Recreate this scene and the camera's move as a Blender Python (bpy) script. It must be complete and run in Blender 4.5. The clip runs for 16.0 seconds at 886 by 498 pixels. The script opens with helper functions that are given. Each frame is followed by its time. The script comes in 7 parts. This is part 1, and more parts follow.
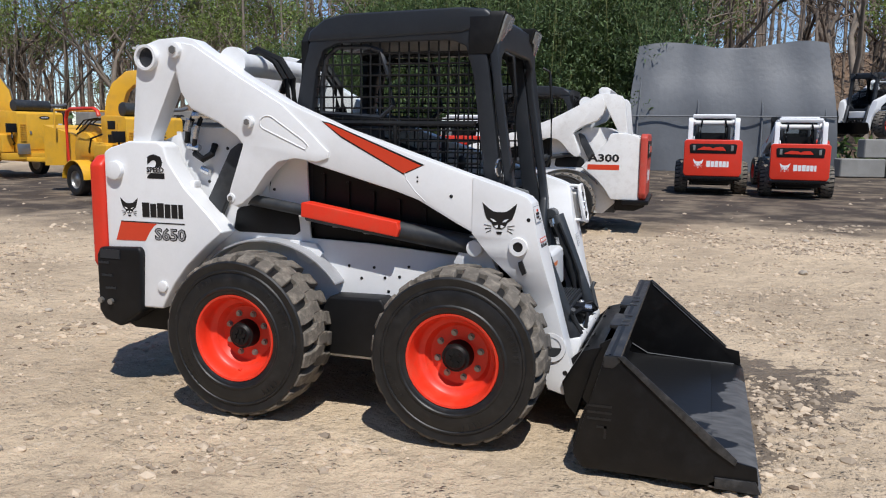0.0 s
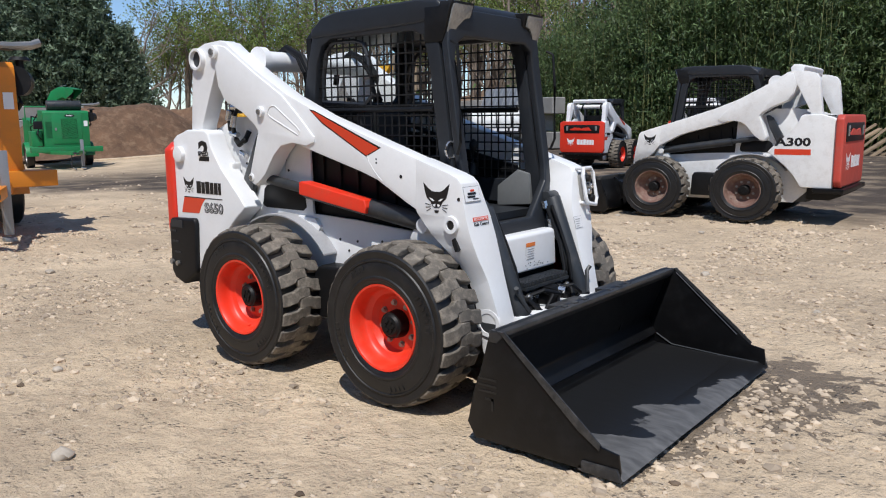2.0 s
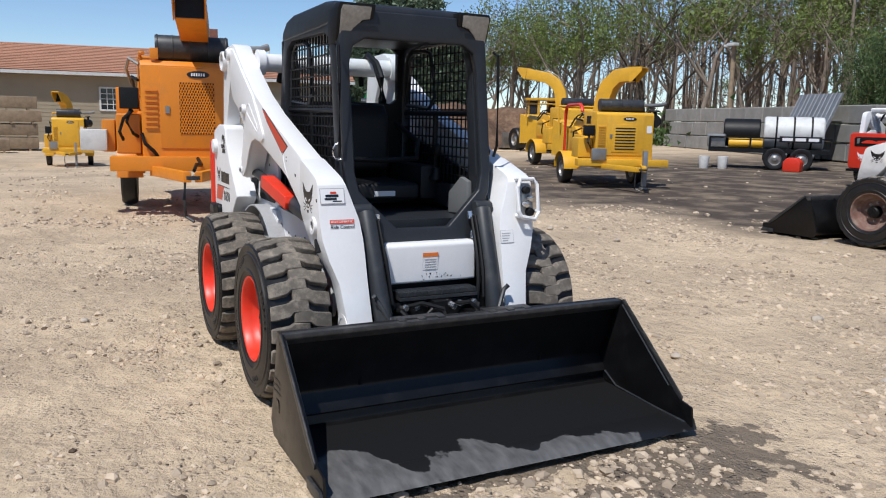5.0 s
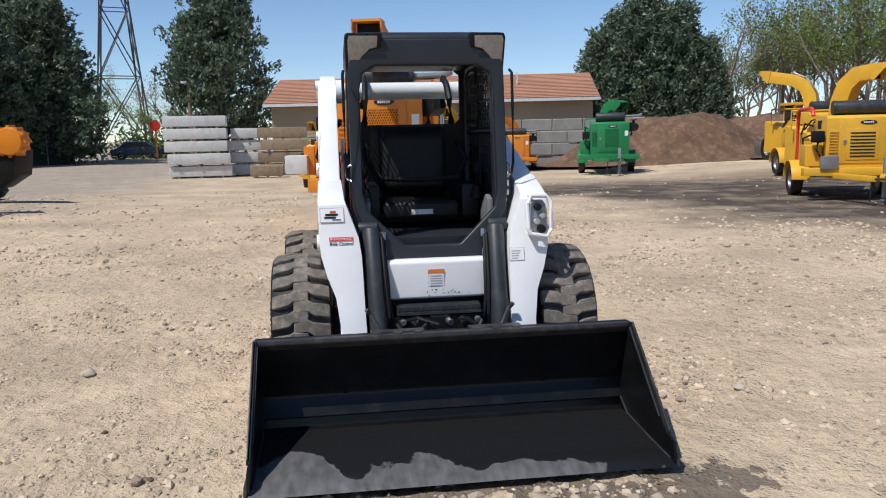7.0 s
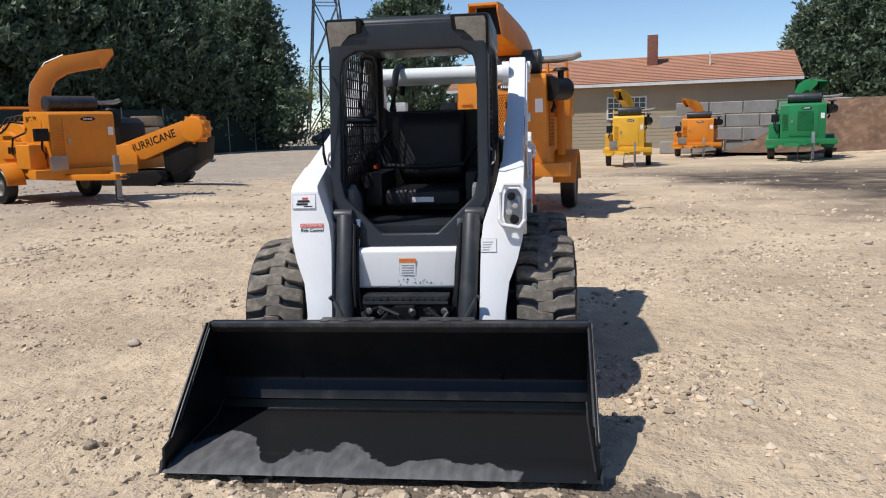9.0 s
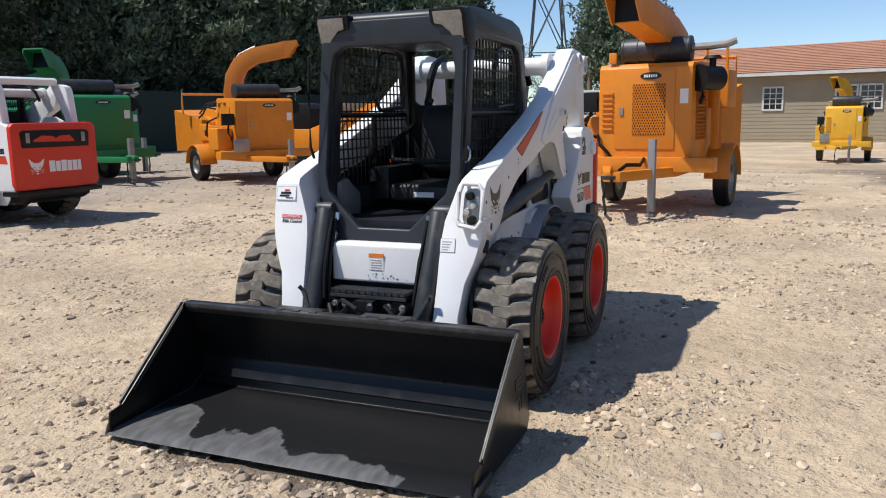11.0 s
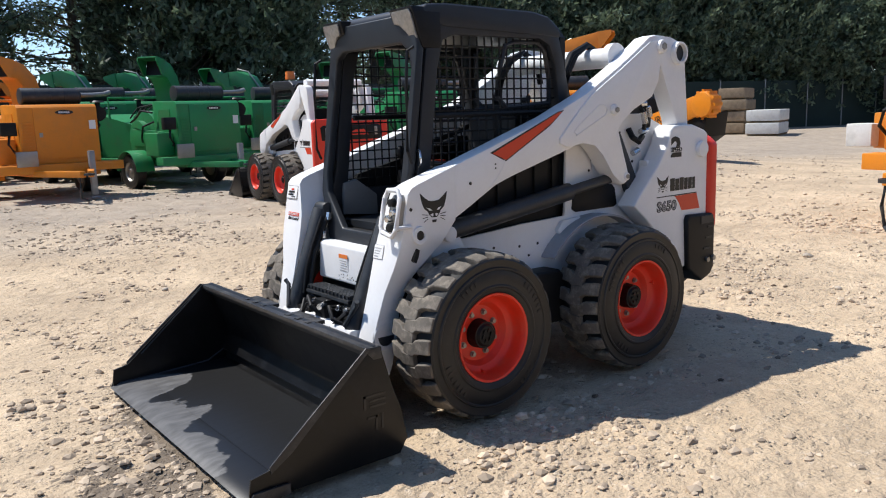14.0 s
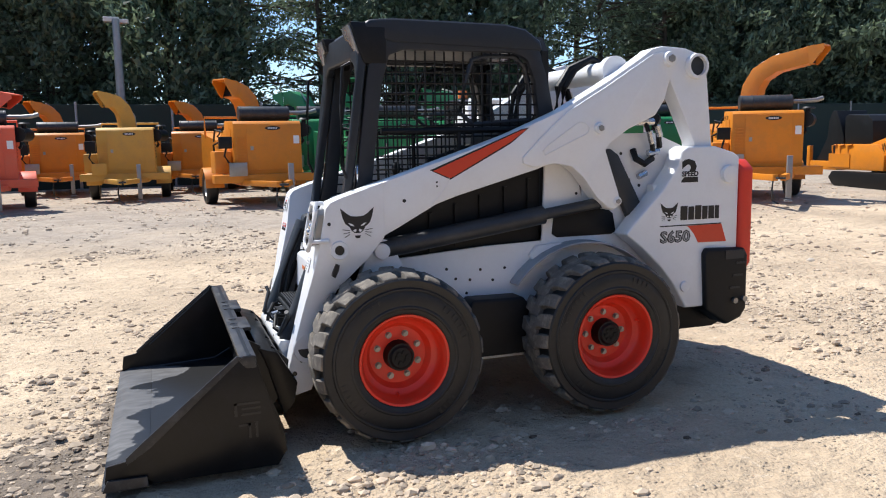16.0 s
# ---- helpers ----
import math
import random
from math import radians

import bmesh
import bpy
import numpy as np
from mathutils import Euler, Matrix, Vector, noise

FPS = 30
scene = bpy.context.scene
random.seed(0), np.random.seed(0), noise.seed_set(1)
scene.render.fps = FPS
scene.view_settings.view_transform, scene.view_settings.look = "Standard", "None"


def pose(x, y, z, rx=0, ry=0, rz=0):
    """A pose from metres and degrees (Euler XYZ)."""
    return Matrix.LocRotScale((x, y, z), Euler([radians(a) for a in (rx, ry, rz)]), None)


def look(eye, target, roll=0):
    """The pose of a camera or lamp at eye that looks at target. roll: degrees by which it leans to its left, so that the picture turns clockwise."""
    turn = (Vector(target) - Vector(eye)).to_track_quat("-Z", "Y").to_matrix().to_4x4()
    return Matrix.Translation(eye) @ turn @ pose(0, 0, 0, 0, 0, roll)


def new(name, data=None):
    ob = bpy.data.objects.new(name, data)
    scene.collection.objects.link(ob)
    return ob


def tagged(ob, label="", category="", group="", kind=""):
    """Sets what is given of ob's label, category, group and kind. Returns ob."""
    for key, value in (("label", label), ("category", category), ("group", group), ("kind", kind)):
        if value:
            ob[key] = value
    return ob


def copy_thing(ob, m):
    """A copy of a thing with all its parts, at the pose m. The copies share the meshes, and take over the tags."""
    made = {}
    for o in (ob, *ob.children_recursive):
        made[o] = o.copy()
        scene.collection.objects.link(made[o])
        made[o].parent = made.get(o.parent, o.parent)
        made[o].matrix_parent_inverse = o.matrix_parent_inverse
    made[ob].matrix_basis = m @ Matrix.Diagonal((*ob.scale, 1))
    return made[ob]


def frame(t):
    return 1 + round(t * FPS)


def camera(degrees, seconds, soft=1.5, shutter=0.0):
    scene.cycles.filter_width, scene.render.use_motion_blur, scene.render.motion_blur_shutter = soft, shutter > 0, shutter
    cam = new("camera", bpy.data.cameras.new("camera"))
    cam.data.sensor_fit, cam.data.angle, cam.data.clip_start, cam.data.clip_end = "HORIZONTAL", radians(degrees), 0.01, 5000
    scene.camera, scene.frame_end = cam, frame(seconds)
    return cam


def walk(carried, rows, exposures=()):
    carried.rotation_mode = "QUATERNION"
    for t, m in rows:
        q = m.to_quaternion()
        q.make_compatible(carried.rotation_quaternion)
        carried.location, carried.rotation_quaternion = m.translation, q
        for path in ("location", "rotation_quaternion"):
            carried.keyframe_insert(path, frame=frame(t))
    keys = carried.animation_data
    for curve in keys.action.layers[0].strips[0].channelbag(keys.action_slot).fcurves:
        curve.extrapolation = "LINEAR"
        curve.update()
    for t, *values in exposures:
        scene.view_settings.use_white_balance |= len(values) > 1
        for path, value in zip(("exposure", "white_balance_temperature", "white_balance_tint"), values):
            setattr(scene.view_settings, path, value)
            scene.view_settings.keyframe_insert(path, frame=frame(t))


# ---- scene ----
cam = camera(58.8, 16.0, soft=1.1)
PATH = [
    (0, (1.598, -4.127, 1.425), (0.977, -2.248, 1.133), 0.7),
    (0.5, (1.977, -4.079, 1.447), (1.209, -2.261, 1.123), -1.0),
    (1, (2.387, -4.0, 1.433), (1.479, -2.246, 1.117), -0.8),
    (1.5, (2.703, -3.751, 1.442), (1.647, -2.083, 1.122), -0.4),
    (2, (3.145, -3.584, 1.413), (1.907, -2.047, 1.089), -0.4),
    (2.5, (3.46, -3.323, 1.43), (2.091, -1.903, 1.101), -0.1),
    (3, (3.699, -2.984, 1.456), (2.246, -1.648, 1.134), 0.1),
    (3.5, (4.038, -2.698, 1.431), (2.487, -1.476, 1.116), -0.3),
    (4, (4.239, -2.411, 1.442), (2.607, -1.299, 1.123), 0.0),
    (4.2, (4.291, -2.278, 1.43), (2.633, -1.207, 1.108), 0.3),
    (6.3, (4.827, -0.972, 1.45), (2.914, -0.473, 1.15), -0.1),
    (6.4, (4.859, -0.906, 1.443), (2.936, -0.445, 1.147), -0.4),
    (6.5, (4.889, -0.837, 1.436), (2.958, -0.408, 1.142), -0.4),
    (7, (4.954, -0.497, 1.456), (2.991, -0.239, 1.169), -1.2),
    (7.5, (4.832, -0.223, 1.431), (2.859, -0.07, 1.139), -0.7),
    (8, (4.765, 0.007, 1.442), (2.788, 0.041, 1.142), -1.0),
    (8.5, (4.832, 0.368, 1.438), (2.858, 0.258, 1.133), -1.9),
    (9, (4.851, 0.678, 1.432), (2.891, 0.437, 1.121), -1.7),
    (9.2, (4.702, 0.762, 1.407), (2.748, 0.467, 1.097), -1.7),
    (11.3, (4.449, 2.168, 1.47), (2.674, 1.307, 1.139), -1.0),
    (11.5, (4.42, 2.351, 1.481), (2.679, 1.423, 1.154), -1.1),
    (12, (4.279, 2.682, 1.5), (2.618, 1.614, 1.187), -2.0),
    (12.5, (3.964, 2.923, 1.498), (2.373, 1.754, 1.181), -1.9),
    (13, (3.7, 3.192, 1.479), (2.212, 1.896, 1.157), -2.3),
    (13.5, (3.397, 3.454, 1.505), (2.053, 2.01, 1.178), -2.8),
    (14, (2.985, 3.608, 1.471), (1.778, 2.049, 1.135), -1.9),
    (14.5, (2.622, 3.787, 1.412), (1.544, 2.133, 1.096), -2.3),
    (14.7, (2.488, 3.896, 1.41), (1.447, 2.218, 1.091), -2.6),
    (15, (2.254, 4.074, 1.446), (1.305, 2.341, 1.138), -2.7),
    (15.5, (1.919, 4.15, 1.384), (1.117, 2.339, 1.1), -1.7),
    (16, (1.589, 4.261, 1.413), (0.919, 2.396, 1.142), -1.0),
]
walk(cam, [(t, look(eye, target, roll)) for t, eye, target, roll in PATH],
     [(0, -0.02, 6250, 10), (3.5, -0.02, 6250, 10), (7, 0.0, 6300, 10), (9, 0.11, 6400, 10), (12, 0.22, 6450, 10), (14, 0.42, 6450, 10), (16, 0.63, 6300, 10)])

# ---- light ----
world = bpy.data.worlds.new("sky_world")
scene.world = world
world.use_nodes = True
wn = world.node_tree.nodes
wl = world.node_tree.links
sky = wn.new("ShaderNodeTexSky")
sky.sky_type = "NISHITA"
sky.sun_disc = False
sky.sun_elevation = radians(59)
sky.sun_rotation = radians(146.5)
sky.air_density, sky.dust_density, sky.ozone_density = 1.0, 0.0, 4.0
sky.altitude = 1500
wn["Background"].inputs[1].default_value = 0.122
wl.new(sky.outputs[0], wn["Background"].inputs[0])

sun_lamp = bpy.data.lights.new("sun", "SUN")
sun_lamp.energy, sun_lamp.angle, sun_lamp.color = 4.45, radians(0.55), (1.0, 0.962, 0.905)
sun = new("sun", sun_lamp)
sun.matrix_world = look((0, 0, 0), (-0.335, 0.50, -1.0))
sun.location = (10, -15, 30)


# ---- helpers of this scene ----
def smoothstep(a, b, x):
    k = min(1.0, max(0.0, (x - a) / (b - a)))
    return k * k * (3 - 2 * k)


def ground_height(x, y):
    z = 0.02 * smoothstep(3, 8, y) + 0.05 * smoothstep(9, 16.5, y) + 0.14 * smoothstep(17, 28, y) + 0.06 * smoothstep(5, 12, -y)
    z += 0.13 * smoothstep(4, 8, -y) * (1 - smoothstep(11, 15, -y)) * smoothstep(4, 8.5, -x) * (1 - smoothstep(15.5, 22, -x))
    z -= 0.27 * smoothstep(11, 25, -x) * (1 - smoothstep(10, 18, y)) * (1 - smoothstep(9, 17, -y))
    z += 9.5 * smoothstep(34, 85, y) * smoothstep(-62, -36, x)
    return z


def yard_z(x, y):
    """The ground with its ruts, clods and packed patches near the loader."""
    z = ground_height(x, y)
    near = 1 - smoothstep(8, 15, max(abs(x), abs(y)))
    if near:
        loose = smoothstep(-0.25, 0.35, noise.noise((x * 0.7, y * 0.7, 4)) + 0.6 * noise.noise((x * 2.2, y * 2.2, 9)))
        clod = max(0.0, noise.noise((x * 11, y * 11, 7)) + 0.5 * noise.noise((x * 24, y * 24, 2)) - 0.05)
        z += near * (0.016 * noise.noise((x * 0.9, y * 0.9, 0)) + 0.011 * noise.noise((x * 3.1, y * 3.1, 3))
                     + 0.008 * noise.noise((x * 8, y * 8, 7)) + (0.006 + 0.026 * loose) * clod - 0.014)
    return z


def box(bm, c, s, m=None):
    k = Matrix.Translation(c) @ Matrix.Diagonal((*s, 1))
    if m is not None:
        k = m @ k
    return bmesh.ops.create_cube(bm, size=1, matrix=k)["verts"]


def span(bm, lo, hi):
    """A box from its two far corners."""
    return box(bm, [(a + b) / 2 for a, b in zip(lo, hi)], [abs(b - a) for a, b in zip(lo, hi)])


def cyl(bm, p0, p1, r, r2=None, n=16):
    p0, p1 = Vector(p0), Vector(p1)
    d = p1 - p0
    q = d.to_track_quat("Z", "Y").to_matrix().to_4x4()
    bmesh.ops.create_cone(bm, cap_ends=True, segments=n, radius1=r, radius2=r if r2 is None else r2,
                          depth=d.length, matrix=Matrix.Translation((p0 + p1) / 2) @ q)


def tube(bm, pts, r, n=8):
    """A bent round bar through points."""
    pts = [Vector(p) for p in pts]
    rings = []
    for i, p in enumerate(pts):
        d = (pts[min(i + 1, len(pts) - 1)] - pts[max(i - 1, 0)]).normalized()
        q = d.to_track_quat("Z", "Y").to_matrix()
        rings.append([bm.verts.new(p + q @ Vector((r * math.cos(a), r * math.sin(a), 0)))
                      for a in [2 * math.pi * k / n for k in range(n)]])
    for a, b in zip(rings, rings[1:]):
        for k in range(n):
            bm.faces.new((a[k], a[(k + 1) % n], b[(k + 1) % n], b[k]))
    bm.faces.new(rings[0][::-1])
    bm.faces.new(rings[-1])


def prism(bm, pts, lo, hi, axis="y"):
    """A flat outline pushed from lo to hi along one axis. pts: (x, z) for y, (y, z) for x, (x, y) for z."""
    def put(a, b, k):
        return {"y": (a, k, b), "x": (k, a, b), "z": (a, b, k)}[axis]
    a = [bm.verts.new(put(*p, lo)) for p in pts]
    b = [bm.verts.new(put(*p, hi)) for p in pts]
    n = len(pts)
    f = [bm.faces.new(a), bm.faces.new(b[::-1])]
    for k in range(n):
        f.append(bm.faces.new((a[k], b[k], b[(k + 1) % n], a[(k + 1) % n])))
    return f


def lathe(bm, prof, n=48, m=None, closed=False):
    """Turns (radius, y) round the y axis."""
    rings = []
    for k in range(n):
        a = 2 * math.pi * k / n
        ring = []
        for r, y in prof:
            p = Vector((r * math.cos(a), y, r * math.sin(a)))
            ring.append(bm.verts.new(m @ p if m else p))
        rings.append(ring)
    c = len(prof)
    for k in range(n):
        a, b = rings[k], rings[(k + 1) % n]
        for j in range(c if closed else c - 1):
            bm.faces.new((a[j], a[(j + 1) % c], b[(j + 1) % c], b[j]))


def bevel(bm, w, seg=2, angle=28):
    bmesh.ops.recalc_face_normals(bm, faces=bm.faces)
    es = [e for e in bm.edges if len(e.link_faces) == 2 and e.calc_face_angle(0) > radians(angle)]
    bmesh.ops.bevel(bm, geom=es, offset=w, segments=seg, profile=0.6, affect="EDGES", clamp_overlap=True)


def to_mesh(name, bm, material, smooth=35):
    bmesh.ops.recalc_face_normals(bm, faces=bm.faces)
    me = bpy.data.meshes.new(name)
    bm.to_mesh(me)
    bm.free()
    for f in me.polygons:
        f.use_smooth = True
    me.set_sharp_from_angle(angle=radians(smooth))
    me.materials.append(material)
    return me


def part(name, bm, material, parent, label="", bev=0, seg=2, m=None):
    """One mesh object under a thing or a part. bm may be a mesh that is already made."""
    if isinstance(bm, bmesh.types.BMesh):
        if bev:
            bevel(bm, bev, seg)
        bm = to_mesh(name, bm, material)
    ob = new(name, bm)
    ob.parent = parent
    if m is not None:
        ob.matrix_basis = m
    return tagged(ob, label)


def thing(name, label, category, group="", kind="", m=None):
    ob = new(name)
    ob.empty_display_size = 0.2
    if m is not None:
        ob.matrix_basis = m
    return tagged(ob, label, category, group, kind)


def solo(name, bm, material, label, category, group="", kind="", bev=0, seg=2, m=None):
    """A thing that is one mesh."""
    ob = part(name, bm, material, None, bev=bev, seg=seg, m=m)
    return tagged(ob, label, category, group, kind)


def lettering(text, size, material, parent, m, name="lettering", depth=0.001, fit=None, shear=0.0, bold=0.0):
    """Built-in font, turned into a mesh, centred on m. fit: its width in metres."""
    cu = bpy.data.curves.new(name, "FONT")
    cu.body, cu.size, cu.extrude, cu.shear, cu.offset = text, size, depth, shear, bold
    cu.align_x, cu.align_y, cu.resolution_u = "CENTER", "CENTER", 2
    tmp = new("tmp", cu)
    bpy.context.view_layer.update()
    me = bpy.data.meshes.new_from_object(tmp.evaluated_get(bpy.context.evaluated_depsgraph_get()))
    bpy.data.objects.remove(tmp)
    me.name = name
    if fit:
        w = max(v.co.x for v in me.vertices) - min(v.co.x for v in me.vertices)
        me.transform(Matrix.Diagonal((fit / w, 1, 1, 1)))
    me.materials.clear()
    me.materials.append(material)
    return part(name, me, None, parent, m=m)


def outline(pts, material, parent, m, name="decal", depth=0.0015):
    """A flat shape in the plane of m, a little proud of it."""
    bm = bmesh.new()
    prism(bm, pts, 0, depth, "z")
    return part(name, bm, material, parent, m=m)


# ---- materials ----
def surface(name, base, rough=0.5, metal=0.0, var=0.12, scale=4.0, fine=60.0, bump=0.15, dirt=None, dirt_amount=0.0,
            coat=0.0, spread=0.0, dist=0.004, spec=0.5):
    """A painted, cast or natural surface with variation at two scales, and dirt in patches of its own shape."""
    mt = bpy.data.materials.new(name)
    mt.use_nodes = True
    nt = mt.node_tree
    N, L = nt.nodes, nt.links
    bs = N["Principled BSDF"]
    tc = N.new("ShaderNodeTexCoord")
    geo = N.new("ShaderNodeNewGeometry")
    oi = N.new("ShaderNodeObjectInfo")
    n1 = N.new("ShaderNodeTexNoise")
    n1.inputs["Scale"].default_value, n1.inputs["Detail"].default_value = scale, 5
    n2 = N.new("ShaderNodeTexNoise")
    n2.inputs["Scale"].default_value, n2.inputs["Detail"].default_value = fine, 3
    L.new(geo.outputs["Position"], n1.inputs["Vector"])
    L.new(geo.outputs["Position"], n2.inputs["Vector"])
    add = N.new("ShaderNodeMath")
    add.operation = "MULTIPLY_ADD"
    L.new(n2.outputs["Fac"], add.inputs[0])
    add.inputs[1].default_value = 0.45
    L.new(n1.outputs["Fac"], add.inputs[2])
    rng = N.new("ShaderNodeMapRange")
    rng.inputs["From Min"].default_value, rng.inputs["From Max"].default_value = 0.42, 1.02
    rng.inputs["To Min"].default_value, rng.inputs["To Max"].default_value = 1 - var, 1 + var
    L.new(add.outputs[0], rng.inputs["Value"])
    val = rng.outputs[0]
    if spread:
        m2 = N.new("ShaderNodeMapRange")
        m2.inputs["To Min"].default_value, m2.inputs["To Max"].default_value = 1 - spread, 1 + spread
        L.new(oi.outputs["Random"], m2.inputs["Value"])
        mu = N.new("ShaderNodeMath")
        mu.operation = "MULTIPLY"
        L.new(val, mu.inputs[0])
        L.new(m2.outputs[0], mu.inputs[1])
        val = mu.outputs[0]
    vm = N.new("ShaderNodeVectorMath")
    vm.operation = "SCALE"
    vm.inputs[0].default_value = base
    L.new(val, vm.inputs["Scale"])
    col = vm.outputs[0]
    bs.inputs["Roughness"].default_value = rough
    if dirt is not None:
        n3 = N.new("ShaderNodeTexNoise")
        n3.inputs["Scale"].default_value, n3.inputs["Detail"].default_value = scale * 2.3, 8
        n3.inputs["Roughness"].default_value = 0.7
        L.new(geo.outputs["Position"], n3.inputs["Vector"])
        r3 = N.new("ShaderNodeMapRange")
        r3.inputs["From Min"].default_value, r3.inputs["From Max"].default_value = 0.48, 0.75
        r3.inputs["To Max"].default_value = dirt_amount
        L.new(n3.outputs["Fac"], r3.inputs["Value"])
        mx = N.new("ShaderNodeMix")
        mx.data_type = "RGBA"
        L.new(r3.outputs[0], mx.inputs["Factor"])
        L.new(col, mx.inputs["A"])
        mx.inputs["B"].default_value = (*dirt, 1)
        col = mx.outputs["Result"]
        r4 = N.new("ShaderNodeMapRange")
        r4.inputs["To Min"].default_value, r4.inputs["To Max"].default_value = rough, min(1, rough + 0.35)
        L.new(r3.outputs[0], r4.inputs["Value"])
        L.new(r4.outputs[0], bs.inputs["Roughness"])
    L.new(col, bs.inputs["Base Color"])
    bs.inputs["Metallic"].default_value = metal
    bs.inputs["Coat Weight"].default_value = coat
    bs.inputs["Specular IOR Level"].default_value = spec
    if bump:
        bp = N.new("ShaderNodeBump")
        bp.inputs["Strength"].default_value, bp.inputs["Distance"].default_value = bump, dist
        L.new(add.outputs[0], bp.inputs["Height"])
        L.new(bp.outputs[0], bs.inputs["Normal"])
    return mt


DUST = (0.34, 0.29, 0.23)
white_paint = surface("white_paint", (0.78, 0.78, 0.78), 0.38, var=0.03, dirt=(0.45, 0.42, 0.38), dirt_amount=0.10, bump=0.04)
old_white = surface("old_white_paint", (0.76, 0.755, 0.74), 0.5, var=0.05, dirt=(0.38, 0.33, 0.28), dirt_amount=0.3, bump=0.08)
red_paint = surface("red_paint", (0.66, 0.035, 0.014), 0.42, var=0.07, dirt=(0.3, 0.12, 0.08), dirt_amount=0.15, bump=0.05)
rim_orange = surface("rim_orange_red", (0.76, 0.036, 0.012), 0.42, var=0.06, dirt=(0.42, 0.16, 0.09), dirt_amount=0.25, bump=0.05)
faded_rim = surface("faded_rim_red", (0.16, 0.085, 0.065), 0.7, var=0.15, dirt=DUST, dirt_amount=0.7, bump=0.1)
faded_red = surface("faded_red_paint", (0.50, 0.06, 0.04), 0.5, var=0.1, dirt=(0.3, 0.16, 0.12), dirt_amount=0.3, bump=0.06)
cab_grey = surface("charcoal_cab_paint", (0.019, 0.0215, 0.026), 0.42, var=0.15, dirt=(0.05, 0.05, 0.052), dirt_amount=0.2, bump=0.05, spec=0.4)
dark_grey = surface("dark_grey_steel", (0.024, 0.027, 0.031), 0.45, var=0.15, dirt=(0.15, 0.14, 0.13), dirt_amount=0.25, bump=0.08)
black_steel = surface("black_bucket_paint", (0.0055, 0.0055, 0.006), 0.30, var=0.3, dirt=(0.022, 0.022, 0.023), dirt_amount=0.4, spec=0.3, bump=0.06)
# worn bucket edges; the paler black also paints in sunlight on rail and edges
rail_steel = surface("worn_lit_edge", (0.026, 0.026, 0.027), 0.38, var=0.4, scale=6, dirt=(0.11, 0.105, 0.10), dirt_amount=0.7, spec=0.4, bump=0.15)
black_plastic = surface("black_plastic", (0.005, 0.005, 0.0055), 0.5, var=0.2, dirt=(0.025, 0.025, 0.026), dirt_amount=0.3, bump=0.1, spec=0.3)
rubber = surface("tyre_rubber", (0.125, 0.108, 0.088), 0.85, var=0.3, scale=9, dirt=(0.34, 0.29, 0.23), dirt_amount=0.9, bump=0.3)
sidewall = surface("tyre_sidewall", (0.0065, 0.0065, 0.007), 0.46, var=0.3, scale=7, dirt=(0.05, 0.046, 0.042), dirt_amount=0.35, bump=0.12)
chrome = surface("bright_metal", (0.6, 0.6, 0.6), 0.25, 0.9, var=0.1, bump=0.03)
zinc = surface("zinc_steel", (0.33, 0.32, 0.30), 0.45, 0.8, var=0.2, bump=0.1)
black_ink = surface("black_decal", (0.008, 0.008, 0.009), 0.4, var=0.05, bump=0)
grey_ink = surface("grey_decal", (0.35, 0.35, 0.36), 0.45, var=0.05, bump=0)
white_ink = surface("white_decal", (0.78, 0.78, 0.78), 0.4, var=0.03, bump=0)
red_ink = surface("red_decal", (0.62, 0.055, 0.02), 0.35, var=0.04, bump=0)
orange_ink = surface("orange_decal", (0.75, 0.19, 0.03), 0.4, var=0.04, bump=0)
orange_paint = surface("orange_machine_paint", (0.68, 0.222, 0.012), 0.42, var=0.08, scale=1.6, dirt=(0.36, 0.17, 0.05), dirt_amount=0.35, bump=0.06, spread=0.06)
yellow_paint = surface("yellow_machine_paint", (0.74, 0.40, 0.025), 0.45, var=0.1, scale=1.6, dirt=(0.35, 0.22, 0.08), dirt_amount=0.35, bump=0.06, spread=0.06)
tan_paint = surface("tan_yellow_paint", (0.62, 0.35, 0.06), 0.55, var=0.1, scale=1.6, dirt=(0.35, 0.24, 0.12), dirt_amount=0.35, bump=0.06)
green_paint = surface("green_machine_paint", (0.012, 0.20, 0.062), 0.42, var=0.12, scale=1.6, dirt=(0.08, 0.12, 0.07), dirt_amount=0.4, bump=0.06, spread=0.08)
coral_paint = surface("coral_red_paint", (0.72, 0.11, 0.05), 0.5, var=0.1, scale=1.6, dirt=(0.4, 0.2, 0.12), dirt_amount=0.3, bump=0.06)
wood = surface("grey_brown_timber", (0.27, 0.20, 0.13), 0.8, var=0.3, scale=5, bump=0.4, spread=0.2)
wrap = surface("white_stack_wrap", (0.62, 0.62, 0.60), 0.5, var=0.1, scale=2, dirt=(0.35, 0.33, 0.30), dirt_amount=0.5, bump=0.3, dist=0.02)
concrete = surface("grey_concrete", (0.27, 0.26, 0.24), 0.85, var=0.2, scale=1.5, dirt=(0.2, 0.19, 0.17), dirt_amount=0.6, bump=0.3, dist=0.02, spread=0.1)
tarp = surface("grey_tarpaulin", (0.135, 0.14, 0.148), 0.5, var=0.12, scale=0.8, fine=7, bump=0.5, dist=0.03)
siding = surface("tan_siding", (0.33, 0.28, 0.20), 0.8, var=0.08, scale=0.8, bump=0.1)
shingle = surface("brown_shingles", (0.40, 0.20, 0.125), 0.9, var=0.15, scale=0.7, fine=18, bump=0.4, dist=0.02)
brick_red = surface("brick_chimney", (0.20, 0.085, 0.06), 0.9, var=0.25, scale=6, bump=0.4)
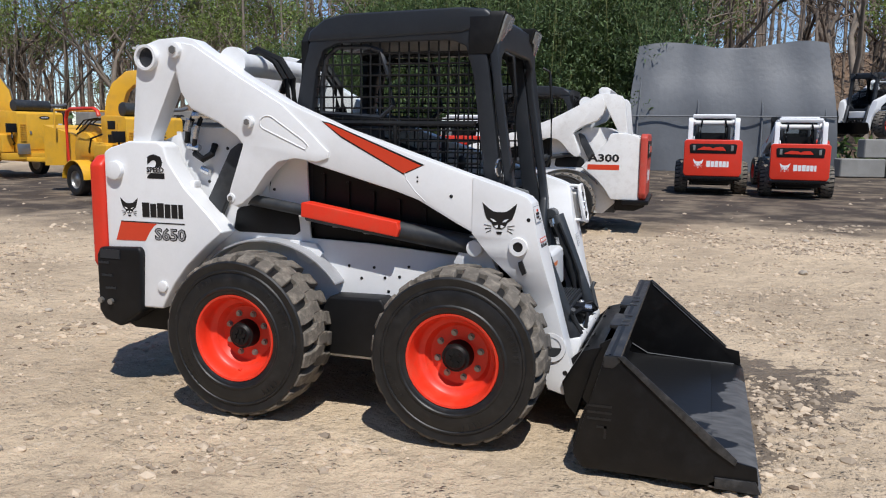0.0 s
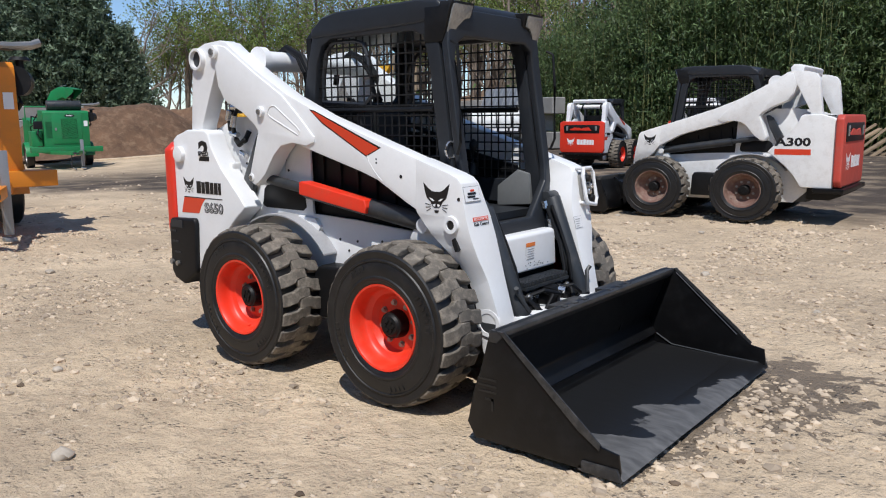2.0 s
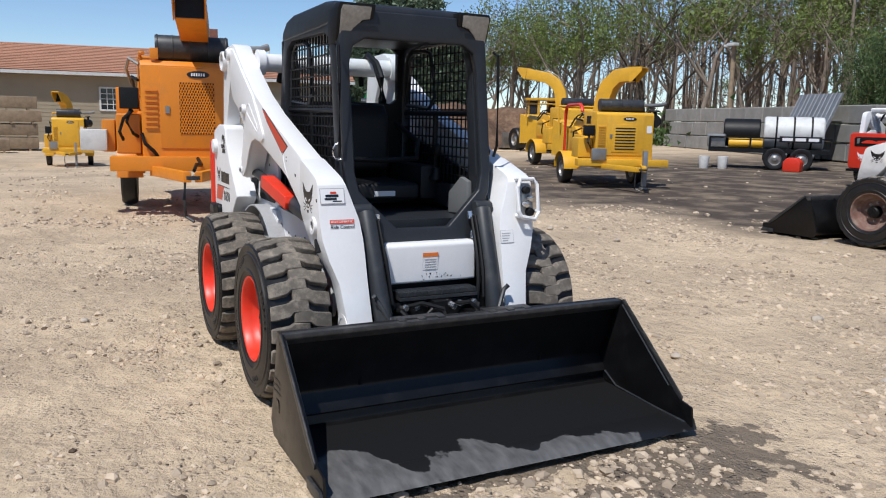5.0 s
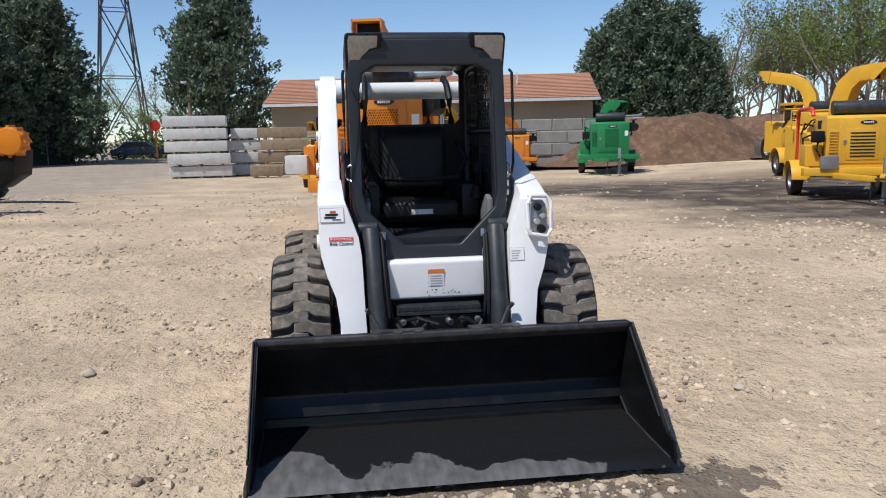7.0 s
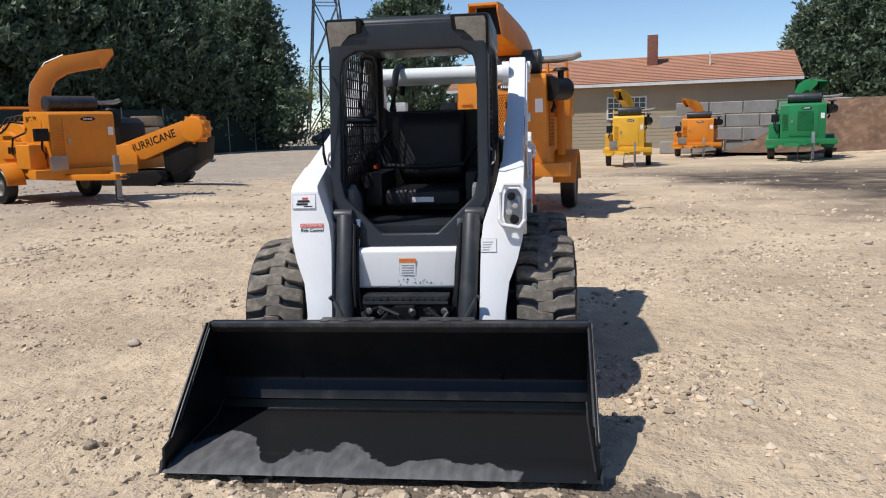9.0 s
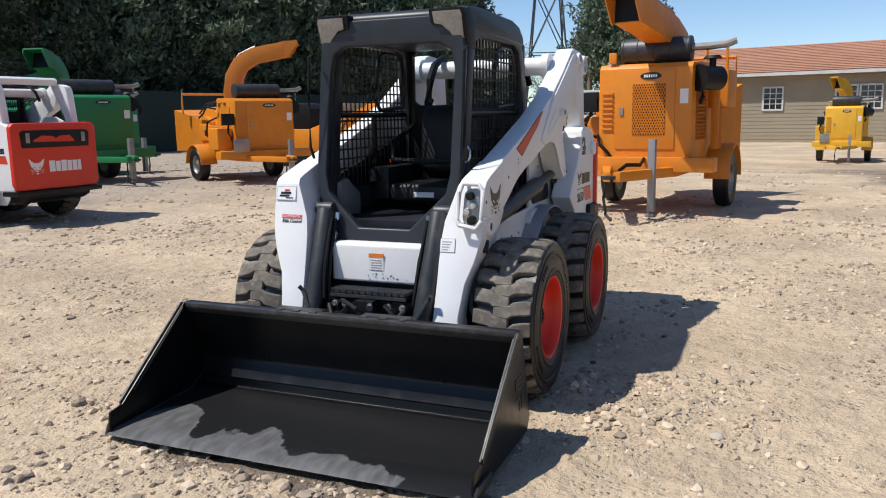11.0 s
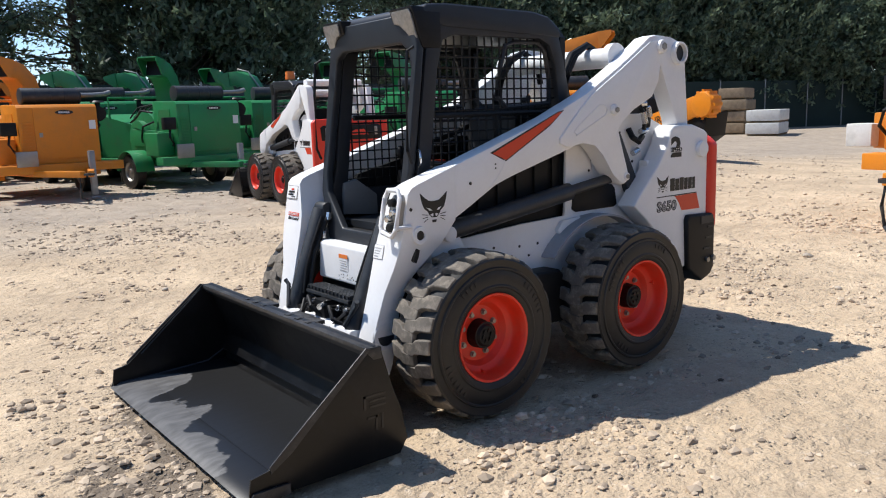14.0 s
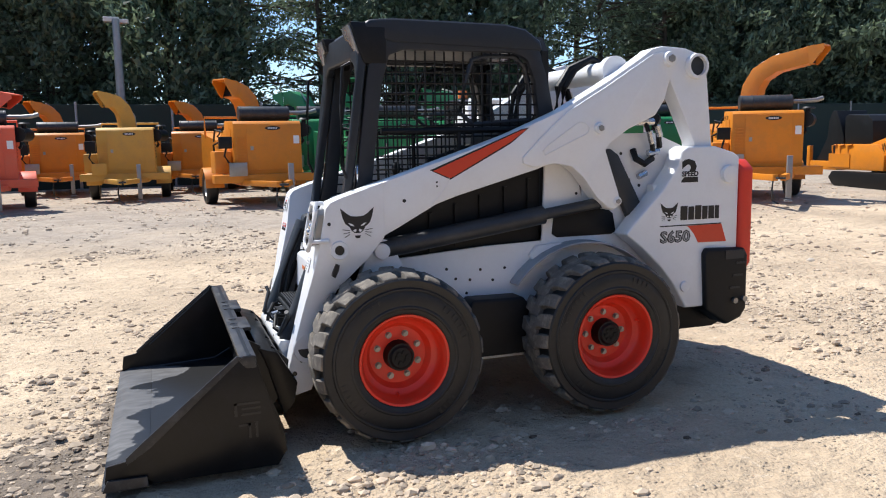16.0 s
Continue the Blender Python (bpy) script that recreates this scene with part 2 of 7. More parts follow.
mulch = surface("brown_mulch", (0.125, 0.070, 0.040), 0.95, var=0.5, scale=1.2, fine=22, bump=1.0, dist=0.06, dirt=(0.30, 0.20, 0.125), dirt_amount=0.7)
pale_chips = surface("fresh_chips", (0.52, 0.40, 0.27), 0.95, var=0.3, scale=3, fine=30, bump=0.8, dist=0.03)
fence_green = surface("dark_green_screen", (0.010, 0.026, 0.022), 0.8, var=0.2, scale=1, bump=0.2)
galv = surface("galvanised_pipe", (0.30, 0.31, 0.32), 0.5, 0.6, var=0.15, bump=0.05)
bark = surface("tree_bark", (0.075, 0.058, 0.043), 0.95, var=0.35, scale=3, fine=30, bump=0.8, dist=0.03)
pale_bark = surface("pale_tree_bark", (0.23, 0.185, 0.145), 0.95, var=0.3, scale=2, fine=25, bump=0.6, dist=0.03)
stone = surface("loose_stone", (0.42, 0.36, 0.29), 0.9, var=0.3, scale=7, bump=0.3)
trim_grey = surface("grey_inner_trim", (0.16, 0.165, 0.165), 0.6, var=0.1, bump=0.1)
seat_black = surface("black_seat_vinyl", (0.006, 0.006, 0.007), 0.6, var=0.2, bump=0.1)


def leaf_material(name, base, spread=0.25, trans=0.25):
    mt = bpy.data.materials.new(name)
    mt.use_nodes = True
    nt = mt.node_tree
    N, L = nt.nodes, nt.links
    bs = N["Principled BSDF"]
    geo = N.new("ShaderNodeNewGeometry")
    hs = N.new("ShaderNodeHueSaturation")
    hs.inputs["Color"].default_value = (*base, 1)
    mr = N.new("ShaderNodeMapRange")
    mr.inputs["To Min"].default_value, mr.inputs["To Max"].default_value = 1 - 2 * spread, 1 + 2 * spread
    L.new(geo.outputs["Random Per Island"], mr.inputs["Value"])
    L.new(mr.outputs[0], hs.inputs["Value"])
    mh = N.new("ShaderNodeMapRange")
    mh.inputs["To Min"].default_value, mh.inputs["To Max"].default_value = 0.47, 0.53
    n = N.new("ShaderNodeTexNoise")
    n.inputs["Scale"].default_value = 0.35
    L.new(geo.outputs["Position"], n.inputs["Vector"])
    L.new(n.outputs["Fac"], mh.inputs["Value"])
    L.new(mh.outputs[0], hs.inputs["Hue"])
    L.new(hs.outputs[0], bs.inputs["Base Color"])
    bs.inputs["Roughness"].default_value = 0.6
    tr = N.new("ShaderNodeBsdfTranslucent")
    L.new(hs.outputs[0], tr.inputs["Color"])
    mix = N.new("ShaderNodeMixShader")
    mix.inputs[0].default_value = trans
    L.new(bs.outputs[0], mix.inputs[1])
    L.new(tr.outputs[0], mix.inputs[2])
    L.new(mix.outputs[0], N["Material Output"].inputs["Surface"])
    return mt


conifer_leaf = leaf_material("conifer_needles", (0.135, 0.182, 0.112), 0.3, 0.35)
bamboo_leaf = leaf_material("bamboo_leaves", (0.105, 0.155, 0.055), 0.3, 0.4)
spring_leaf = leaf_material("spring_leaves", (0.16, 0.21, 0.045), 0.25)
bud_leaf = leaf_material("russet_buds", (0.22, 0.13, 0.085), 0.25)
shrub_leaf = leaf_material("shrub_leaves", (0.07, 0.12, 0.03), 0.3)



def bucket_floor_material():
    """Black plate, scuffed to pale grey in ragged patches along the lip where loads slide in."""
    mt = bpy.data.materials.new("scuffed_bucket_floor")
    mt.use_nodes = True
    N, L = mt.node_tree.nodes, mt.node_tree.links
    bs = N["Principled BSDF"]
    geo = N.new("ShaderNodeNewGeometry")
    xyz = N.new("ShaderNodeSeparateXYZ")
    L.new(geo.outputs["Position"], xyz.inputs[0])

    def ranged(v, a, b, lo, hi):
        m = N.new("ShaderNodeMapRange")
        for key, q in (("From Min", a), ("From Max", b), ("To Min", lo), ("To Max", hi)):
            m.inputs[key].default_value = q
        L.new(v, m.inputs["Value"])
        return m.outputs[0]

    def noisy(scale, detail, stretch):
        mp = N.new("ShaderNodeVectorMath")
        mp.operation = "MULTIPLY"
        mp.inputs[1].default_value = stretch
        L.new(geo.outputs["Position"], mp.inputs[0])
        n = N.new("ShaderNodeTexNoise")
        n.inputs["Scale"].default_value, n.inputs["Detail"].default_value = scale, detail
        L.new(mp.outputs[0], n.inputs["Vector"])
        return n.outputs["Fac"]

    def sums(op, a, b):
        m = N.new("ShaderNodeMath")
        m.operation = op
        L.new(a, m.inputs[0])
        L.new(b, m.inputs[1])
        return m.outputs[0]
    edge = sums("ADD", ranged(xyz.outputs["X"], 1.42, 1.84, -0.32, 0.12), ranged(xyz.outputs["Y"], -0.90, 0.75, 0.19, -0.12))
    mask = ranged(sums("ADD", edge, noisy(2.6, 6, (0.7, 1.0, 1.0))), 0.55, 0.566, 0, 1)
    fine = ranged(noisy(26, 5, (0.3, 1.0, 1.0)), 0.3, 0.8, 0.4, 1.0)
    col = N.new("ShaderNodeMix")
    col.data_type = "RGBA"
    col.inputs["A"].default_value, col.inputs["B"].default_value = (0.012, 0.012, 0.0125, 1), (0.15, 0.147, 0.145, 1)
    L.new(sums("MULTIPLY", mask, fine), col.inputs["Factor"])
    L.new(col.outputs["Result"], bs.inputs["Base Color"])
    L.new(ranged(mask, 0, 1, 0.34, 0.5), bs.inputs["Roughness"])
    bs.inputs["Specular IOR Level"].default_value = 0.3
    bp = N.new("ShaderNodeBump")
    bp.inputs["Strength"].default_value, bp.inputs["Distance"].default_value = 0.2, 0.004
    L.new(noisy(14, 5, (0.4, 1.0, 1.0)), bp.inputs["Height"])
    L.new(bp.outputs[0], bs.inputs["Normal"])
    return mt


worn_steel = bucket_floor_material()

glass = bpy.data.materials.new("clear_glass")
glass.use_nodes = True
gb = glass.node_tree.nodes["Principled BSDF"]
gb.inputs["Transmission Weight"].default_value, gb.inputs["Roughness"].default_value = 1.0, 0.02
gb.inputs["IOR"].default_value, gb.inputs["Base Color"].default_value = 1.02, (0.88, 0.92, 0.92, 1)
lens_mat = surface("lamp_lens", (0.30, 0.30, 0.29), 0.2, 0.4, var=0.2, scale=30, bump=0.4)
window_dark = surface("dark_window_pane", (0.02, 0.025, 0.03), 0.08, var=0.1, bump=0)


def ground_material():
    mt = bpy.data.materials.new("gravel_yard")
    mt.use_nodes = True
    nt = mt.node_tree
    N, L = nt.nodes, nt.links
    bs = N["Principled BSDF"]
    geo = N.new("ShaderNodeNewGeometry")
    pos = geo.outputs["Position"]

    def noise_at(scale, detail, rough=0.6):
        n = N.new("ShaderNodeTexNoise")
        n.inputs["Scale"].default_value, n.inputs["Detail"].default_value = scale, detail
        n.inputs["Roughness"].default_value = rough
        L.new(pos, n.inputs["Vector"])
        return n.outputs["Fac"]

    def ramp(value, lo, hi, a=0.0, b=1.0):
        m = N.new("ShaderNodeMapRange")
        for key, v in (("From Min", lo), ("From Max", hi), ("To Min", a), ("To Max", b)):
            m.inputs[key].default_value = v
        L.new(value, m.inputs["Value"])
        return m.outputs[0]

    def mixed(fac, a, b):
        m = N.new("ShaderNodeMix")
        m.data_type = "RGBA"
        L.new(fac, m.inputs["Factor"])
        for key, v in (("A", a), ("B", b)):
            if isinstance(v, tuple):
                m.inputs[key].default_value = (*v, 1)
            else:
                L.new(v, m.inputs[key])
        return m.outputs["Result"]

    def maths(op, a, b):
        m = N.new("ShaderNodeMath")
        m.operation = op
        for k, v in enumerate((a, b)):
            if isinstance(v, float):
                m.inputs[k].default_value = v
            else:
                L.new(v, m.inputs[k])
        return m.outputs[0]

    # sand, packed soil and grit
    col = mixed(ramp(noise_at(0.5, 6), 0.35, 0.65), (0.45, 0.345, 0.235), (0.69, 0.535, 0.365))
    col = mixed(ramp(noise_at(2.6, 8, 0.7), 0.45, 0.72, 0, 0.5), col, (0.34, 0.265, 0.185))
    v = N.new("ShaderNodeTexVoronoi")
    v.inputs["Scale"].default_value = 34
    L.new(pos, v.inputs["Vector"])
    grit = ramp(v.outputs["Distance"], 0.05, 0.42, 1, 0)
    pick = maths("MULTIPLY", grit, ramp(noise_at(5.0, 4), 0.48, 0.62))
    shade = N.new("ShaderNodeMix")
    shade.data_type = "RGBA"
    shade.inputs["A"].default_value, shade.inputs["B"].default_value = (0.24, 0.19, 0.14, 1), (0.60, 0.50, 0.38, 1)
    sp = N.new("ShaderNodeSeparateColor")
    L.new(v.outputs["Color"], sp.inputs[0])
    L.new(sp.outputs[0], shade.inputs["Factor"])
    col = mixed(maths("MULTIPLY", pick, 0.75), col, shade.outputs["Result"])
    col = mixed(ramp(noise_at(70, 3), 0.45, 0.8, 0, 0.4), col, (0.24, 0.185, 0.13))
    col = mixed(ramp(noise_at(16, 6, 0.7), 0.56, 0.70, 0, 0.45), col, (0.27, 0.215, 0.16))
    col = mixed(ramp(noise_at(13, 5, 0.7), 0.58, 0.68, 0, 0.5), col, (0.72, 0.60, 0.46))
    # grey crushed stone under the rows of chippers
    sy = N.new("ShaderNodeSeparateXYZ")
    L.new(pos, sy.inputs[0])
    row = ramp(maths("ADD", sy.outputs["Y"], ramp(noise_at(0.4, 5), 0.2, 0.8, -2.0, 2.0)), -5.5, -9.5, 0, 0.62)
    col = mixed(row, col, mixed(ramp(noise_at(3.0, 6, 0.7), 0.35, 0.65), (0.20, 0.18, 0.16), (0.36, 0.32, 0.28)))
    # the soil by the far row of machines is dark with old mulch
    sx = N.new("ShaderNodeSeparateXYZ")
    L.new(pos, sx.inputs[0])
    wob = ramp(noise_at(0.35, 5), 0.2, 0.8, -2.2, 2.2)
    far = ramp(maths("ADD", maths("ADD", sx.outputs["Y"], maths("MULTIPLY", sx.outputs["X"], -0.28)), wob), 7.2, 9.4)
    far = maths("MULTIPLY", far, ramp(sx.outputs["X"], -24.0, -16.0))
    far = maths("MULTIPLY", far, ramp(noise_at(1.2, 6), 0.25, 0.55, 0.45, 1.0))
    col = mixed(far, col, (0.075, 0.058, 0.046))
    hill = ramp(sx.outputs["Y"], 32.0, 40.0)
    col = mixed(hill, col, mixed(ramp(noise_at(0.8, 6), 0.3, 0.7), (0.16, 0.10, 0.06), (0.26, 0.18, 0.12)))
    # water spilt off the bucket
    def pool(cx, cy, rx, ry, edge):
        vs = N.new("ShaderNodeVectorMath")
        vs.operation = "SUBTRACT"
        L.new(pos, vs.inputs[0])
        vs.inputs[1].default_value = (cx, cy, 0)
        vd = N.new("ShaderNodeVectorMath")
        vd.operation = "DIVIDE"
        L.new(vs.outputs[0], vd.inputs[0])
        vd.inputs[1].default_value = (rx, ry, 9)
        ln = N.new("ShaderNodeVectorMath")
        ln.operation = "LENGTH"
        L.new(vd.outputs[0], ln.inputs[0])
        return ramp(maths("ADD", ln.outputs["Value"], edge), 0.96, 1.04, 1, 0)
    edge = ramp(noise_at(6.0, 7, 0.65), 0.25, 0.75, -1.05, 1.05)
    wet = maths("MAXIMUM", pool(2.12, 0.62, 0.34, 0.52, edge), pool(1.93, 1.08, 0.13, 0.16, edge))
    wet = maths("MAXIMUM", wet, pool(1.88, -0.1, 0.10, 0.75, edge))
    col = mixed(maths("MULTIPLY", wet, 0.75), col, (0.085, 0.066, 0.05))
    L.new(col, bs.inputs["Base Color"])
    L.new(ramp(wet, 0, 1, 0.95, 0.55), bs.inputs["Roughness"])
    bs.inputs["Specular IOR Level"].default_value = 0.3
    h = maths("ADD", maths("MULTIPLY", pick, 0.5), maths("MULTIPLY", noise_at(22, 6, 0.7), 0.55))
    h = maths("ADD", h, maths("MULTIPLY", noise_at(8.0, 4, 0.6), 1.6))
    bp = N.new("ShaderNodeBump")
    bp.inputs["Strength"].default_value, bp.inputs["Distance"].default_value = 1.0, 0.038
    L.new(h, bp.inputs["Height"])
    L.new(bp.outputs[0], bs.inputs["Normal"])
    return mt


gravel = ground_material()


def grit_material(name, dark, light):
    """Loose bits, each with a tone of its own."""
    mt = bpy.data.materials.new(name)
    mt.use_nodes = True
    N, L = mt.node_tree.nodes, mt.node_tree.links
    geo = N.new("ShaderNodeNewGeometry")
    mx = N.new("ShaderNodeMix")
    mx.data_type = "RGBA"
    mx.inputs["A"].default_value, mx.inputs["B"].default_value = (*dark, 1), (*light, 1)
    L.new(geo.outputs["Random Per Island"], mx.inputs["Factor"])
    L.new(mx.outputs["Result"], N["Principled BSDF"].inputs["Base Color"])
    N["Principled BSDF"].inputs["Roughness"].default_value = 0.92
    return mt


grit = grit_material("mixed_grit", (0.26, 0.205, 0.15), (0.64, 0.51, 0.37))
chips = grit_material("wood_chips", (0.075, 0.05, 0.032), (0.26, 0.19, 0.13))
# dusty guard; its grey base paints the shade on a white mudguard
fender_shade = surface("dusty_shaded_guard", (0.36, 0.36, 0.37), 0.6, var=0.15, dirt=DUST, dirt_amount=0.3, bump=0.1)

# ---- ground ----
def axis_steps(fine, reach, step, far):
    xs, x, d = [0.0], 0.0, step
    while x < far:
        if x >= fine:
            d *= 1.13 if x < reach else 1.35
        x += d
        xs.append(x)
    return [-v for v in xs[:0:-1]] + xs


gx = [v + 0.6 for v in axis_steps(6.0, 60, 0.034, 1500)]
gy = axis_steps(6.0, 60, 0.034, 1500)
verts = [(x, y, yard_z(x, y)) for y in gy for x in gx]
nx = len(gx)
faces = [(j * nx + i, j * nx + i + 1, (j + 1) * nx + i + 1, (j + 1) * nx + i) for j in range(len(gy) - 1) for i in range(nx - 1)]
me = bpy.data.meshes.new("ground")
me.from_pydata(verts, [], faces)
for f in me.polygons:
    f.use_smooth = True
me.materials.append(gravel)
tagged(new("ground", me), "sandy tan packed gravel yard with loose grit and wet stains", "ground", kind="structure")

# ---- skid steer loaders ----
ARM = [(-1.295, 1.72), (-1.283, 1.80), (-1.245, 1.862), (-1.147, 1.892), (-1.0, 1.90), (-0.934, 1.884), (-0.87, 1.84), (-0.663, 1.712),
       (-0.39, 1.562), (-0.098, 1.443), (0.332, 1.302), (0.60, 1.216), (0.60, 0.95), (0.51, 0.994), (0.301, 1.106), (0.188, 1.143),
       (-0.25, 1.262), (-0.349, 1.296), (-0.445, 1.28), (-0.513, 1.223), (-0.601, 1.107), (-0.66, 1.046), (-0.70, 1.028),
       (-0.735, 1.046), (-0.747, 1.085), (-0.734, 1.132), (-0.672, 1.306), (-0.655, 1.355), (-0.683, 1.39), (-0.796, 1.461),
       (-0.961, 1.532), (-1.02, 1.618), (-1.049, 1.72), (-1.113, 1.591), (-1.214, 1.388), (-1.24, 1.15), (-1.35, 1.15), (-1.335, 1.36)]
TOWER = [(0.575, 1.224), (0.79, 1.155), (0.835, 1.136), (0.858, 1.11), (0.894, 0.921), (0.964, 0.639), (1.069, 0.249), (1.055, 0.205),
         (1.013, 0.19), (0.94, 0.21), (0.915, 0.27), (0.862, 0.578), (0.807, 0.707), (0.72, 0.80), (0.66, 0.855), (0.625, 0.90), (0.575, 0.96)]
HOOK = [(-1.0, 1.87), (-0.93, 1.855), (-0.655, 1.688), (-0.42, 1.555), (-0.27, 1.425), (-0.165, 1.325), (-0.165, 1.295), (-0.225, 1.275), (-0.349, 1.290),
        (-0.445, 1.272), (-0.513, 1.215), (-0.601, 1.099), (-0.66, 1.052), (-0.70, 1.036), (-0.729, 1.052), (-0.739, 1.085), (-0.726, 1.13),
        (-0.664, 1.30), (-0.645, 1.355), (-0.68, 1.397), (-0.79, 1.468), (-0.955, 1.54), (-1.012, 1.625), (-1.035, 1.75)]
PANEL = [(-1.50, 0.46), (-1.50, 1.30), (-1.46, 1.325), (-1.333, 1.362), (-1.15, 1.362), (-1.115, 1.34), (-1.089, 1.257), (-0.993, 1.126),
         (-0.83, 0.968), (-0.766, 0.897), (-0.87, 0.815), (-0.99, 0.704), (-1.07, 0.606), (-1.156, 0.46)]
SIDE = [(-1.20, 0.40), (-1.20, 0.62), (-0.90, 0.91), (-0.62, 0.90), (-0.56, 1.22), (-0.50, 1.29), (-0.36, 1.29), (-0.345, 0.90), (-0.34, 0.872),
        (0.0, 0.862), (0.56, 0.822), (0.66, 0.73), (0.70, 0.45), (0.60, 0.25), (-1.05, 0.25)]


def tower_y(z):
    """Inner and outer faces of the front tower at a height."""
    pts = [(0.19, 0.368, 0.500), (0.45, 0.378, 0.505), (0.64, 0.384, 0.53), (0.75, 0.386, 0.572), (0.85, 0.390, 0.598), (0.94, 0.402, 0.606), (1.13, 0.468, 0.606), (1.3, 0.49, 0.606)]
    for (z0, a0, b0), (z1, a1, b1) in zip(pts, pts[1:]):
        if z <= z1:
            k = max(0, (z - z0) / (z1 - z0))
            return a0 + (a1 - a0) * k, b0 + (b1 - b0) * k
    return pts[-1][1:]


def tower_front_x(z):
    pts = [(0.205, 1.055), (0.249, 1.069), (0.639, 0.964), (0.921, 0.894), (1.11, 0.858)]
    for (z0, a), (z1, b) in zip(pts, pts[1:]):
        if z <= z1:
            return a + (b - a) * (z - z0) / (z1 - z0)
    return 0.858


LUGS = 23


def tread_block(bm, side, turn):
    """One slanted, stepped block from the middle of the tread to the shoulder."""
    def at_tread(u, y, r):
        return bm.verts.new((r * math.cos(turn + u), side * y, r * math.sin(turn + u)))
    rows = [(-0.03, -0.038, 0.407, 0.165), (-0.03, 0.040, 0.412, 0.185), (0.012, 0.060, 0.412, 0.195), (0.034, 0.120, 0.406, 0.205), (0.040, 0.148, 0.394, 0.205)]
    vs = []
    for u, y, r, w in rows:
        vs.append((at_tread(u - w / 2, y, r - 0.036), at_tread(u - w / 2 + 0.016, y, r), at_tread(u + w / 2 - 0.016, y, r), at_tread(u + w / 2, y, r - 0.036)))
    for a, b in zip(vs, vs[1:]):
        for j in range(3):
            bm.faces.new((a[j], a[j + 1], b[j + 1], b[j]))
    bm.faces.new(vs[0])
    bm.faces.new(vs[-1][::-1])


def tyre_mesh(lugs=True):
    """A wide block-tread tyre, axis y, outer face towards +y, middle at y = 0."""
    bm = bmesh.new()
    prof = [(0.212, -0.148), (0.25, -0.152), (0.30, -0.156), (0.345, -0.150), (0.368, -0.138), (0.382, -0.11), (0.385, 0.0), (0.382, 0.11), (0.384, 0.138), (0.386, 0.150),
            (0.378, 0.156), (0.366, 0.153), (0.345, 0.151), (0.340, 0.158), (0.332, 0.158), (0.328, 0.154), (0.300, 0.162), (0.262, 0.160), (0.256, 0.165), (0.248, 0.165), (0.243, 0.160), (0.228, 0.157), (0.216, 0.146), (0.210, 0.10), (0.210, -0.10)]
    lathe(bm, prof, 56, closed=True)
    if lugs:
        for side in (-1, 1):
            for k in range(LUGS):
                tread_block(bm, side, 2 * math.pi * (k + (0.5 if side > 0 else 0)) / LUGS + random.uniform(-0.01, 0.01))
    return bm


def groove_shaded_tyre(lugs=True):
    bm = tyre_mesh(lugs)
    bmesh.ops.recalc_face_normals(bm, faces=bm.faces)
    for f in bm.faces:
        c = f.calc_center_median()
        r = math.hypot(c.x, c.z)
        # black sidewall rubber, also laid between the lugs as painted groove shade
        if (r < 0.380 and abs(c.y) > 0.10) or r < 0.3866:
            f.material_index = 1
    me = to_mesh("tyre", bm, rubber, 32)
    me.materials.append(sidewall)
    return me


def rim_mesh(material):
    bm = bmesh.new()
    prof = [(0.212, 0.138), (0.221, 0.148), (0.218, 0.155), (0.208, 0.152), (0.200, 0.138), (0.196, 0.11), (0.190, 0.078), (0.181, 0.066), (0.160, 0.056), (0.145, 0.032), (0.138, 0.026), (0.075, 0.026), (0.0, 0.026),
            (0.0, -0.01), (0.19, -0.01), (0.205, -0.14), (0.212, -0.14)]
    lathe(bm, prof, 48)
    cyl(bm, (0.172, 0.055, -0.05), (0.178, 0.085, -0.05), 0.007, n=8)
    return to_mesh("wheel", bm, material, 30)


def hub_meshes():
    h = bmesh.new()
    cyl(h, (0, 0.02, 0), (0, 0.085, 0), 0.073, 0.066, 24)
    cyl(h, (0, 0.085, 0), (0, 0.097, 0), 0.058, 0.048, 24)
    for k in range(6):
        a = k * math.pi / 3
        box(h, (0.026 * math.cos(a), 0.10, 0.026 * math.sin(a)), (0.02, 0.008, 0.014))
    b = bmesh.new()
    cyl(b, (0, 0.018, 0), (0, 0.032, 0), 0.0165, n=10)
    cyl(b, (0, 0.030, 0), (0, 0.044, 0), 0.0115, n=6)
    return to_mesh("hub", h, black_plastic), to_mesh("lug_nut", b, zinc)


def lone_block(side):
    bm = bmesh.new()
    tread_block(bm, side, 0.0)
    bevel(bm, 0.004, 1)
    return to_mesh("tread_lug", bm, rubber, 32)


TYRE, SLICK = groove_shaded_tyre(), groove_shaded_tyre(False)
BLOCKS = {side: lone_block(side) for side in (-1, 1)}
RIMS = {"new": rim_mesh(rim_orange), "old": rim_mesh(faded_rim)}
HUB, NUT = hub_meshes()


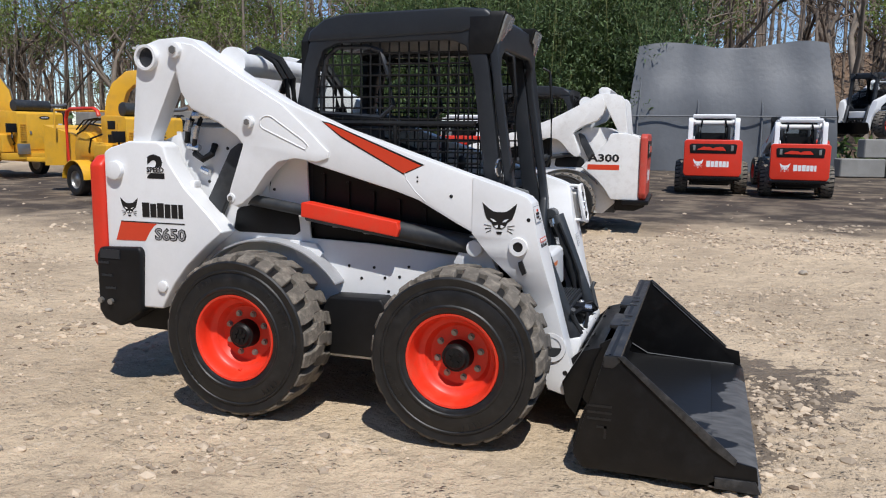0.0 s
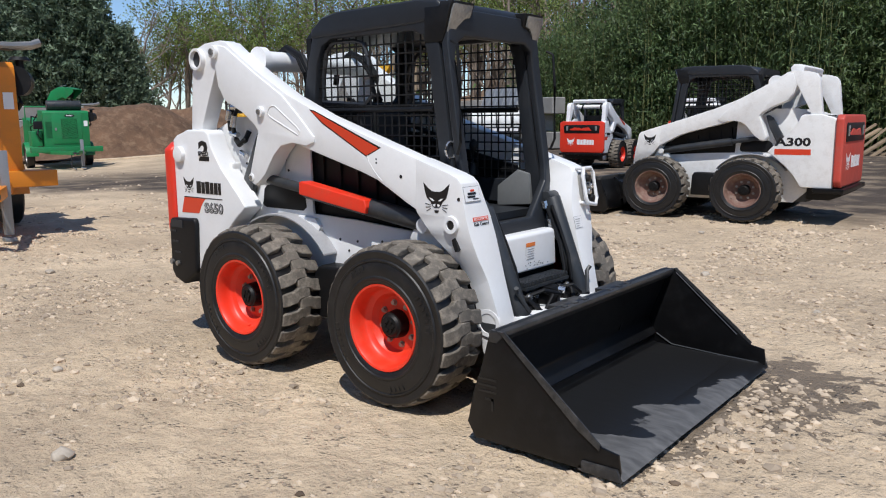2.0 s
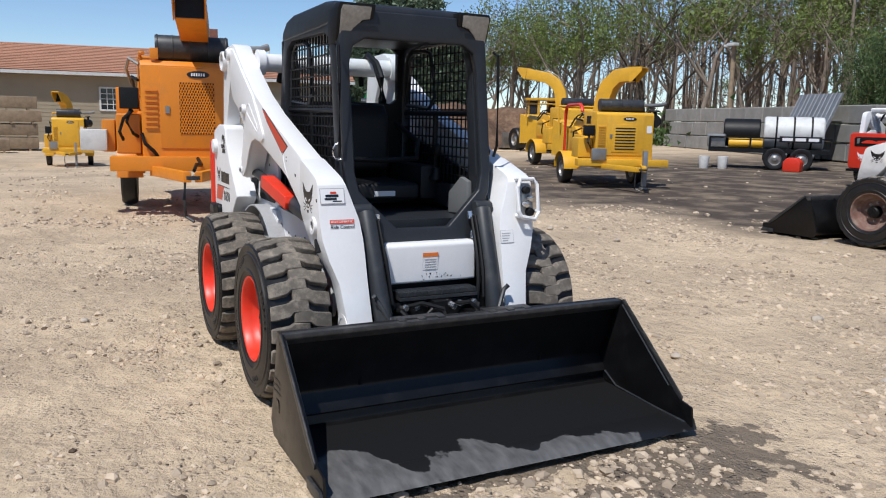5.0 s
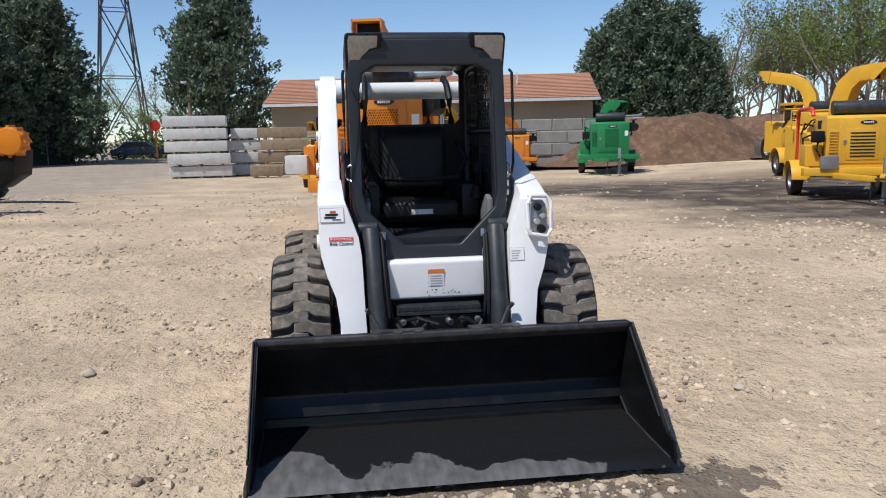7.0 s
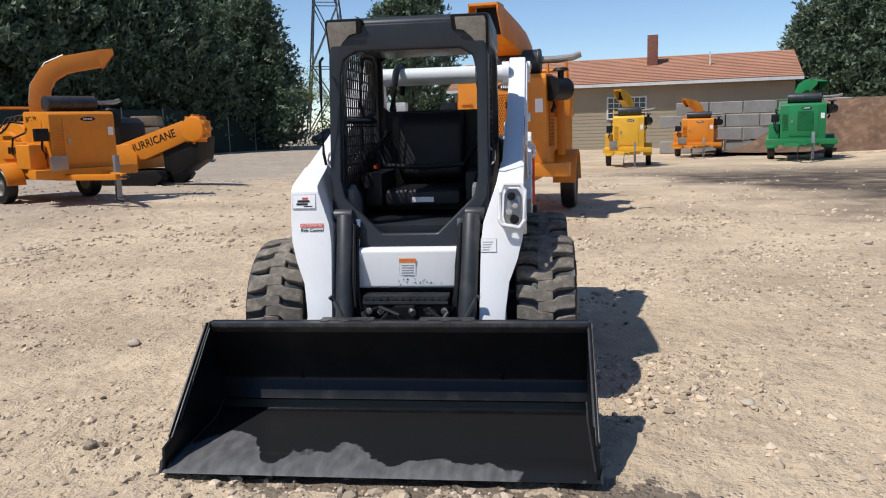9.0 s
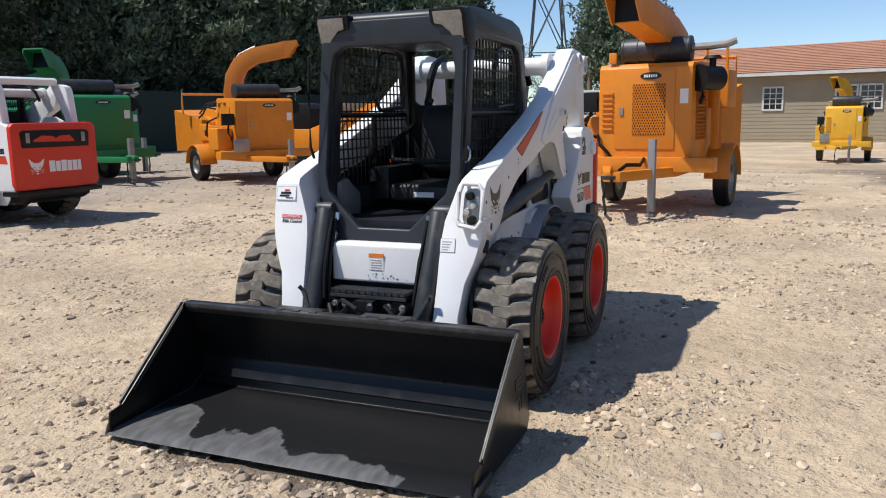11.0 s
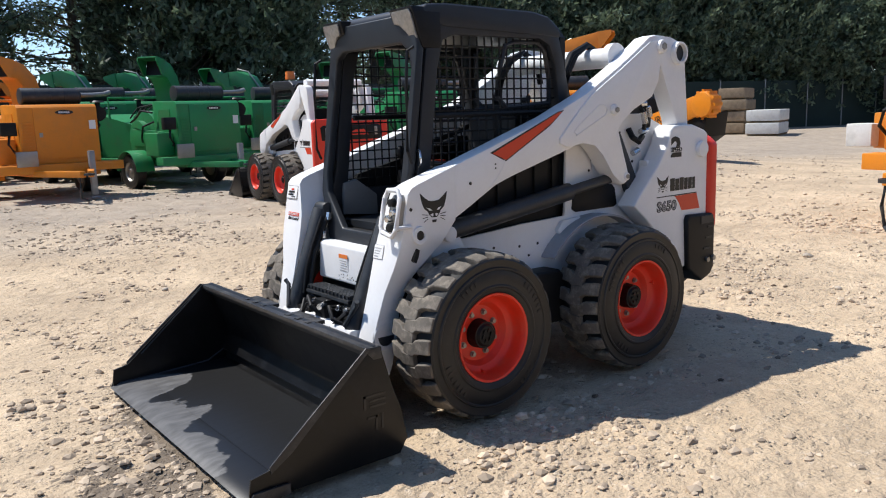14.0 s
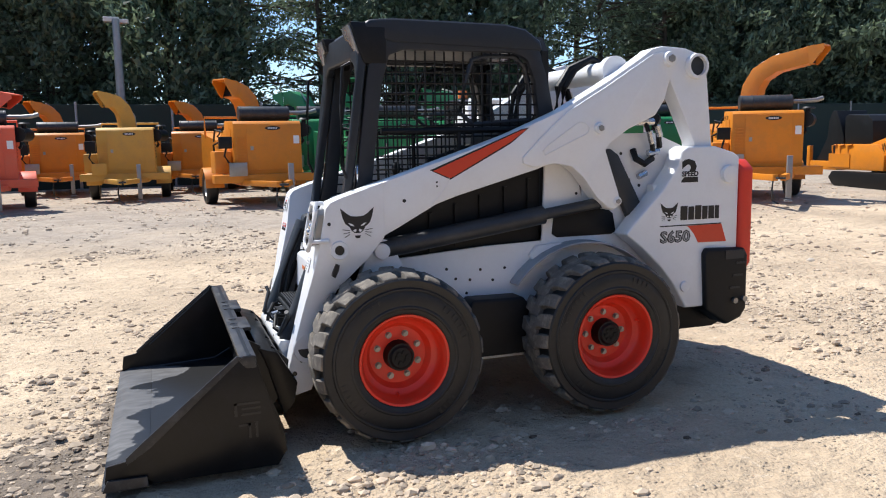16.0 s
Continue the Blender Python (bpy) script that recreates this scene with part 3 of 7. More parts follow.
def grid_bars(bm, u0, u1, v0, v1, nu, nv, put, t=0.006, keep=None):
    """Crossed bars of a guard. put(u, v) gives a point; keep(u, v) tells where a bar runs."""
    def run(fixed, lo, hi, upright):
        n = 24
        pts = [lo + (hi - lo) * k / n for k in range(n + 1)]
        start = None
        for a, b in zip(pts, pts[1:]):
            m = (a + b) / 2
            ok = keep is None or (keep(fixed, m) if upright else keep(m, fixed))
            if ok and start is None:
                start = a
            if start is not None and (not ok or b == pts[-1]):
                end = b if ok else a
                p, q = (put(fixed, start), put(fixed, end)) if upright else (put(start, fixed), put(end, fixed))
                if isinstance(bm, list):
                    bm.append((p, q, t / 2 * 1.25))
                else:
                    cyl(bm, p, q, t / 2 * 1.25, n=4)
                start = None
    for k in range(1, nu):
        run(u0 + (u1 - u0) * k / nu, v0, v1, True)
    for k in range(1, nv):
        run(v0 + (v1 - v0) * k / nv, u0, u1, False)


def frame_ring(bm, outer, inner, lo, hi, axis="y"):
    """A plate with one opening: outer and inner outlines with the same number of points."""
    def put(a, b, k):
        return {"y": (a, k, b), "x": (k, a, b), "z": (a, b, k)}[axis]
    rows = [[bm.verts.new(put(*p, k)) for p in o] for o, k in ((outer, lo), (outer, hi), (inner, hi), (inner, lo))]
    n = len(outer)
    for a, b in zip(rows, rows[1:] + rows[:1]):
        for k in range(n):
            bm.faces.new((a[k], a[(k + 1) % n], b[(k + 1) % n], b[k]))


def maker_mark(material, parent, m, s, under=None):
    """The maker's mark, drawn as a plain pointed shield with two slits."""
    k = m @ Matrix.Scale(s, 4)
    outline([(-0.57, 0.54), (-0.50, 0.24), (-0.42, 0.03), (-0.26, -0.10), (-0.20, -0.22), (-0.10, -0.30), (0.10, -0.30), (0.20, -0.22), (0.26, -0.10), (0.42, 0.03), (0.50, 0.24), (0.57, 0.54),
             (0.36, 0.36), (0.22, 0.27), (0.10, 0.25), (-0.10, 0.25), (-0.22, 0.27), (-0.36, 0.36)], material, parent, k, "emblem", 0.0015 / s)
    over = k @ Matrix.Translation((0, 0, 0.0012 / s))
    for sx in (-1, 1):
        outline([(sx * 0.09, -0.07), (sx * 0.20, -0.06), (sx * 0.31, 0.04), (sx * 0.18, 0.01)][::sx], under or white_ink, parent, over, "emblem_slit", 0.0015 / s)
        outline([(sx * 0.05, -0.16), (sx * 0.17, -0.20), (sx * 0.09, -0.27), (sx * 0.04, -0.24)][::sx], under or white_ink, parent, over, "emblem_slit", 0.0015 / s)
        for j in range(3):
            outline([(sx * 0.26, -0.20 - 0.06 * j), (sx * (0.50 - 0.03 * j), -0.16 - 0.13 * j), (sx * (0.50 - 0.03 * j), -0.182 - 0.13 * j), (sx * 0.26, -0.222 - 0.06 * j)],
                    material, parent, k, "mark_bar", 0.0015 / s)
    outline([(-0.10, -0.38), (0.10, -0.38), (0.07, -0.47), (-0.07, -0.47)], material, parent, k, "emblem", 0.0015 / s)


def bars_for_words(material, parent, m, widths, height, gap, name="word_bar"):
    """Writing that is not lettered: upright strokes of its size and colour."""
    x = -(sum(widths) + gap * (len(widths) - 1)) / 2
    for k, w in enumerate(widths):
        h = height * (1.0 if k in (0, 2) else 0.94)
        outline([(x, -height / 2), (x + w, -height / 2), (x + w, -height / 2 + h), (x, -height / 2 + h)], material, parent, m, name)
        x += w + gap


def loader(label, m, hero=False, group="", rims="new", number="", paint=None, tail=None, plain_cab=False, bucket=True):
    paint = paint or white_paint
    tail = tail or red_paint
    root = thing("skid_steer_loader", label, "loader", group, m=m)

    # main frame with its side plates
    bm = bmesh.new()
    prism(bm, [(-1.2, 0.26), (-1.2, 0.86), (0.62, 0.80), (0.70, 0.45), (0.60, 0.25)], -0.448, 0.448)
    chassis = part("chassis", bm, dark_grey, root, bev=0.01)
    for s in (-1, 1):
        bm = bmesh.new()
        prism(bm, SIDE, s * 0.452, s * 0.470)
        plate = part("side_plate", bm, paint, chassis, "white side plate with small bolt holes", bev=0.004)
        bm = bmesh.new()                                     # rear panel that carries the decals
        prism(bm, PANEL, s * 0.50, s * 0.636)
        panel = part("rear_side_panel", bm, paint, root, "white rear side panel with black lettering", bev=0.014, seg=3)
        bm = bmesh.new()                                     # mudguard over the rear tyre
        pts = []
        for k in range(13):
            a = radians(35 + 110 * k / 12)
            pts.append((-0.56 + 0.50 * math.cos(a), 0.38 + 0.475 * math.sin(a)))
        prism(bm, pts + [(x, z + 0.012) for x, z in pts[::-1]], s * 0.452, s * 0.575)
        part("mudguard", bm, fender_shade, root, bev=0.003)
        bm = bmesh.new()                                     # dark step box between the wheels
        prism(bm, [(-0.20, 0.30), (-0.215, 0.55), (-0.17, 0.60), (0.11, 0.605), (0.14, 0.56), (0.15, 0.30)], s * 0.46, s * 0.60)
        part("step_box", bm, black_plastic, root, "dark plastic box between the wheels", bev=0.016, seg=3)
        if hero:
            bm = bmesh.new()
            cyl(bm, (-1.42, s * 0.62, 1.205), (-1.42, s * 0.664, 1.205), 0.05, n=24)
            part("panel_boss", bm, paint, panel, bev=0.006)
            bm = bmesh.new()
            cyl(bm, (-1.145, s * 0.62, 0.585), (-1.145, s * 0.650, 0.585), 0.030, n=20)
            part("panel_boss", bm, paint, panel, bev=0.006)
            bm = bmesh.new()
            for x, z in ((-0.335, 0.78), (-0.36, 0.765), (0.02, 0.74), (0.08, 0.69), (0.16, 0.70), (0.21, 0.755), (0.28, 0.70), (0.33, 0.66), (0.10, 0.62), (-0.05, 0.68), (-0.12, 0.74), (-0.55, 1.12)):
                bm = bmesh.new()
                cyl(bm, (x, s * 0.469, z), (x, s * 0.4725, z), 0.008, n=8)
                part("bolt_hole", bm, black_ink, plate)
            bm = bmesh.new()
            prism(bm, [(-0.45, 0.86), (-0.30, 0.85), (-0.26, 0.80), (-0.28, 0.76), (-0.34, 0.74), (-0.40, 0.77)], s * 0.468, s * 0.50)
            cyl(bm, (-0.336, s * 0.47, 0.79), (-0.336, s * 0.515, 0.79), 0.02, n=12)
            part("frame_lug", bm, paint, plate, bev=0.008)
        # dark opening under the arm and the guard behind it
        bm = bmesh.new()
        prism(bm, [(-0.80, 0.90), (-0.78, 1.00), (-0.74, 1.035), (-0.44, 1.02), (-0.41, 0.99), (-0.40, 0.905), (-0.43, 0.885), (-0.77, 0.885)], s * 0.465, s * 0.476)
        part("side_vent", bm, black_plastic, plate, "black louvred side vent", bev=0.004)
        bm = bmesh.new()
        prism(bm, [(-0.345, 0.80), (-0.345, 1.34), (0.50, 1.14), (0.62, 0.80)], s * 0.405, s * 0.43)
        for k in range(5):
            box(bm, (-0.28 + 0.14 * k, s * 0.435, 1.10 - 0.04 * k), (0.02, 0.02, 0.22))
        part("engine_bay_cover", bm, black_plastic, root)
        # front lug that takes the lift cylinder
        bm = bmesh.new()
        prism(bm, [(0.46, 0.80), (0.51, 0.90), (0.54, 0.935), (0.58, 0.945), (0.62, 0.925), (0.64, 0.88), (0.70, 0.72), (0.66, 0.70)], s * 0.47, s * 0.53)
        lug = part("cylinder_lug", bm, paint, root, bev=0.008)
        bm = bmesh.new()
        cyl(bm, (0.575, s * 0.52, 0.882), (0.575, s * 0.566, 0.882), 0.040, n=20)
        part("pin", bm, paint, lug, bev=0.008)
        # lift cylinder
        bm = bmesh.new()
        cyl(bm, (-0.70, s * 0.535, 1.075), (-0.18, s * 0.52, 0.998), 0.030, n=14)
        cyl(bm, (-0.32, s * 0.525, 1.018), (0.575, s * 0.50, 0.885), 0.050, n=18)
        cylp = part("lift_cylinder", bm, dark_grey, root)
        if hero and s < 0:
            bm = bmesh.new()
            prism(bm, [(-0.336, 1.066), (-0.32, 1.072), (0.185, 0.993), (0.20, 0.955), (0.188, 0.917), (-0.338, 0.995)], -0.582, -0.50)
            part("cylinder_guard", bm, rim_orange, cylp, "bright red-orange guard on the lift cylinder", bev=0.032, seg=5)
            bm = bmesh.new()
            box(bm, (-0.14, -0.488, 0.955), (0.13, 0.004, 0.035))
            box(bm, (0.08, -0.488, 0.93), (0.22, 0.004, 0.035))
            part("warning_label", bm, grey_ink, cylp)
        # black link behind the arm
        bm = bmesh.new()
        prism(bm, [(-0.70, 1.355), (-0.735, 1.36), (-0.785, 1.325), (-0.978, 0.972), (-0.93, 0.918), (-0.875, 0.93), (-0.74, 1.21)], s * 0.475, s * 0.520)
        part("control_link", bm, dark_grey, root, bev=0.012)
        # lift arm: long beam, rear upright and front tower
        bm = bmesh.new()
        prism(bm, ARM, s * 0.485, s * 0.600)
        arm = part("lift_arm", bm, paint, root, "white welded lift arm", bev=0.012, seg=2)
        bm = bmesh.new()
        prism(bm, HOOK, s * 0.598, s * 0.612)
        part("gusset_plate", bm, paint, arm, bev=0.006)
        bm = bmesh.new()
        f = bm.faces.new([bm.verts.new((x, 0, z)) for x, z in TOWER])
        for z in (0.3, 0.4, 0.5, 0.58, 0.64, 0.70, 0.75, 0.80, 0.85, 0.90, 0.94, 1.0, 1.06, 1.13):
            bmesh.ops.bisect_plane(bm, geom=bm.verts[:] + bm.edges[:] + bm.faces[:], plane_co=(0, 0, z), plane_no=(0, 0, 1))
        ex = bmesh.ops.extrude_face_region(bm, geom=bm.faces[:])
        outer = {v for v in ex["geom"] if isinstance(v, bmesh.types.BMVert)}
        for v in bm.verts:
            a, b = tower_y(v.co.z)
            v.co.y = s * (b if v in outer else a)
        part("front_tower", bm, paint, arm, bev=0.012, seg=2)
        if hero:
            for x, z, r, yy in ((-1.033, 1.832, 0.042, 0.634), (-0.605, 1.468, 0.032, 0.634), (-0.722, 1.079, 0.026, 0.618)):
                bm = bmesh.new()
                cyl(bm, (x, s * 0.59, z), (x, s * yy, z), r, r * 0.92, 20)
                pin = part("pivot_pin", bm, paint, arm, bev=0.004)
                bm = bmesh.new()
                cyl(bm, (x, s * yy, z), (x, s * (yy + 0.008), z), r * 0.5, n=6)
                part("pin_bolt", bm, zinc, pin)
            bm = bmesh.new()                                  # open tube at the rear top
            lathe(bm, [(0.052, 0.0), (0.052, 0.045), (0.066, 0.045), (0.070, 0.0)], 28, Matrix.Translation((-1.212, s * 0.585, 1.797)) @ (Matrix.Scale(-1, 4, (0, 1, 0)) if s < 0 else Matrix()))
            part("pivot_collar", bm, paint, arm)
            bm = bmesh.new()
            cyl(bm, (-1.212, s * 0.58, 1.797), (-1.212, s * 0.606, 1.797), 0.051, n=24)
            part("pivot_bore", bm, dark_grey, arm)
            bm = bmesh.new()                                  # hole with collar on the tower
            lathe(bm, [(0.024, 0.0), (0.024, 0.016), (0.042, 0.016), (0.046, 0.0)], 24, Matrix.Translation((0.80, s * 0.602, 0.908)) @ (Matrix.Scale(-1, 4, (0, 1, 0)) if s < 0 else Matrix()))
            part("tower_collar", bm, paint, arm)
            bm = bmesh.new()
            cyl(bm, (0.80, s * 0.60, 0.908), (0.80, s * 0.611, 0.908), 0.0235, n=16)
            part("arm_hole", bm, black_ink, arm)
            bm = bmesh.new()
            prism(bm, [(0.80, 0.835), (0.818, 0.845), (0.835, 0.80), (0.838, 0.785), (0.822, 0.775), (0.805, 0.81)], s * 0.56, s * 0.604)
            part("arm_slot", bm, black_ink, arm)
            for x, z, r in ((0.845, 1.035, 0.009), (0.47, 1.13, 0.009), (0.30, 1.215, 0.005), (0.30, 1.195, 0.005), (1.02, 0.30, 0.012), (0.985, 0.36, 0.008)):
                yy = tower_y(z)[1] if x > 0.575 else 0.600
                bm = bmesh.new()
                cyl(bm, (x, s * (yy - 0.01), z), (x, s * (yy + 0.0015), z), r, n=10)
                part("arm_hole", bm, black_ink, arm)
            bm = bmesh.new()                                  # pressed relief in the gusset and the beam
            ring = [(-0.50 + 0.045 * math.cos(a), 1.465 + 0.035 * math.sin(a)) for a in [radians(60 + 24 * k) for k in range(9)]] + [(-0.29, 1.335), (-0.275, 1.355), (-0.30, 1.38)]
            tube(bm, [(x, s * 0.612, z) for x, z in ring + ring[:1]], 0.004, 6)
            tube(bm, [(x, s * 0.600, z) for x, z in [(0.235, 1.235), (0.245, 1.20), (0.29, 1.145), (0.34, 1.10)]], 0.0025, 6)
            part("weld_bead", bm, paint, arm)
            bm = bmesh.new()                                  # lower ring of the tower
            lathe(bm, [(0.05, 0.0), (0.05, 0.012), (0.07, 0.012), (0.075, 0.0)], 24, Matrix.Translation((0.95, s * 0.500, 0.42)) @ (Matrix.Scale(-1, 4, (0, 1, 0)) if s < 0 else Matrix()))
            part("tower_eye", bm, paint, arm)
            bm = bmesh.new()
            cyl(bm, (0.95, s * 0.49, 0.42), (0.95, s * 0.5055, 0.42), 0.049, n=18)
            part("eye_bore", bm, dark_grey, arm)
        # tilt cylinder inside the tower
        bm = bmesh.new()
        cyl(bm, (0.80, s * 0.335, 0.965), (1.02, s * 0.315, 0.42), 0.047, n=18)
        cyl(bm, (0.775, s * 0.30, 0.97), (0.775, s * 0.40, 0.97), 0.035, n=14)
        tc = part("tilt_cylinder", bm, dark_grey, root, bev=0.004)
        bm = bmesh.new()
        cyl(bm, (1.02, s * 0.315, 0.42), (1.10, s * 0.305, 0.24), 0.026, n=12)
        part("piston_rod", bm, chrome, tc)
        if hero:
            bm = bmesh.new()
            tube(bm, [(0.80, s * 0.275, 0.92), (0.86, s * 0.268, 0.80), (0.90, s * 0.262, 0.72), (0.93, s * 0.258, 0.60), (0.95, s * 0.24, 0.50)], 0.012)
            tube(bm, [(0.83, s * 0.28, 0.93), (0.90, s * 0.275, 0.78), (0.95, s * 0.27, 0.66), (0.98, s * 0.26, 0.52)], 0.009)
            part("hydraulic_hose", bm, black_plastic, tc)
            bm = bmesh.new()
            for x, z in ((0.835, 0.83), (0.86, 0.77), (0.795, 0.93)):
                bm = bmesh.new()
                cyl(bm, (x, s * 0.272, z - 0.02), (x - 0.01, s * 0.272, z + 0.02), 0.017, n=6)
                part("hose_fitting", bm, chrome, tc)
        # wheels
        for x in (-0.564, 0.564):
            wm = Matrix.Translation((x, s * 0.712, 0.408)) @ pose(0, 0, 0, 0, random.uniform(0, 360), 0 if s > 0 else 180)
            w = part("wheel", RIMS[rims], None, root, m=wm)
            part("tyre", SLICK if hero else TYRE, None, w, "black tyre with dusty worn tread" if hero else "worn block-tread tyre with dusty shoulders")
            if hero:
                for side in (-1, 1):
                    for k in range(LUGS):
                        a = 360 * (k + (0.5 if side > 0 else 0)) / LUGS + random.uniform(-0.5, 0.5)
                        part("tread_lug", BLOCKS[side], None, w, m=pose(0, 0, 0, 0, -a, 0))
                for a0, n in ((20, 7), (200, 7), (120, 4), (290, 4)):     # raised writing on the sidewall, as plain bars
                    for k in range(n):
                        a = radians(a0 + 5.5 * k)
                        bm = bmesh.new()
                        box(bm, (0, 0, 0), (0.026, 0.004, 0.012))
                        part("sidewall_bar", bm, sidewall, w, m=Matrix.Translation((0.305 * math.cos(a), 0.162, 0.305 * math.sin(a))) @ pose(0, 0, 0, 0, -math.degrees(a), 0))
            part("hub", HUB, None, w)
            for k in range(8):
                a = k * math.pi / 4
                part("lug_nut", NUT, None, w, m=Matrix.Translation((0.107 * math.cos(a), 0, 0.107 * math.sin(a))))
        for x in (-0.564, 0.564):
            bm = bmesh.new()
            cyl(bm, (x, s * 0.44, 0.408), (x, s * 0.60, 0.408), 0.12, 0.10, 20)
            part("axle_tube", bm, dark_grey, root)
        # dark corner bumper with lamps behind
        if not hero:
            continue
        bm = bmesh.new()
        prism(bm, [(-1.555, 0.43), (-1.555, 0.74), (-1.53, 0.785), (-1.27, 0.795), (-1.255, 0.76), (-1.275, 0.44), (-1.42, 0.345), (-1.52, 0.38)], s * 0.51, s * 0.668)
        bumper = part("corner_bumper", bm, black_plastic, root, "black moulded corner bumper", bev=0.018, seg=3)
        if hero:
            bm = bmesh.new()
            for x, z in ((-1.53, 0.49), (-1.465, 0.485)):
                cyl(bm, (x, s * 0.665, z), (x, s * 0.685, z), 0.017, n=8)
            part("bolt", bm, zinc, bumper)
            bm = bmesh.new()
            for k in range(3):
                box(bm, (-1.505 + 0.02 * k, s * 0.668, 0.70 - 0.07 * k), (0.07, 0.008, 0.012))
            box(bm, (-1.46, s * 0.668, 0.75), (0.13, 0.008, 0.05))
            part("bumper_rib", bm, cab_grey, bumper)

    # tailgate, hood and rear frame
    gw, g0, g1 = (0.655, 0.62, 1.285) if hero else (0.675, 0.47, 1.36)
    bm = bmesh.new()
    prism(bm, [(-gw + 0.05, g0), (-gw, g0 + 0.08), (-gw, g1 - 0.05), (-gw + 0.06, g1), (gw - 0.06, g1), (gw, g1 - 0.05), (gw, g0 + 0.08), (gw - 0.05, g0)], -1.59, -1.502, "x")
    gate = part("tailgate", bm, tail, root, "red tailgate with dark lamp strip", bev=0.025, seg=3)
    zl = g1 - 0.20
    bm = bmesh.new()
    prism(bm, [(-0.53, zl - 0.13), (-0.55, zl + 0.07), (-0.50, zl + 0.10), (0.50, zl + 0.10), (0.55, zl + 0.07), (0.53, zl - 0.13)], -1.600, -1.588, "x")
    strip = part("lamp_strip", bm, black_plastic, gate, bev=0.004)
    bm = bmesh.new()
    prism(bm, [(-0.30, zl - 0.06), (-0.22, zl + 0.03), (-0.06, zl + 0.02), (0, zl - 0.01), (0.06, zl + 0.02), (0.22, zl + 0.03), (0.36, zl - 0.03), (0.36, zl - 0.05)], -1.608, -1.598, "x")
    part("grille_bar", bm, tail, strip)
    for s in (-1, 1):
        bm = bmesh.new()
        box(bm, (-1.604, s * 0.44, zl), (0.012, 0.06, 0.13))
        part("tail_lamp", bm, lens_mat, strip, bev=0.003)
    back = Matrix.Translation((-1.5905, 0, (g0 + zl - 0.12) / 2 + 0.02)) @ pose(0, 0, 0, 90, 0, -90)
    bars_for_words(white_ink, gate, back @ Matrix.Translation((0.12, 0, 0)), [0.09, 0.075, 0.085, 0.07, 0.075, 0.05], 0.15, 0.014)
    maker_mark(white_ink, gate, back @ Matrix.Translation((-0.33, 0, 0)), 0.21, tail)
    if not hero:
        bm = bmesh.new()
        prism(bm, [(-1.63, 0.40), (-1.63, 0.46), (-1.50, 0.465), (-1.30, 0.46), (-1.30, 0.40)], -0.68, 0.68)
        part("rear_bumper", bm, black_steel, root, bev=0.01)
        bm = bmesh.new()
        prism(bm, [(-1.08, 1.88), (-1.10, 1.955), (-1.05, 1.985), (-0.97, 1.985), (-0.94, 1.95), (-0.95, 1.88)], -0.50, 0.50)
        part("arm_cross_beam", bm, paint, root, bev=0.015)
    bm = bmesh.new()
    prism(bm, [(-1.58, 0.36), (-1.58, 0.56), (-1.50, 0.62), (-1.2, 0.62), (-1.2, 0.30), (-1.45, 0.30)], -0.505, 0.505)
    part("rear_frame", bm, black_plastic, root, bev=0.015)
    bm = bmesh.new()
    prism(bm, [(-1.49, 0.62), (-1.49, 1.30), (-1.35, 1.34), (-0.42, 1.34), (-0.42, 0.85), (-1.2, 0.85)], -0.44, 0.44)
    hood = part("engine_hood", bm, cab_grey, root, "dark engine hood", bev=0.02)
    bm = bmesh.new()
    for k in range(9):
        box(bm, (-1.30 + 0.09 * k, 0, 1.348), (0.04, 0.7, 0.012))
    part("hood_slat", bm, black_plastic, hood)
    # inner white uprights beside the engine, with hydraulic fittings
    for s in (-1, 1):
        bm = bmesh.new()
        prism(bm, [(-1.25, 0.62), (-1.25, 1.36), (-1.05, 1.44), (-0.80, 1.44), (-0.62, 1.34), (-0.55, 0.9)], s * 0.445, s * 0.468)
        post = part("inner_upright", bm, paint, root, bev=0.006)
        if hero:
            bm = bmesh.new()
            tube(bm, [(-1.06, s * 0.50, 1.36), (-1.03, s * 0.53, 1.44), (-1.00, s * 0.50, 1.52), (-0.97, s * 0.46, 1.58)], 0.016)
            tube(bm, [(-1.02, s * 0.50, 1.32), (-0.98, s * 0.54, 1.40), (-0.95, s * 0.52, 1.50), (-0.93, s * 0.46, 1.56)], 0.014)
            tube(bm, [(-1.02, s * 0.49, 1.30), (-0.95, s * 0.52, 1.27), (-0.90, s * 0.51, 1.30), (-0.90, s * 0.48, 1.35)], 0.018)
            part("hydraulic_hose", bm, black_plastic, post)
            bm = bmesh.new()
            for p, q in (((-1.04, s * 0.53, 1.42), (-1.02, s * 0.53, 1.48)), ((-0.985, s * 0.54, 1.38), (-0.965, s * 0.54, 1.45)), ((-1.05, s * 0.505, 1.34), (-0.98, s * 0.505, 1.33)),
                         ((-0.98, s * 0.49, 1.22), (-0.93, s * 0.49, 1.20)), ((-1.0, s * 0.53, 1.50), (-0.90, s * 0.50, 1.50))):
                bm = bmesh.new()
                cyl(bm, p, q, 0.019, n=8)
                part("hose_fitting", bm, chrome, post)
            bm = bmesh.new()
            for x, z in ((-0.80, 1.28), (-0.79, 1.22), (-0.83, 1.33), (-0.86, 1.20), (-0.75, 1.16), (-0.95, 1.15)):
                bm = bmesh.new()
                cyl(bm, (x, s * 0.467, z), (x, s * 0.471, z), 0.009, n=8)
                part("bolt_hole", bm, black_ink, post)
            bm = bmesh.new()
            span(bm, (-0.89, s * 0.468, 1.10), (-0.82, s * 0.472, 1.19))
            part("access_slot", bm, black_ink, post)
            bm = bmesh.new()
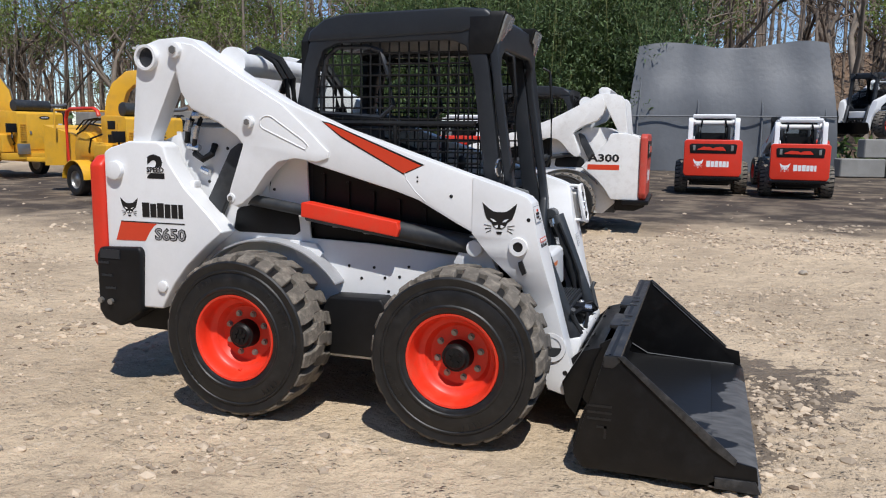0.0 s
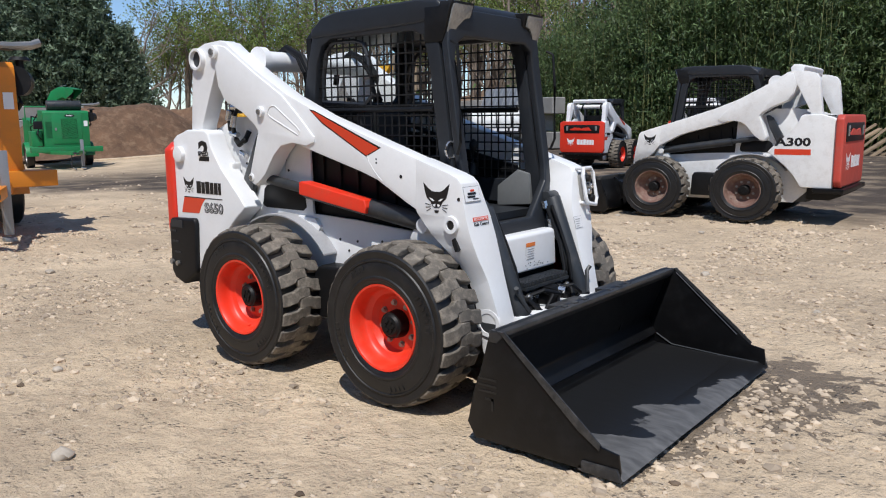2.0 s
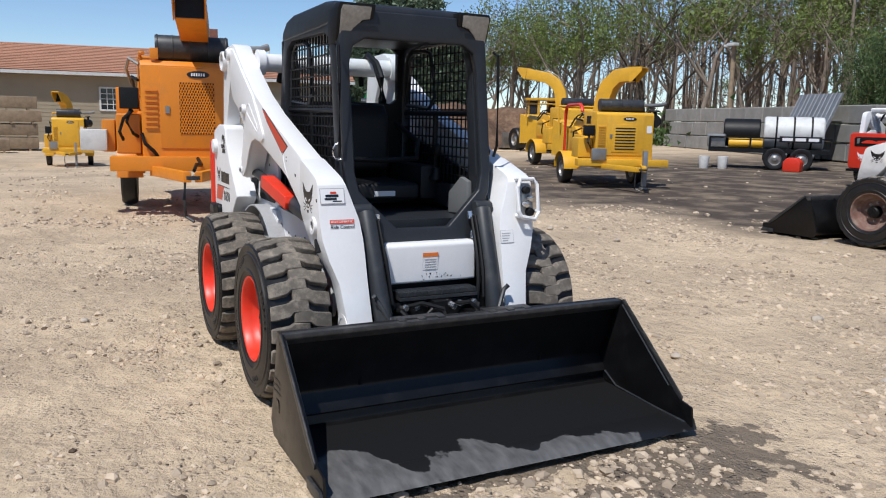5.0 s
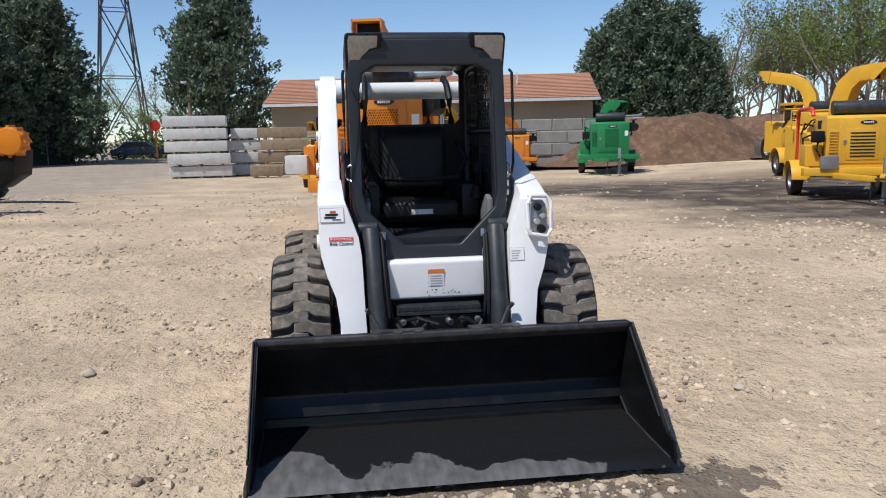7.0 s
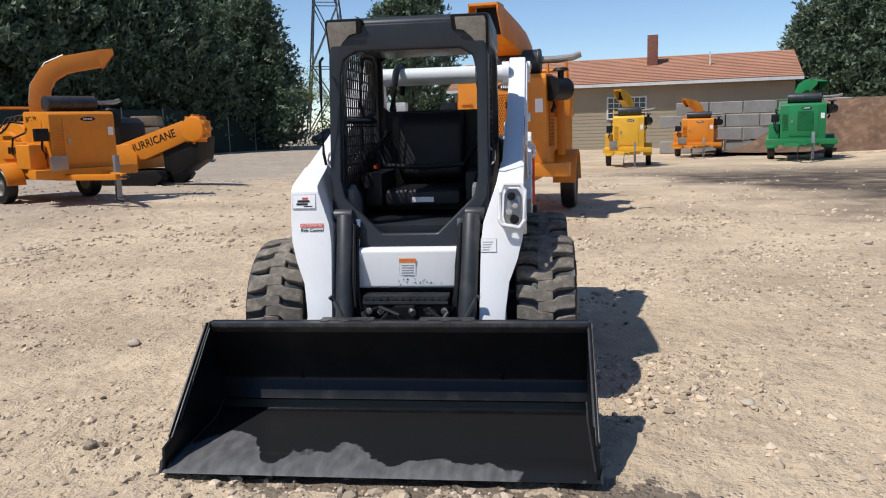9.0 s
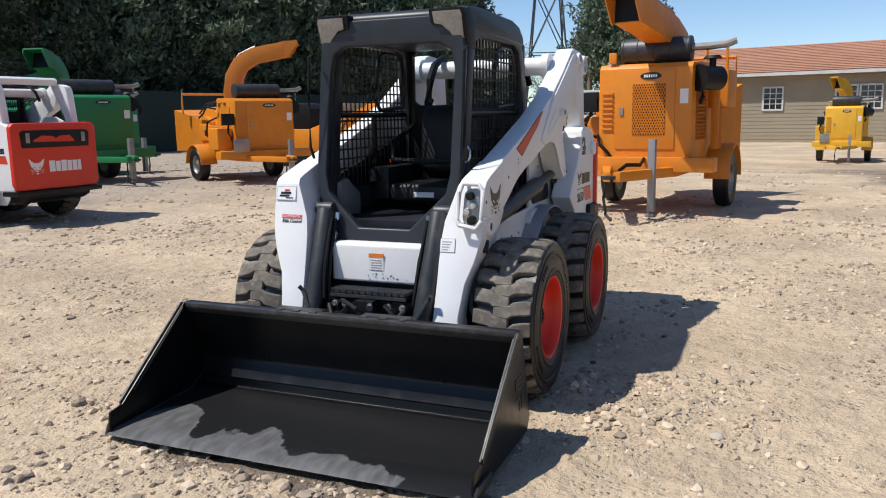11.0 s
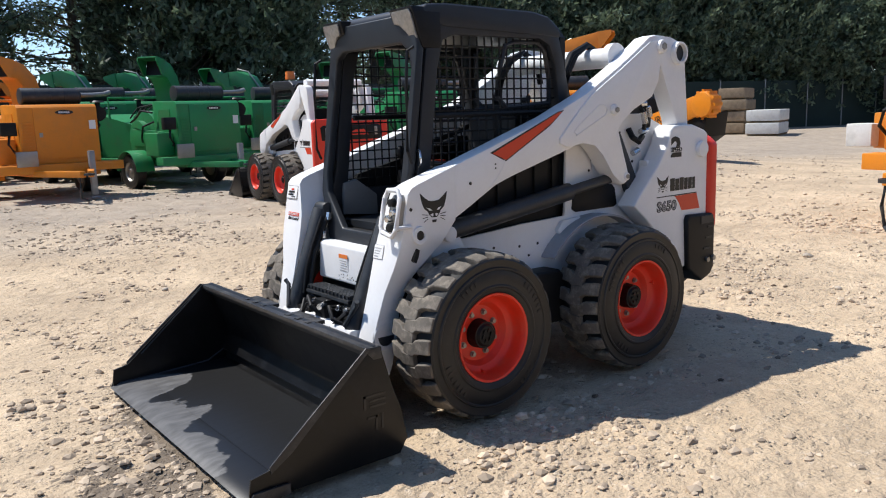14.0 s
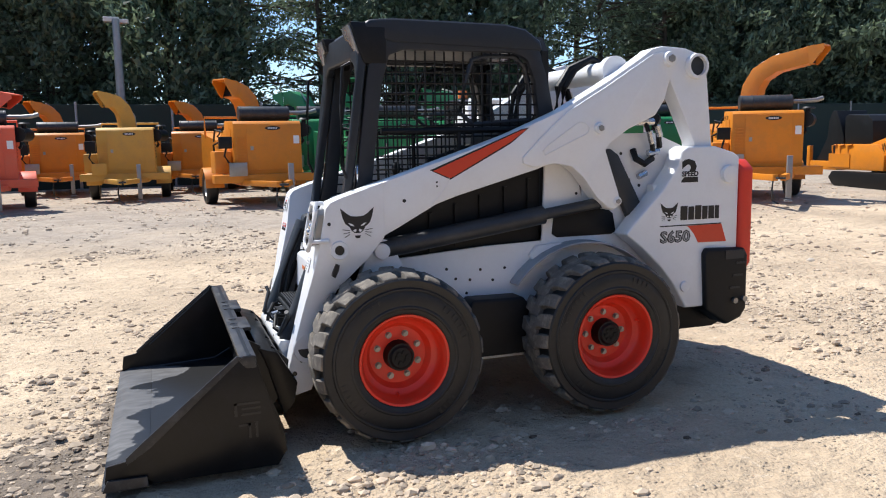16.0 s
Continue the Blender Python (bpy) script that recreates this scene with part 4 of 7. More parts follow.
            box(bm, (-1.03, s * 0.52, 1.13), (0.09, 0.06, 0.05))
            box(bm, (-1.00, s * 0.53, 1.10), (0.03, 0.05, 0.10))
            part("bracket", bm, paint, post, bev=0.008)
    # cross tube between the arms, and its hoses
    bm = bmesh.new()
    cyl(bm, (-0.78, -0.486, 1.775), (-0.78, 0.486, 1.775), 0.060, n=24)
    for s in (-1, 1):
        cyl(bm, (-0.78, s * 0.44, 1.775), (-0.78, s * 0.487, 1.775), 0.082, n=24)
    part("cross_tube", bm, paint, root)
    for y0 in (-0.30, 0.30):
        for o in (0, 0.035):
            bm = bmesh.new()
            tube(bm, [(-0.60 + o, y0, 1.36), (-0.55 + o, y0, 1.55), (-0.57 + o, y0 * 0.97, 1.70), (-0.64 + o, y0 * 0.95, 1.80), (-0.75, y0 * 0.93, 1.86), (-0.88, y0 * 0.93, 1.80), (-0.93, y0, 1.66)], 0.021)
            part("hydraulic_hose", bm, black_plastic, root)

    # cab
    out = [(-0.43, 0.92), (-0.445, 1.52), (-0.40, 1.76), (-0.35, 1.90), (-0.25, 1.965), (0.40, 1.985), (0.555, 1.965), (0.59, 1.75), (0.665, 1.20), (0.74, 0.92)]
    inn = [(-0.335, 1.06), (-0.35, 1.52), (-0.325, 1.73), (-0.28, 1.835), (-0.20, 1.868), (0.40, 1.868), (0.475, 1.84), (0.515, 1.70), (0.580, 1.20), (0.60, 1.06)]
    bm = bmesh.new()
    span(bm, (-0.36, -0.40, 0.86), (0.66, 0.40, 0.90))
    cab = part("cab", bm, cab_grey, root, "charcoal steel operator cab")
    for s in (-1, 1):
        bm = bmesh.new()
        frame_ring(bm, out, inn, s * 0.362, s * 0.425)
        part("side_frame", bm, cab_grey, cab, bev=0.012, seg=2)
    # front frame: an opening that narrows to a V at the bottom
    bm = bmesh.new()
    fo = [(-0.27, 0.775), (-0.41, 1.06), (-0.425, 1.20), (-0.425, 1.80), (-0.405, 1.93), (-0.30, 1.97), (0.30, 1.97), (0.405, 1.93), (0.425, 1.80), (0.425, 1.20), (0.41, 1.06), (0.27, 0.775)]
    fi = [(-0.150, 0.872), (-0.345, 1.06), (-0.365, 1.16), (-0.365, 1.70), (-0.345, 1.79), (-0.28, 1.83), (0.28, 1.83), (0.345, 1.79), (0.365, 1.70), (0.365, 1.16), (0.345, 1.06), (0.150, 0.872)]
    frame_ring(bm, fo, fi, 0.0, 0.045, "x")
    for v in bm.verts:
        k = v.co.z
        v.co.x += 0.560 + (0.035 if k > 1.7 else 0.035 + 0.15 * ((1.7 - k) / 0.9))
    part("door_frame", bm, cab_grey, cab, bev=0.014, seg=3)
    bm = bmesh.new()
    prism(bm, [(-0.37, 1.875), (-0.36, 1.93), (-0.27, 1.99), (-0.15, 2.012), (0.45, 2.022), (0.575, 2.012), (0.61, 1.985), (0.605, 1.93), (0.45, 1.90)], -0.433, 0.433)
    roof = part("roof", bm, cab_grey, cab, bev=0.028, seg=3)
    if hero:
        bm = bmesh.new()
        prism(bm, [(-0.20, 2.016), (0.42, 2.026), (0.42, 2.032), (-0.20, 2.022)], -0.33, 0.33)
        part("roof_hatch", bm, black_plastic, roof, bev=0.003)
    for s in (-1, 1):
        bm = bmesh.new()
        pts = [(s * 0.235, 1.998), (s * 0.425, 1.998), (s * 0.434, 1.97), (s * 0.430, 1.80), (s * 0.385, 1.79), (s * 0.345, 1.865), (s * 0.29, 1.915), (s * 0.24, 1.925)]
        prism(bm, pts, 0.49, 0.640, "x")
        for v in bm.verts:
            if v.co.x > 0.6:
                v.co.x += (v.co.z - 1.9) * 0.32
        lamp = part("lamp_housing", bm, black_plastic, roof, bev=0.010)
        bm = bmesh.new()
        c = Vector((s * 0.362, 1.922))
        lp = [(c.x + (y - c.x) * 0.80, c.y + (z - c.y) * 0.80) for y, z in pts]
        prism(bm, lp, 0.642, 0.652, "x")
        for v in bm.verts:
            v.co.x += (v.co.z - 1.9) * 0.32
        part("work_lamp_lens", bm, lens_mat, lamp, "clear work lamp lens", bev=0.003)
    # rear wall with the window
    bm = bmesh.new()
    frame_ring(bm, [(-0.424, 0.92), (-0.424, 1.55), (-0.424, 1.88), (-0.35, 1.96), (0.35, 1.96), (0.424, 1.88), (0.424, 1.55), (0.424, 0.92)],
               [(-0.30, 1.53), (-0.335, 1.56), (-0.335, 1.85), (-0.30, 1.88), (0.30, 1.88), (0.335, 1.85), (0.335, 1.56), (0.30, 1.53)], -0.405, -0.365, "x")
    part("rear_wall", bm, black_plastic, cab)
    bm = bmesh.new()
    span(bm, (-0.388, -0.36, 1.51), (-0.382, 0.36, 1.90))
    pane = part("rear_window", bm, glass, cab)
    pane.visible_shadow = False
    # side guards of crossed bars
    for s in (-1, 1):
        bars = []
        grid_bars(bars, -0.345, 0.59, 1.06, 1.87, 18, 15, lambda u, v: (u, s * 0.392, v), 0.008, lambda u, v: u < 0.515 + (1.70 - v) * 0.13)
        bm = bmesh.new()
        cyl(bm, (-0.34, s * 0.389, 1.47), (0.52, s * 0.389, 1.47), 0.016, n=8)
        cyl(bm, (0.10, s * 0.389, 1.06), (0.10, s * 0.389, 1.47), 0.013, n=8)
        if not hero:
            for p, q, r in bars:
                cyl(bm, p, q, r, n=4)
        guard = part("side_guard", bm, black_plastic, root, "black welded mesh side guard")
        if number:
            guard.location.x -= 0.20
        if not hero:
            tagged(guard, kind="stuff")
        else:
            for p, q, r in bars:
                bm = bmesh.new()
                cyl(bm, p, q, r, n=5)
                part("guard_bar", bm, black_plastic, guard)
        if hero:
            bm = bmesh.new()                                 # rounded inner window frame
            ring = [(-0.31, 1.52), (0.02, 1.50), (0.09, 1.56), (0.06, 1.72), (0.02, 1.83), (-0.05, 1.85), (-0.22, 1.85), (-0.28, 1.80), (-0.31, 1.66)]
            tube(bm, [(x, s * 0.385, z) for x, z in ring + ring[:1]], 0.014, 6)
            part("window_frame", bm, cab_grey, cab)
            bm = bmesh.new()                                 # grab bar and door strut beside the opening
            tube(bm, [(0.68, s * 0.448, 1.80), (0.72, s * 0.452, 1.78), (0.735, s * 0.452, 1.60), (0.74, s * 0.452, 1.30), (0.715, s * 0.448, 1.24)], 0.008)
            part("grab_bar", bm, black_plastic, cab)
            bm = bmesh.new()
            ring = [(0.030 * math.cos(radians(30 * k)), 0.042 * math.sin(radians(30 * k))) for k in range(13)]
            tube(bm, [(0.655 + y * 0.3, s * 0.425 + y, 1.262 + z) for y, z in ring], 0.006, 6)
            part("latch_ring", bm, chrome, cab)
    # seat, controls and floor
    bm = bmesh.new()
    span(bm, (-0.36, -0.40, 0.80), (0.70, 0.40, 0.855))
    span(bm, (-0.36, -0.40, 0.905), (-0.10, 0.40, 0.98))
    part("cab_floor", bm, seat_black, cab)
    if not plain_cab:
        bm = bmesh.new()
        prism(bm, [(-0.30, 1.05), (-0.33, 1.50), (-0.26, 1.53), (-0.20, 1.45), (-0.17, 1.12)], -0.21, 0.21)
        seat = part("seat", bm, seat_black, cab, "black padded operator seat", bev=0.07, seg=4)
        bm = bmesh.new()
        span(bm, (-0.24, -0.23, 0.96), (0.24, 0.23, 1.06))
        part("seat_cushion", bm, seat_black, seat, bev=0.035, seg=3)
        for s in (-1, 1):
            bm = bmesh.new()
            span(bm, (-0.28, s * 0.25, 0.96), (0.20, s * 0.36, 1.16))
            part("arm_console", bm, seat_black, cab, bev=0.02)
            bm = bmesh.new()
            tube(bm, [(0.22, s * 0.34, 1.08), (0.23, s * 0.34, 1.14), (0.225, s * 0.34, 1.22)], 0.012)
            cyl(bm, (0.22, s * 0.34, 1.08), (0.228, s * 0.34, 1.15), 0.04, 0.022, 12)
            bmesh.ops.create_uvsphere(bm, u_segments=10, v_segments=8, radius=0.03, matrix=Matrix.Translation((0.23, s * 0.34, 1.255)) @ Matrix.Diagonal((0.9, 0.8, 1.4, 1)))
            part("joystick", bm, black_plastic, cab)
        if hero:
            bm = bmesh.new()
            box(bm, (0.245, 0.0, 1.00), (0.004, 0.13, 0.03))
            part("seat_label", bm, white_ink, cab)
            for sy in (-1, 1):
                bm = bmesh.new()
                prism(bm, [(0.42, 0.90), (0.42, 1.02), (0.56, 1.12), (0.64, 1.10), (0.66, 0.92)], sy * 0.325, sy * 0.358)
                part("side_trim", bm, trim_grey, cab, bev=0.01)
            bm = bmesh.new()
            box(bm, (-0.05, -0.33, 1.185), (0.10, 0.02, 0.02))
            part("belt_clip", bm, red_ink, cab)
            bm = bmesh.new()                                # lap bar
            tube(bm, [(-0.30, -0.30, 1.40), (0.02, -0.31, 1.30), (0.16, -0.24, 1.20), (0.18, 0, 1.19), (0.16, 0.24, 1.20), (0.02, 0.31, 1.30), (-0.30, 0.30, 1.40)], 0.016)
            part("lap_bar", bm, black_plastic, cab)

    # white front panel, step and the attachment plate
    bm = bmesh.new()
    prism(bm, [(0.70, 0.45), (0.70, 0.80), (0.845, 0.805), (0.862, 0.79), (0.872, 0.60), (0.80, 0.585)], -0.268, 0.268)
    front = part("front_panel", bm, paint, root, "white front panel with orange safety label", bev=0.014, seg=3)
    bm = bmesh.new()
    span(bm, (0.60, -0.37, 0.30), (0.80, 0.37, 0.78))
    part("front_frame", bm, black_plastic, root, bev=0.01)
    bm = bmesh.new()
    for k in range(7):
        box(bm, (0.885 + 0.014 * k, 0, 0.565), (0.006, 0.44, 0.02))
    for k in range(12):
        box(bm, (0.93, -0.21 + 0.038 * k, 0.563), (0.10, 0.007, 0.018))
    span(bm, (0.80, -0.22, 0.535), (0.985, 0.22, 0.55))
    step = part("foot_step", bm, dark_grey, root, "perforated dark steel foot step")
    for y in (-0.13, 0.12, -0.19, 0.20):
        bm = bmesh.new()
        cyl(bm, (0.94, y, 0.50), (0.99, y, 0.50), 0.018, n=10)
        cyl(bm, (0.985, y, 0.50), (1.0, y, 0.50), 0.013, n=10)
        part("coupler", bm, chrome, step)
    bm = bmesh.new()
    span(bm, (0.86, -0.30, 0.30), (0.95, 0.30, 0.52))
    span(bm, (0.93, -0.05, 0.36), (1.03, 0.05, 0.53))
    for y in (-0.24, 0.24):
        span(bm, (0.93, y - 0.10, 0.42), (1.02, y + 0.10, 0.46))
        tube(bm, [(0.90, y, 0.47), (1.00, y * 0.9, 0.49), (1.06, y * 0.7, 0.42), (1.02, y * 0.6, 0.34)], 0.014)
    part("coupler_block", bm, black_plastic, step)
    bm = bmesh.new()
    prism(bm, [(0.90, 0.28), (0.955, 0.415), (0.965, 0.435), (1.065, 0.440), (1.075, 0.41), (1.03, 0.28)], -0.365, 0.365)
    part("lower_cross_member", bm, paint, root, bev=0.012)
    for pts in ([(0.97, -0.18, 0.50), (1.03, -0.12, 0.53), (1.07, -0.02, 0.50), (1.02, 0.02, 0.44)], [(0.98, 0.10, 0.50), (1.05, 0.14, 0.52), (1.07, 0.20, 0.47), (1.0, 0.26, 0.42)], [(0.98, -0.06, 0.51), (1.06, -0.08, 0.50), (1.06, -0.14, 0.44)]):
        bm = bmesh.new()
        tube(bm, pts, 0.011)
        part("hydraulic_hose", bm, black_plastic, step)
    bm = bmesh.new()
    cyl(bm, (1.00, 0.03, 0.515), (1.06, 0.05, 0.505), 0.017, n=8)
    part("hose_fitting", bm, chrome, step)
    bm = bmesh.new()
    prism(bm, [(1.03, 0.16), (1.01, 0.26), (1.10, 0.42), (1.19, 0.45), (1.16, 0.38), (1.08, 0.10)], -0.52, 0.52)
    for y in (-0.44, -0.22, 0.22, 0.44):
        prism(bm, [(0.96, 0.20), (1.00, 0.32), (1.12, 0.44), (1.14, 0.36), (1.08, 0.14)], y - 0.012, y + 0.012)
    tach = part("attachment_plate", bm, black_steel, root, bev=0.006)
    bm = bmesh.new()
    cyl(bm, (1.045, -0.46, 0.225), (1.045, 0.46, 0.225), 0.03, n=12)
    part("hinge_shaft", bm, zinc, tach)
    for s in (-1, 1):
        bm = bmesh.new()
        tube(bm, [(1.06, s * 0.30, 0.45), (1.02, s * 0.36, 0.56), (1.03, s * 0.38, 0.585)], 0.012)
        part("lever", bm, dark_grey, tach)

    if number:
        cab.location.x -= 0.20
    # bucket
    if bucket:
        W = 0.912
        prof = [(1.285, 0.520), (1.225, 0.36), (1.165, 0.21), (1.168, 0.190), (1.218, 0.112), (1.216, 0.104), (1.196, 0.098), (1.205, 0.058), (1.235, 0.050), (1.80, 0.036)]
        low = [(1.80, 0.018), (1.36, 0.022), (1.19, 0.032), (1.145, 0.06), (1.128, 0.11), (1.15, 0.22), (1.205, 0.37), (1.265, 0.525)]
        bm = bmesh.new()
        prism(bm, prof + low, -W + 0.012, W - 0.012)
        tub = part("bucket", bm, black_steel, root, "black steel digging bucket resting on the ground")
        for f in tub.data.polygons:
            c = f.center
            if c.x > 1.235 and c.z > 0.03 and f.normal.z > 0.7:
                f.material_index = 1
        tub.data.materials.append(worn_steel)
        for s in (-1, 1):
            bm = bmesh.new()
            prism(bm, [(1.25, 0.522), (1.315, 0.522), (1.683, 0.196), (1.755, 0.132), (1.825, 0.118), (1.835, 0.05), (1.83, 0.018), (1.17, 0.020), (1.128, 0.085)], s * (W - 0.012), s * W)
            part("bucket_side", bm, black_steel, tub, bev=0.002)
            bm = bmesh.new()                                    # edge bar and wear plate on the side
            prism(bm, [(1.30, 0.520), (1.325, 0.527), (1.690, 0.205), (1.755, 0.145), (1.75, 0.118), (1.66, 0.18)], s * W, s * (W + 0.008))
            prism(bm, [(1.68, 0.016), (1.68, 0.060), (1.825, 0.062), (1.845, 0.014)], s * W, s * (W + 0.014))
            part("edge_bar", bm, rail_steel, tub, bev=0.002)
            bm = bmesh.new()
            tube(bm, [(1.33, s * (W - 0.014), 0.50), (1.55, s * (W - 0.014), 0.298), (1.68, s * (W - 0.014), 0.18)], 0.004, 6)
            tube(bm, [(1.22, s * (W - 0.015), 0.11), (1.32, s * (W - 0.015), 0.056), (1.60, s * (W - 0.015), 0.042), (1.80, s * (W - 0.015), 0.038)], 0.005, 6)
            part("weld_seam", bm, dark_grey, tub)
            if hero:
                mm = Matrix.Translation((1.235 if s < 0 else 1.285, s * (W + 0.0005), 0.245)) @ (pose(0, 0, 0, 90, 0, 0) if s < 0 else pose(0, 0, 0, 90, 0, 180))
                strokes = ((-0.06, 0.015, -0.048, 0.075), (-0.06, 0.065, 0.05, 0.075), (-0.03, 0.043, 0.05, 0.052), (-0.03, 0.018, 0.05, 0.028), (-0.045, -0.03, 0.01, -0.02), (-0.005, -0.085, 0.006, -0.02), (0.025, -0.085, 0.036, -0.015)) if s > 0 else \
                    ((-0.05, 0.05, 0.05, 0.060), (-0.05, 0.022, 0.05, 0.032), (-0.05, -0.006, 0.05, 0.004), (0.022, -0.085, 0.033, -0.03), (-0.01, -0.04, 0.033, -0.03))
                for x0, z0, x1, z1 in strokes:
                    outline([(x0, z0), (x1, z0), (x1, z1), (x0, z1)], black_ink, tub, mm, "stamped_bar")
        bm = bmesh.new()
        prism(bm, [(1.243, 0.468), (1.243, 0.521), (1.313, 0.521), (1.313, 0.498), (1.285, 0.468)], -W - 0.003, W + 0.003)
        part("top_rail", bm, rail_steel, tub, bev=0.006)
        for y in (-0.24, 0.24):
            bm = bmesh.new()
            span(bm, (1.205, y - 0.13, 0.505), (1.262, y + 0.13, 0.524))
            for o in (-0.10, 0, 0.10):
                span(bm, (1.255, y + o - 0.02, 0.518), (1.295, y + o + 0.02, 0.526))
            part("coupling_lip", bm, rail_steel, tub, bev=0.003)
        for y in (-0.50, 0.50):
            bm = bmesh.new()
            prism(bm, [(1.15, 0.14), (1.10, 0.20), (1.18, 0.46), (1.25, 0.50)], y - 0.01, y + 0.01)
            part("gusset", bm, black_steel, tub, bev=0.003)
        bm = bmesh.new()
        prism(bm, [(1.66, 0.030), (1.675, 0.040), (1.80, 0.038), (1.850, 0.018), (1.82, 0.012), (1.66, 0.012)], -W, W)
        part("cutting_edge", bm, worn_steel, tub, "scuffed grey cutting edge", bev=0.002)
        for ob in (tub, *tub.children):                         # the floor reaches 1.88 m ahead of the loader's middle
            if not ob.name.startswith("stamped_bar"):
                for v in ob.data.vertices:
                    v.co.x += max(0.0, v.co.x - 1.33) * 0.075

    # lettering
    for s in (-1, 1):
        turn = pose(0, 0, 0, 90, 0, 0) if s < 0 else pose(0, 0, 0, 90, 0, 180)

        def on(x, z, y=0.6365):
            return Matrix.Translation((x, s * y, z)) @ turn
        if number:
            maker_mark(black_ink, root, Matrix.Translation((0.708, s * 0.6065, 1.03)) @ turn, 0.145)
            lettering(number, 0.14, black_ink, root, on(-1.05, 1.02), "model_number", fit=0.40, bold=0.005)
            outline([(-0.20, -0.035), (0.20, -0.035), (0.20, 0.035), (-0.20, 0.035)], red_ink, root, on(-1.05, 0.90), "decal")
            continue
        bars_for_words(black_ink, panel if s > 0 else root, on(-1.132 if s < 0 else -1.238, 0.998), [0.046, 0.038, 0.042, 0.036, 0.038, 0.028], 0.078, 0.006)
        maker_mark(black_ink, root, on(-1.345 if s < 0 else -1.035, 1.005), 0.10)
        if hero:
            lettering("2", 0.165, black_ink, root, on(-1.165, 1.223), "numeral", fit=0.108, bold=0.007)
            outline([(-0.058, -0.016), (0.058, -0.016), (0.058, 0.016), (-0.058, 0.016)], white_ink, root, on(-1.165, 1.212, 0.6378), "band")
            lettering("SPEED", 0.038, black_ink, root, on(-1.165, 1.212, 0.6405), "word", fit=0.108, bold=0.0012)
            lettering("S650", 0.085, black_ink, root, on(-1.088 if s < 0 else -1.078, 0.866), "model_number", fit=0.20, bold=0.0045)
            lettering("S650", 0.085, grey_ink, root, on(-1.088 if s < 0 else -1.078, 0.866, 0.6380), "model_number", fit=0.182, bold=-0.001)
        sw = [(-0.133, 0.050), (0.10, 0.048), (0.08, 0.035), (0.05, 0.0), (0.022, -0.048), (-0.170, -0.052)]
        outline(sw if s < 0 else [(-x, z) for x, z in sw], red_ink, root, on(-1.27 if s < 0 else -1.252, 0.877), "swoosh")
        bar = [(-0.133, 0.056), (0.275, 0.056), (0.275, 0.050), (-0.133, 0.050)]
        outline(bar if s < 0 else [(-x, z) for x, z in bar], black_ink, root, on(-1.27 if s < 0 else -1.252, 0.877), "rule")
        # red flash along the arm
        fl = [(-0.19, 1.468), (-0.16, 1.462), (0.318, 1.270), (0.228, 1.232), (-0.10, 1.405)]
        bm = bmesh.new()
        prism(bm, fl, s * 0.600, s * 0.6018)
        part("flash_stripe", bm, red_ink, root)
        bm = bmesh.new()
        prism(bm, [(-0.205, 1.476), (-0.16, 1.468), (0.335, 1.274), (0.228, 1.225), (-0.10, 1.396)], s * 0.599, s * 0.6010)
        part("stripe_border", bm, black_ink, root)
        if hero:
            maker_mark(black_ink, root, Matrix.Translation((0.708, s * 0.6065, 1.03)) @ turn, 0.145)
    if hero:
        face = pose(0, 0, 0, 90, 0, 90)
        lean = Matrix.Rotation(radians(14), 4, "Y")

        def front_on(y, z, off=0.0015):
            return Matrix.Translation((tower_front_x(z) + off, y, z)) @ Matrix.Rotation(radians(-14), 4, "Y") @ face
        # stickers on the right tower
        o = front_on(-0.535, 1.058)
        outline([(-0.062, -0.038), (0.062, -0.038), (0.062, 0.038), (-0.062, 0.038)], grey_ink, root, o, "sticker")
        outline([(-0.059, -0.035), (0.059, -0.035), (0.059, 0.035), (-0.059, 0.035)], white_ink, root, front_on(-0.535, 1.058, 0.0025), "sticker")
        o = front_on(-0.535, 1.058, 0.0045)
        for k, (a, b, c, d) in enumerate(((-0.035, -0.004, 0.03, 0.008), (-0.04, -0.018, 0.02, -0.008), (-0.01, 0.012, 0.02, 0.022), (0.0, -0.027, 0.045, -0.022))):
            outline([(a, b), (c, b), (c, d), (a, d)], black_ink if k != 2 else red_ink, root, o, "print_bar")
        o = front_on(-0.493, 0.934, 0.0022)
        outline([(-0.062, -0.009), (0.062, -0.009), (0.062, 0.011), (-0.062, 0.011)], red_ink, root, front_on(-0.493, 0.934), "sticker")
        lettering("AUTOMATIC", 0.018, white_ink, root, front_on(-0.493, 0.935, 0.0035), "word", fit=0.115)
        lettering("Ride Control", 0.026, black_ink, root, front_on(-0.493, 0.910, 0.0015), "word", fit=0.122, shear=0.2)
        # label on the left tower
        for w, mat_, off in ((0.040, grey_ink, 0.0015), (0.038, white_ink, 0.0025)):
            outline([(-w, -w * 0.86), (w, -w * 0.86), (w, w * 0.86), (-w, w * 0.86)], mat_, root, front_on(0.428, 0.824, off), "sticker")
        for k in range(4):
            outline([(-0.03, 0.02 - 0.013 * k), (0.022 - 0.006 * k, 0.02 - 0.013 * k), (0.022 - 0.006 * k, 0.016 - 0.013 * k), (-0.03, 0.016 - 0.013 * k)], grey_ink, root, front_on(0.428, 0.824, 0.004), "print_bar")
        # safety label on the front panel
        def panel_on(y, z, off):
            return Matrix.Translation((0.862 + (0.79 - z) * 0.053 + off, y, z)) @ face
        outline([(-0.044, -0.056), (0.044, -0.056), (0.044, 0.034), (-0.044, 0.034)], grey_ink, root, panel_on(0, 0.715, 0.0016), "sticker")
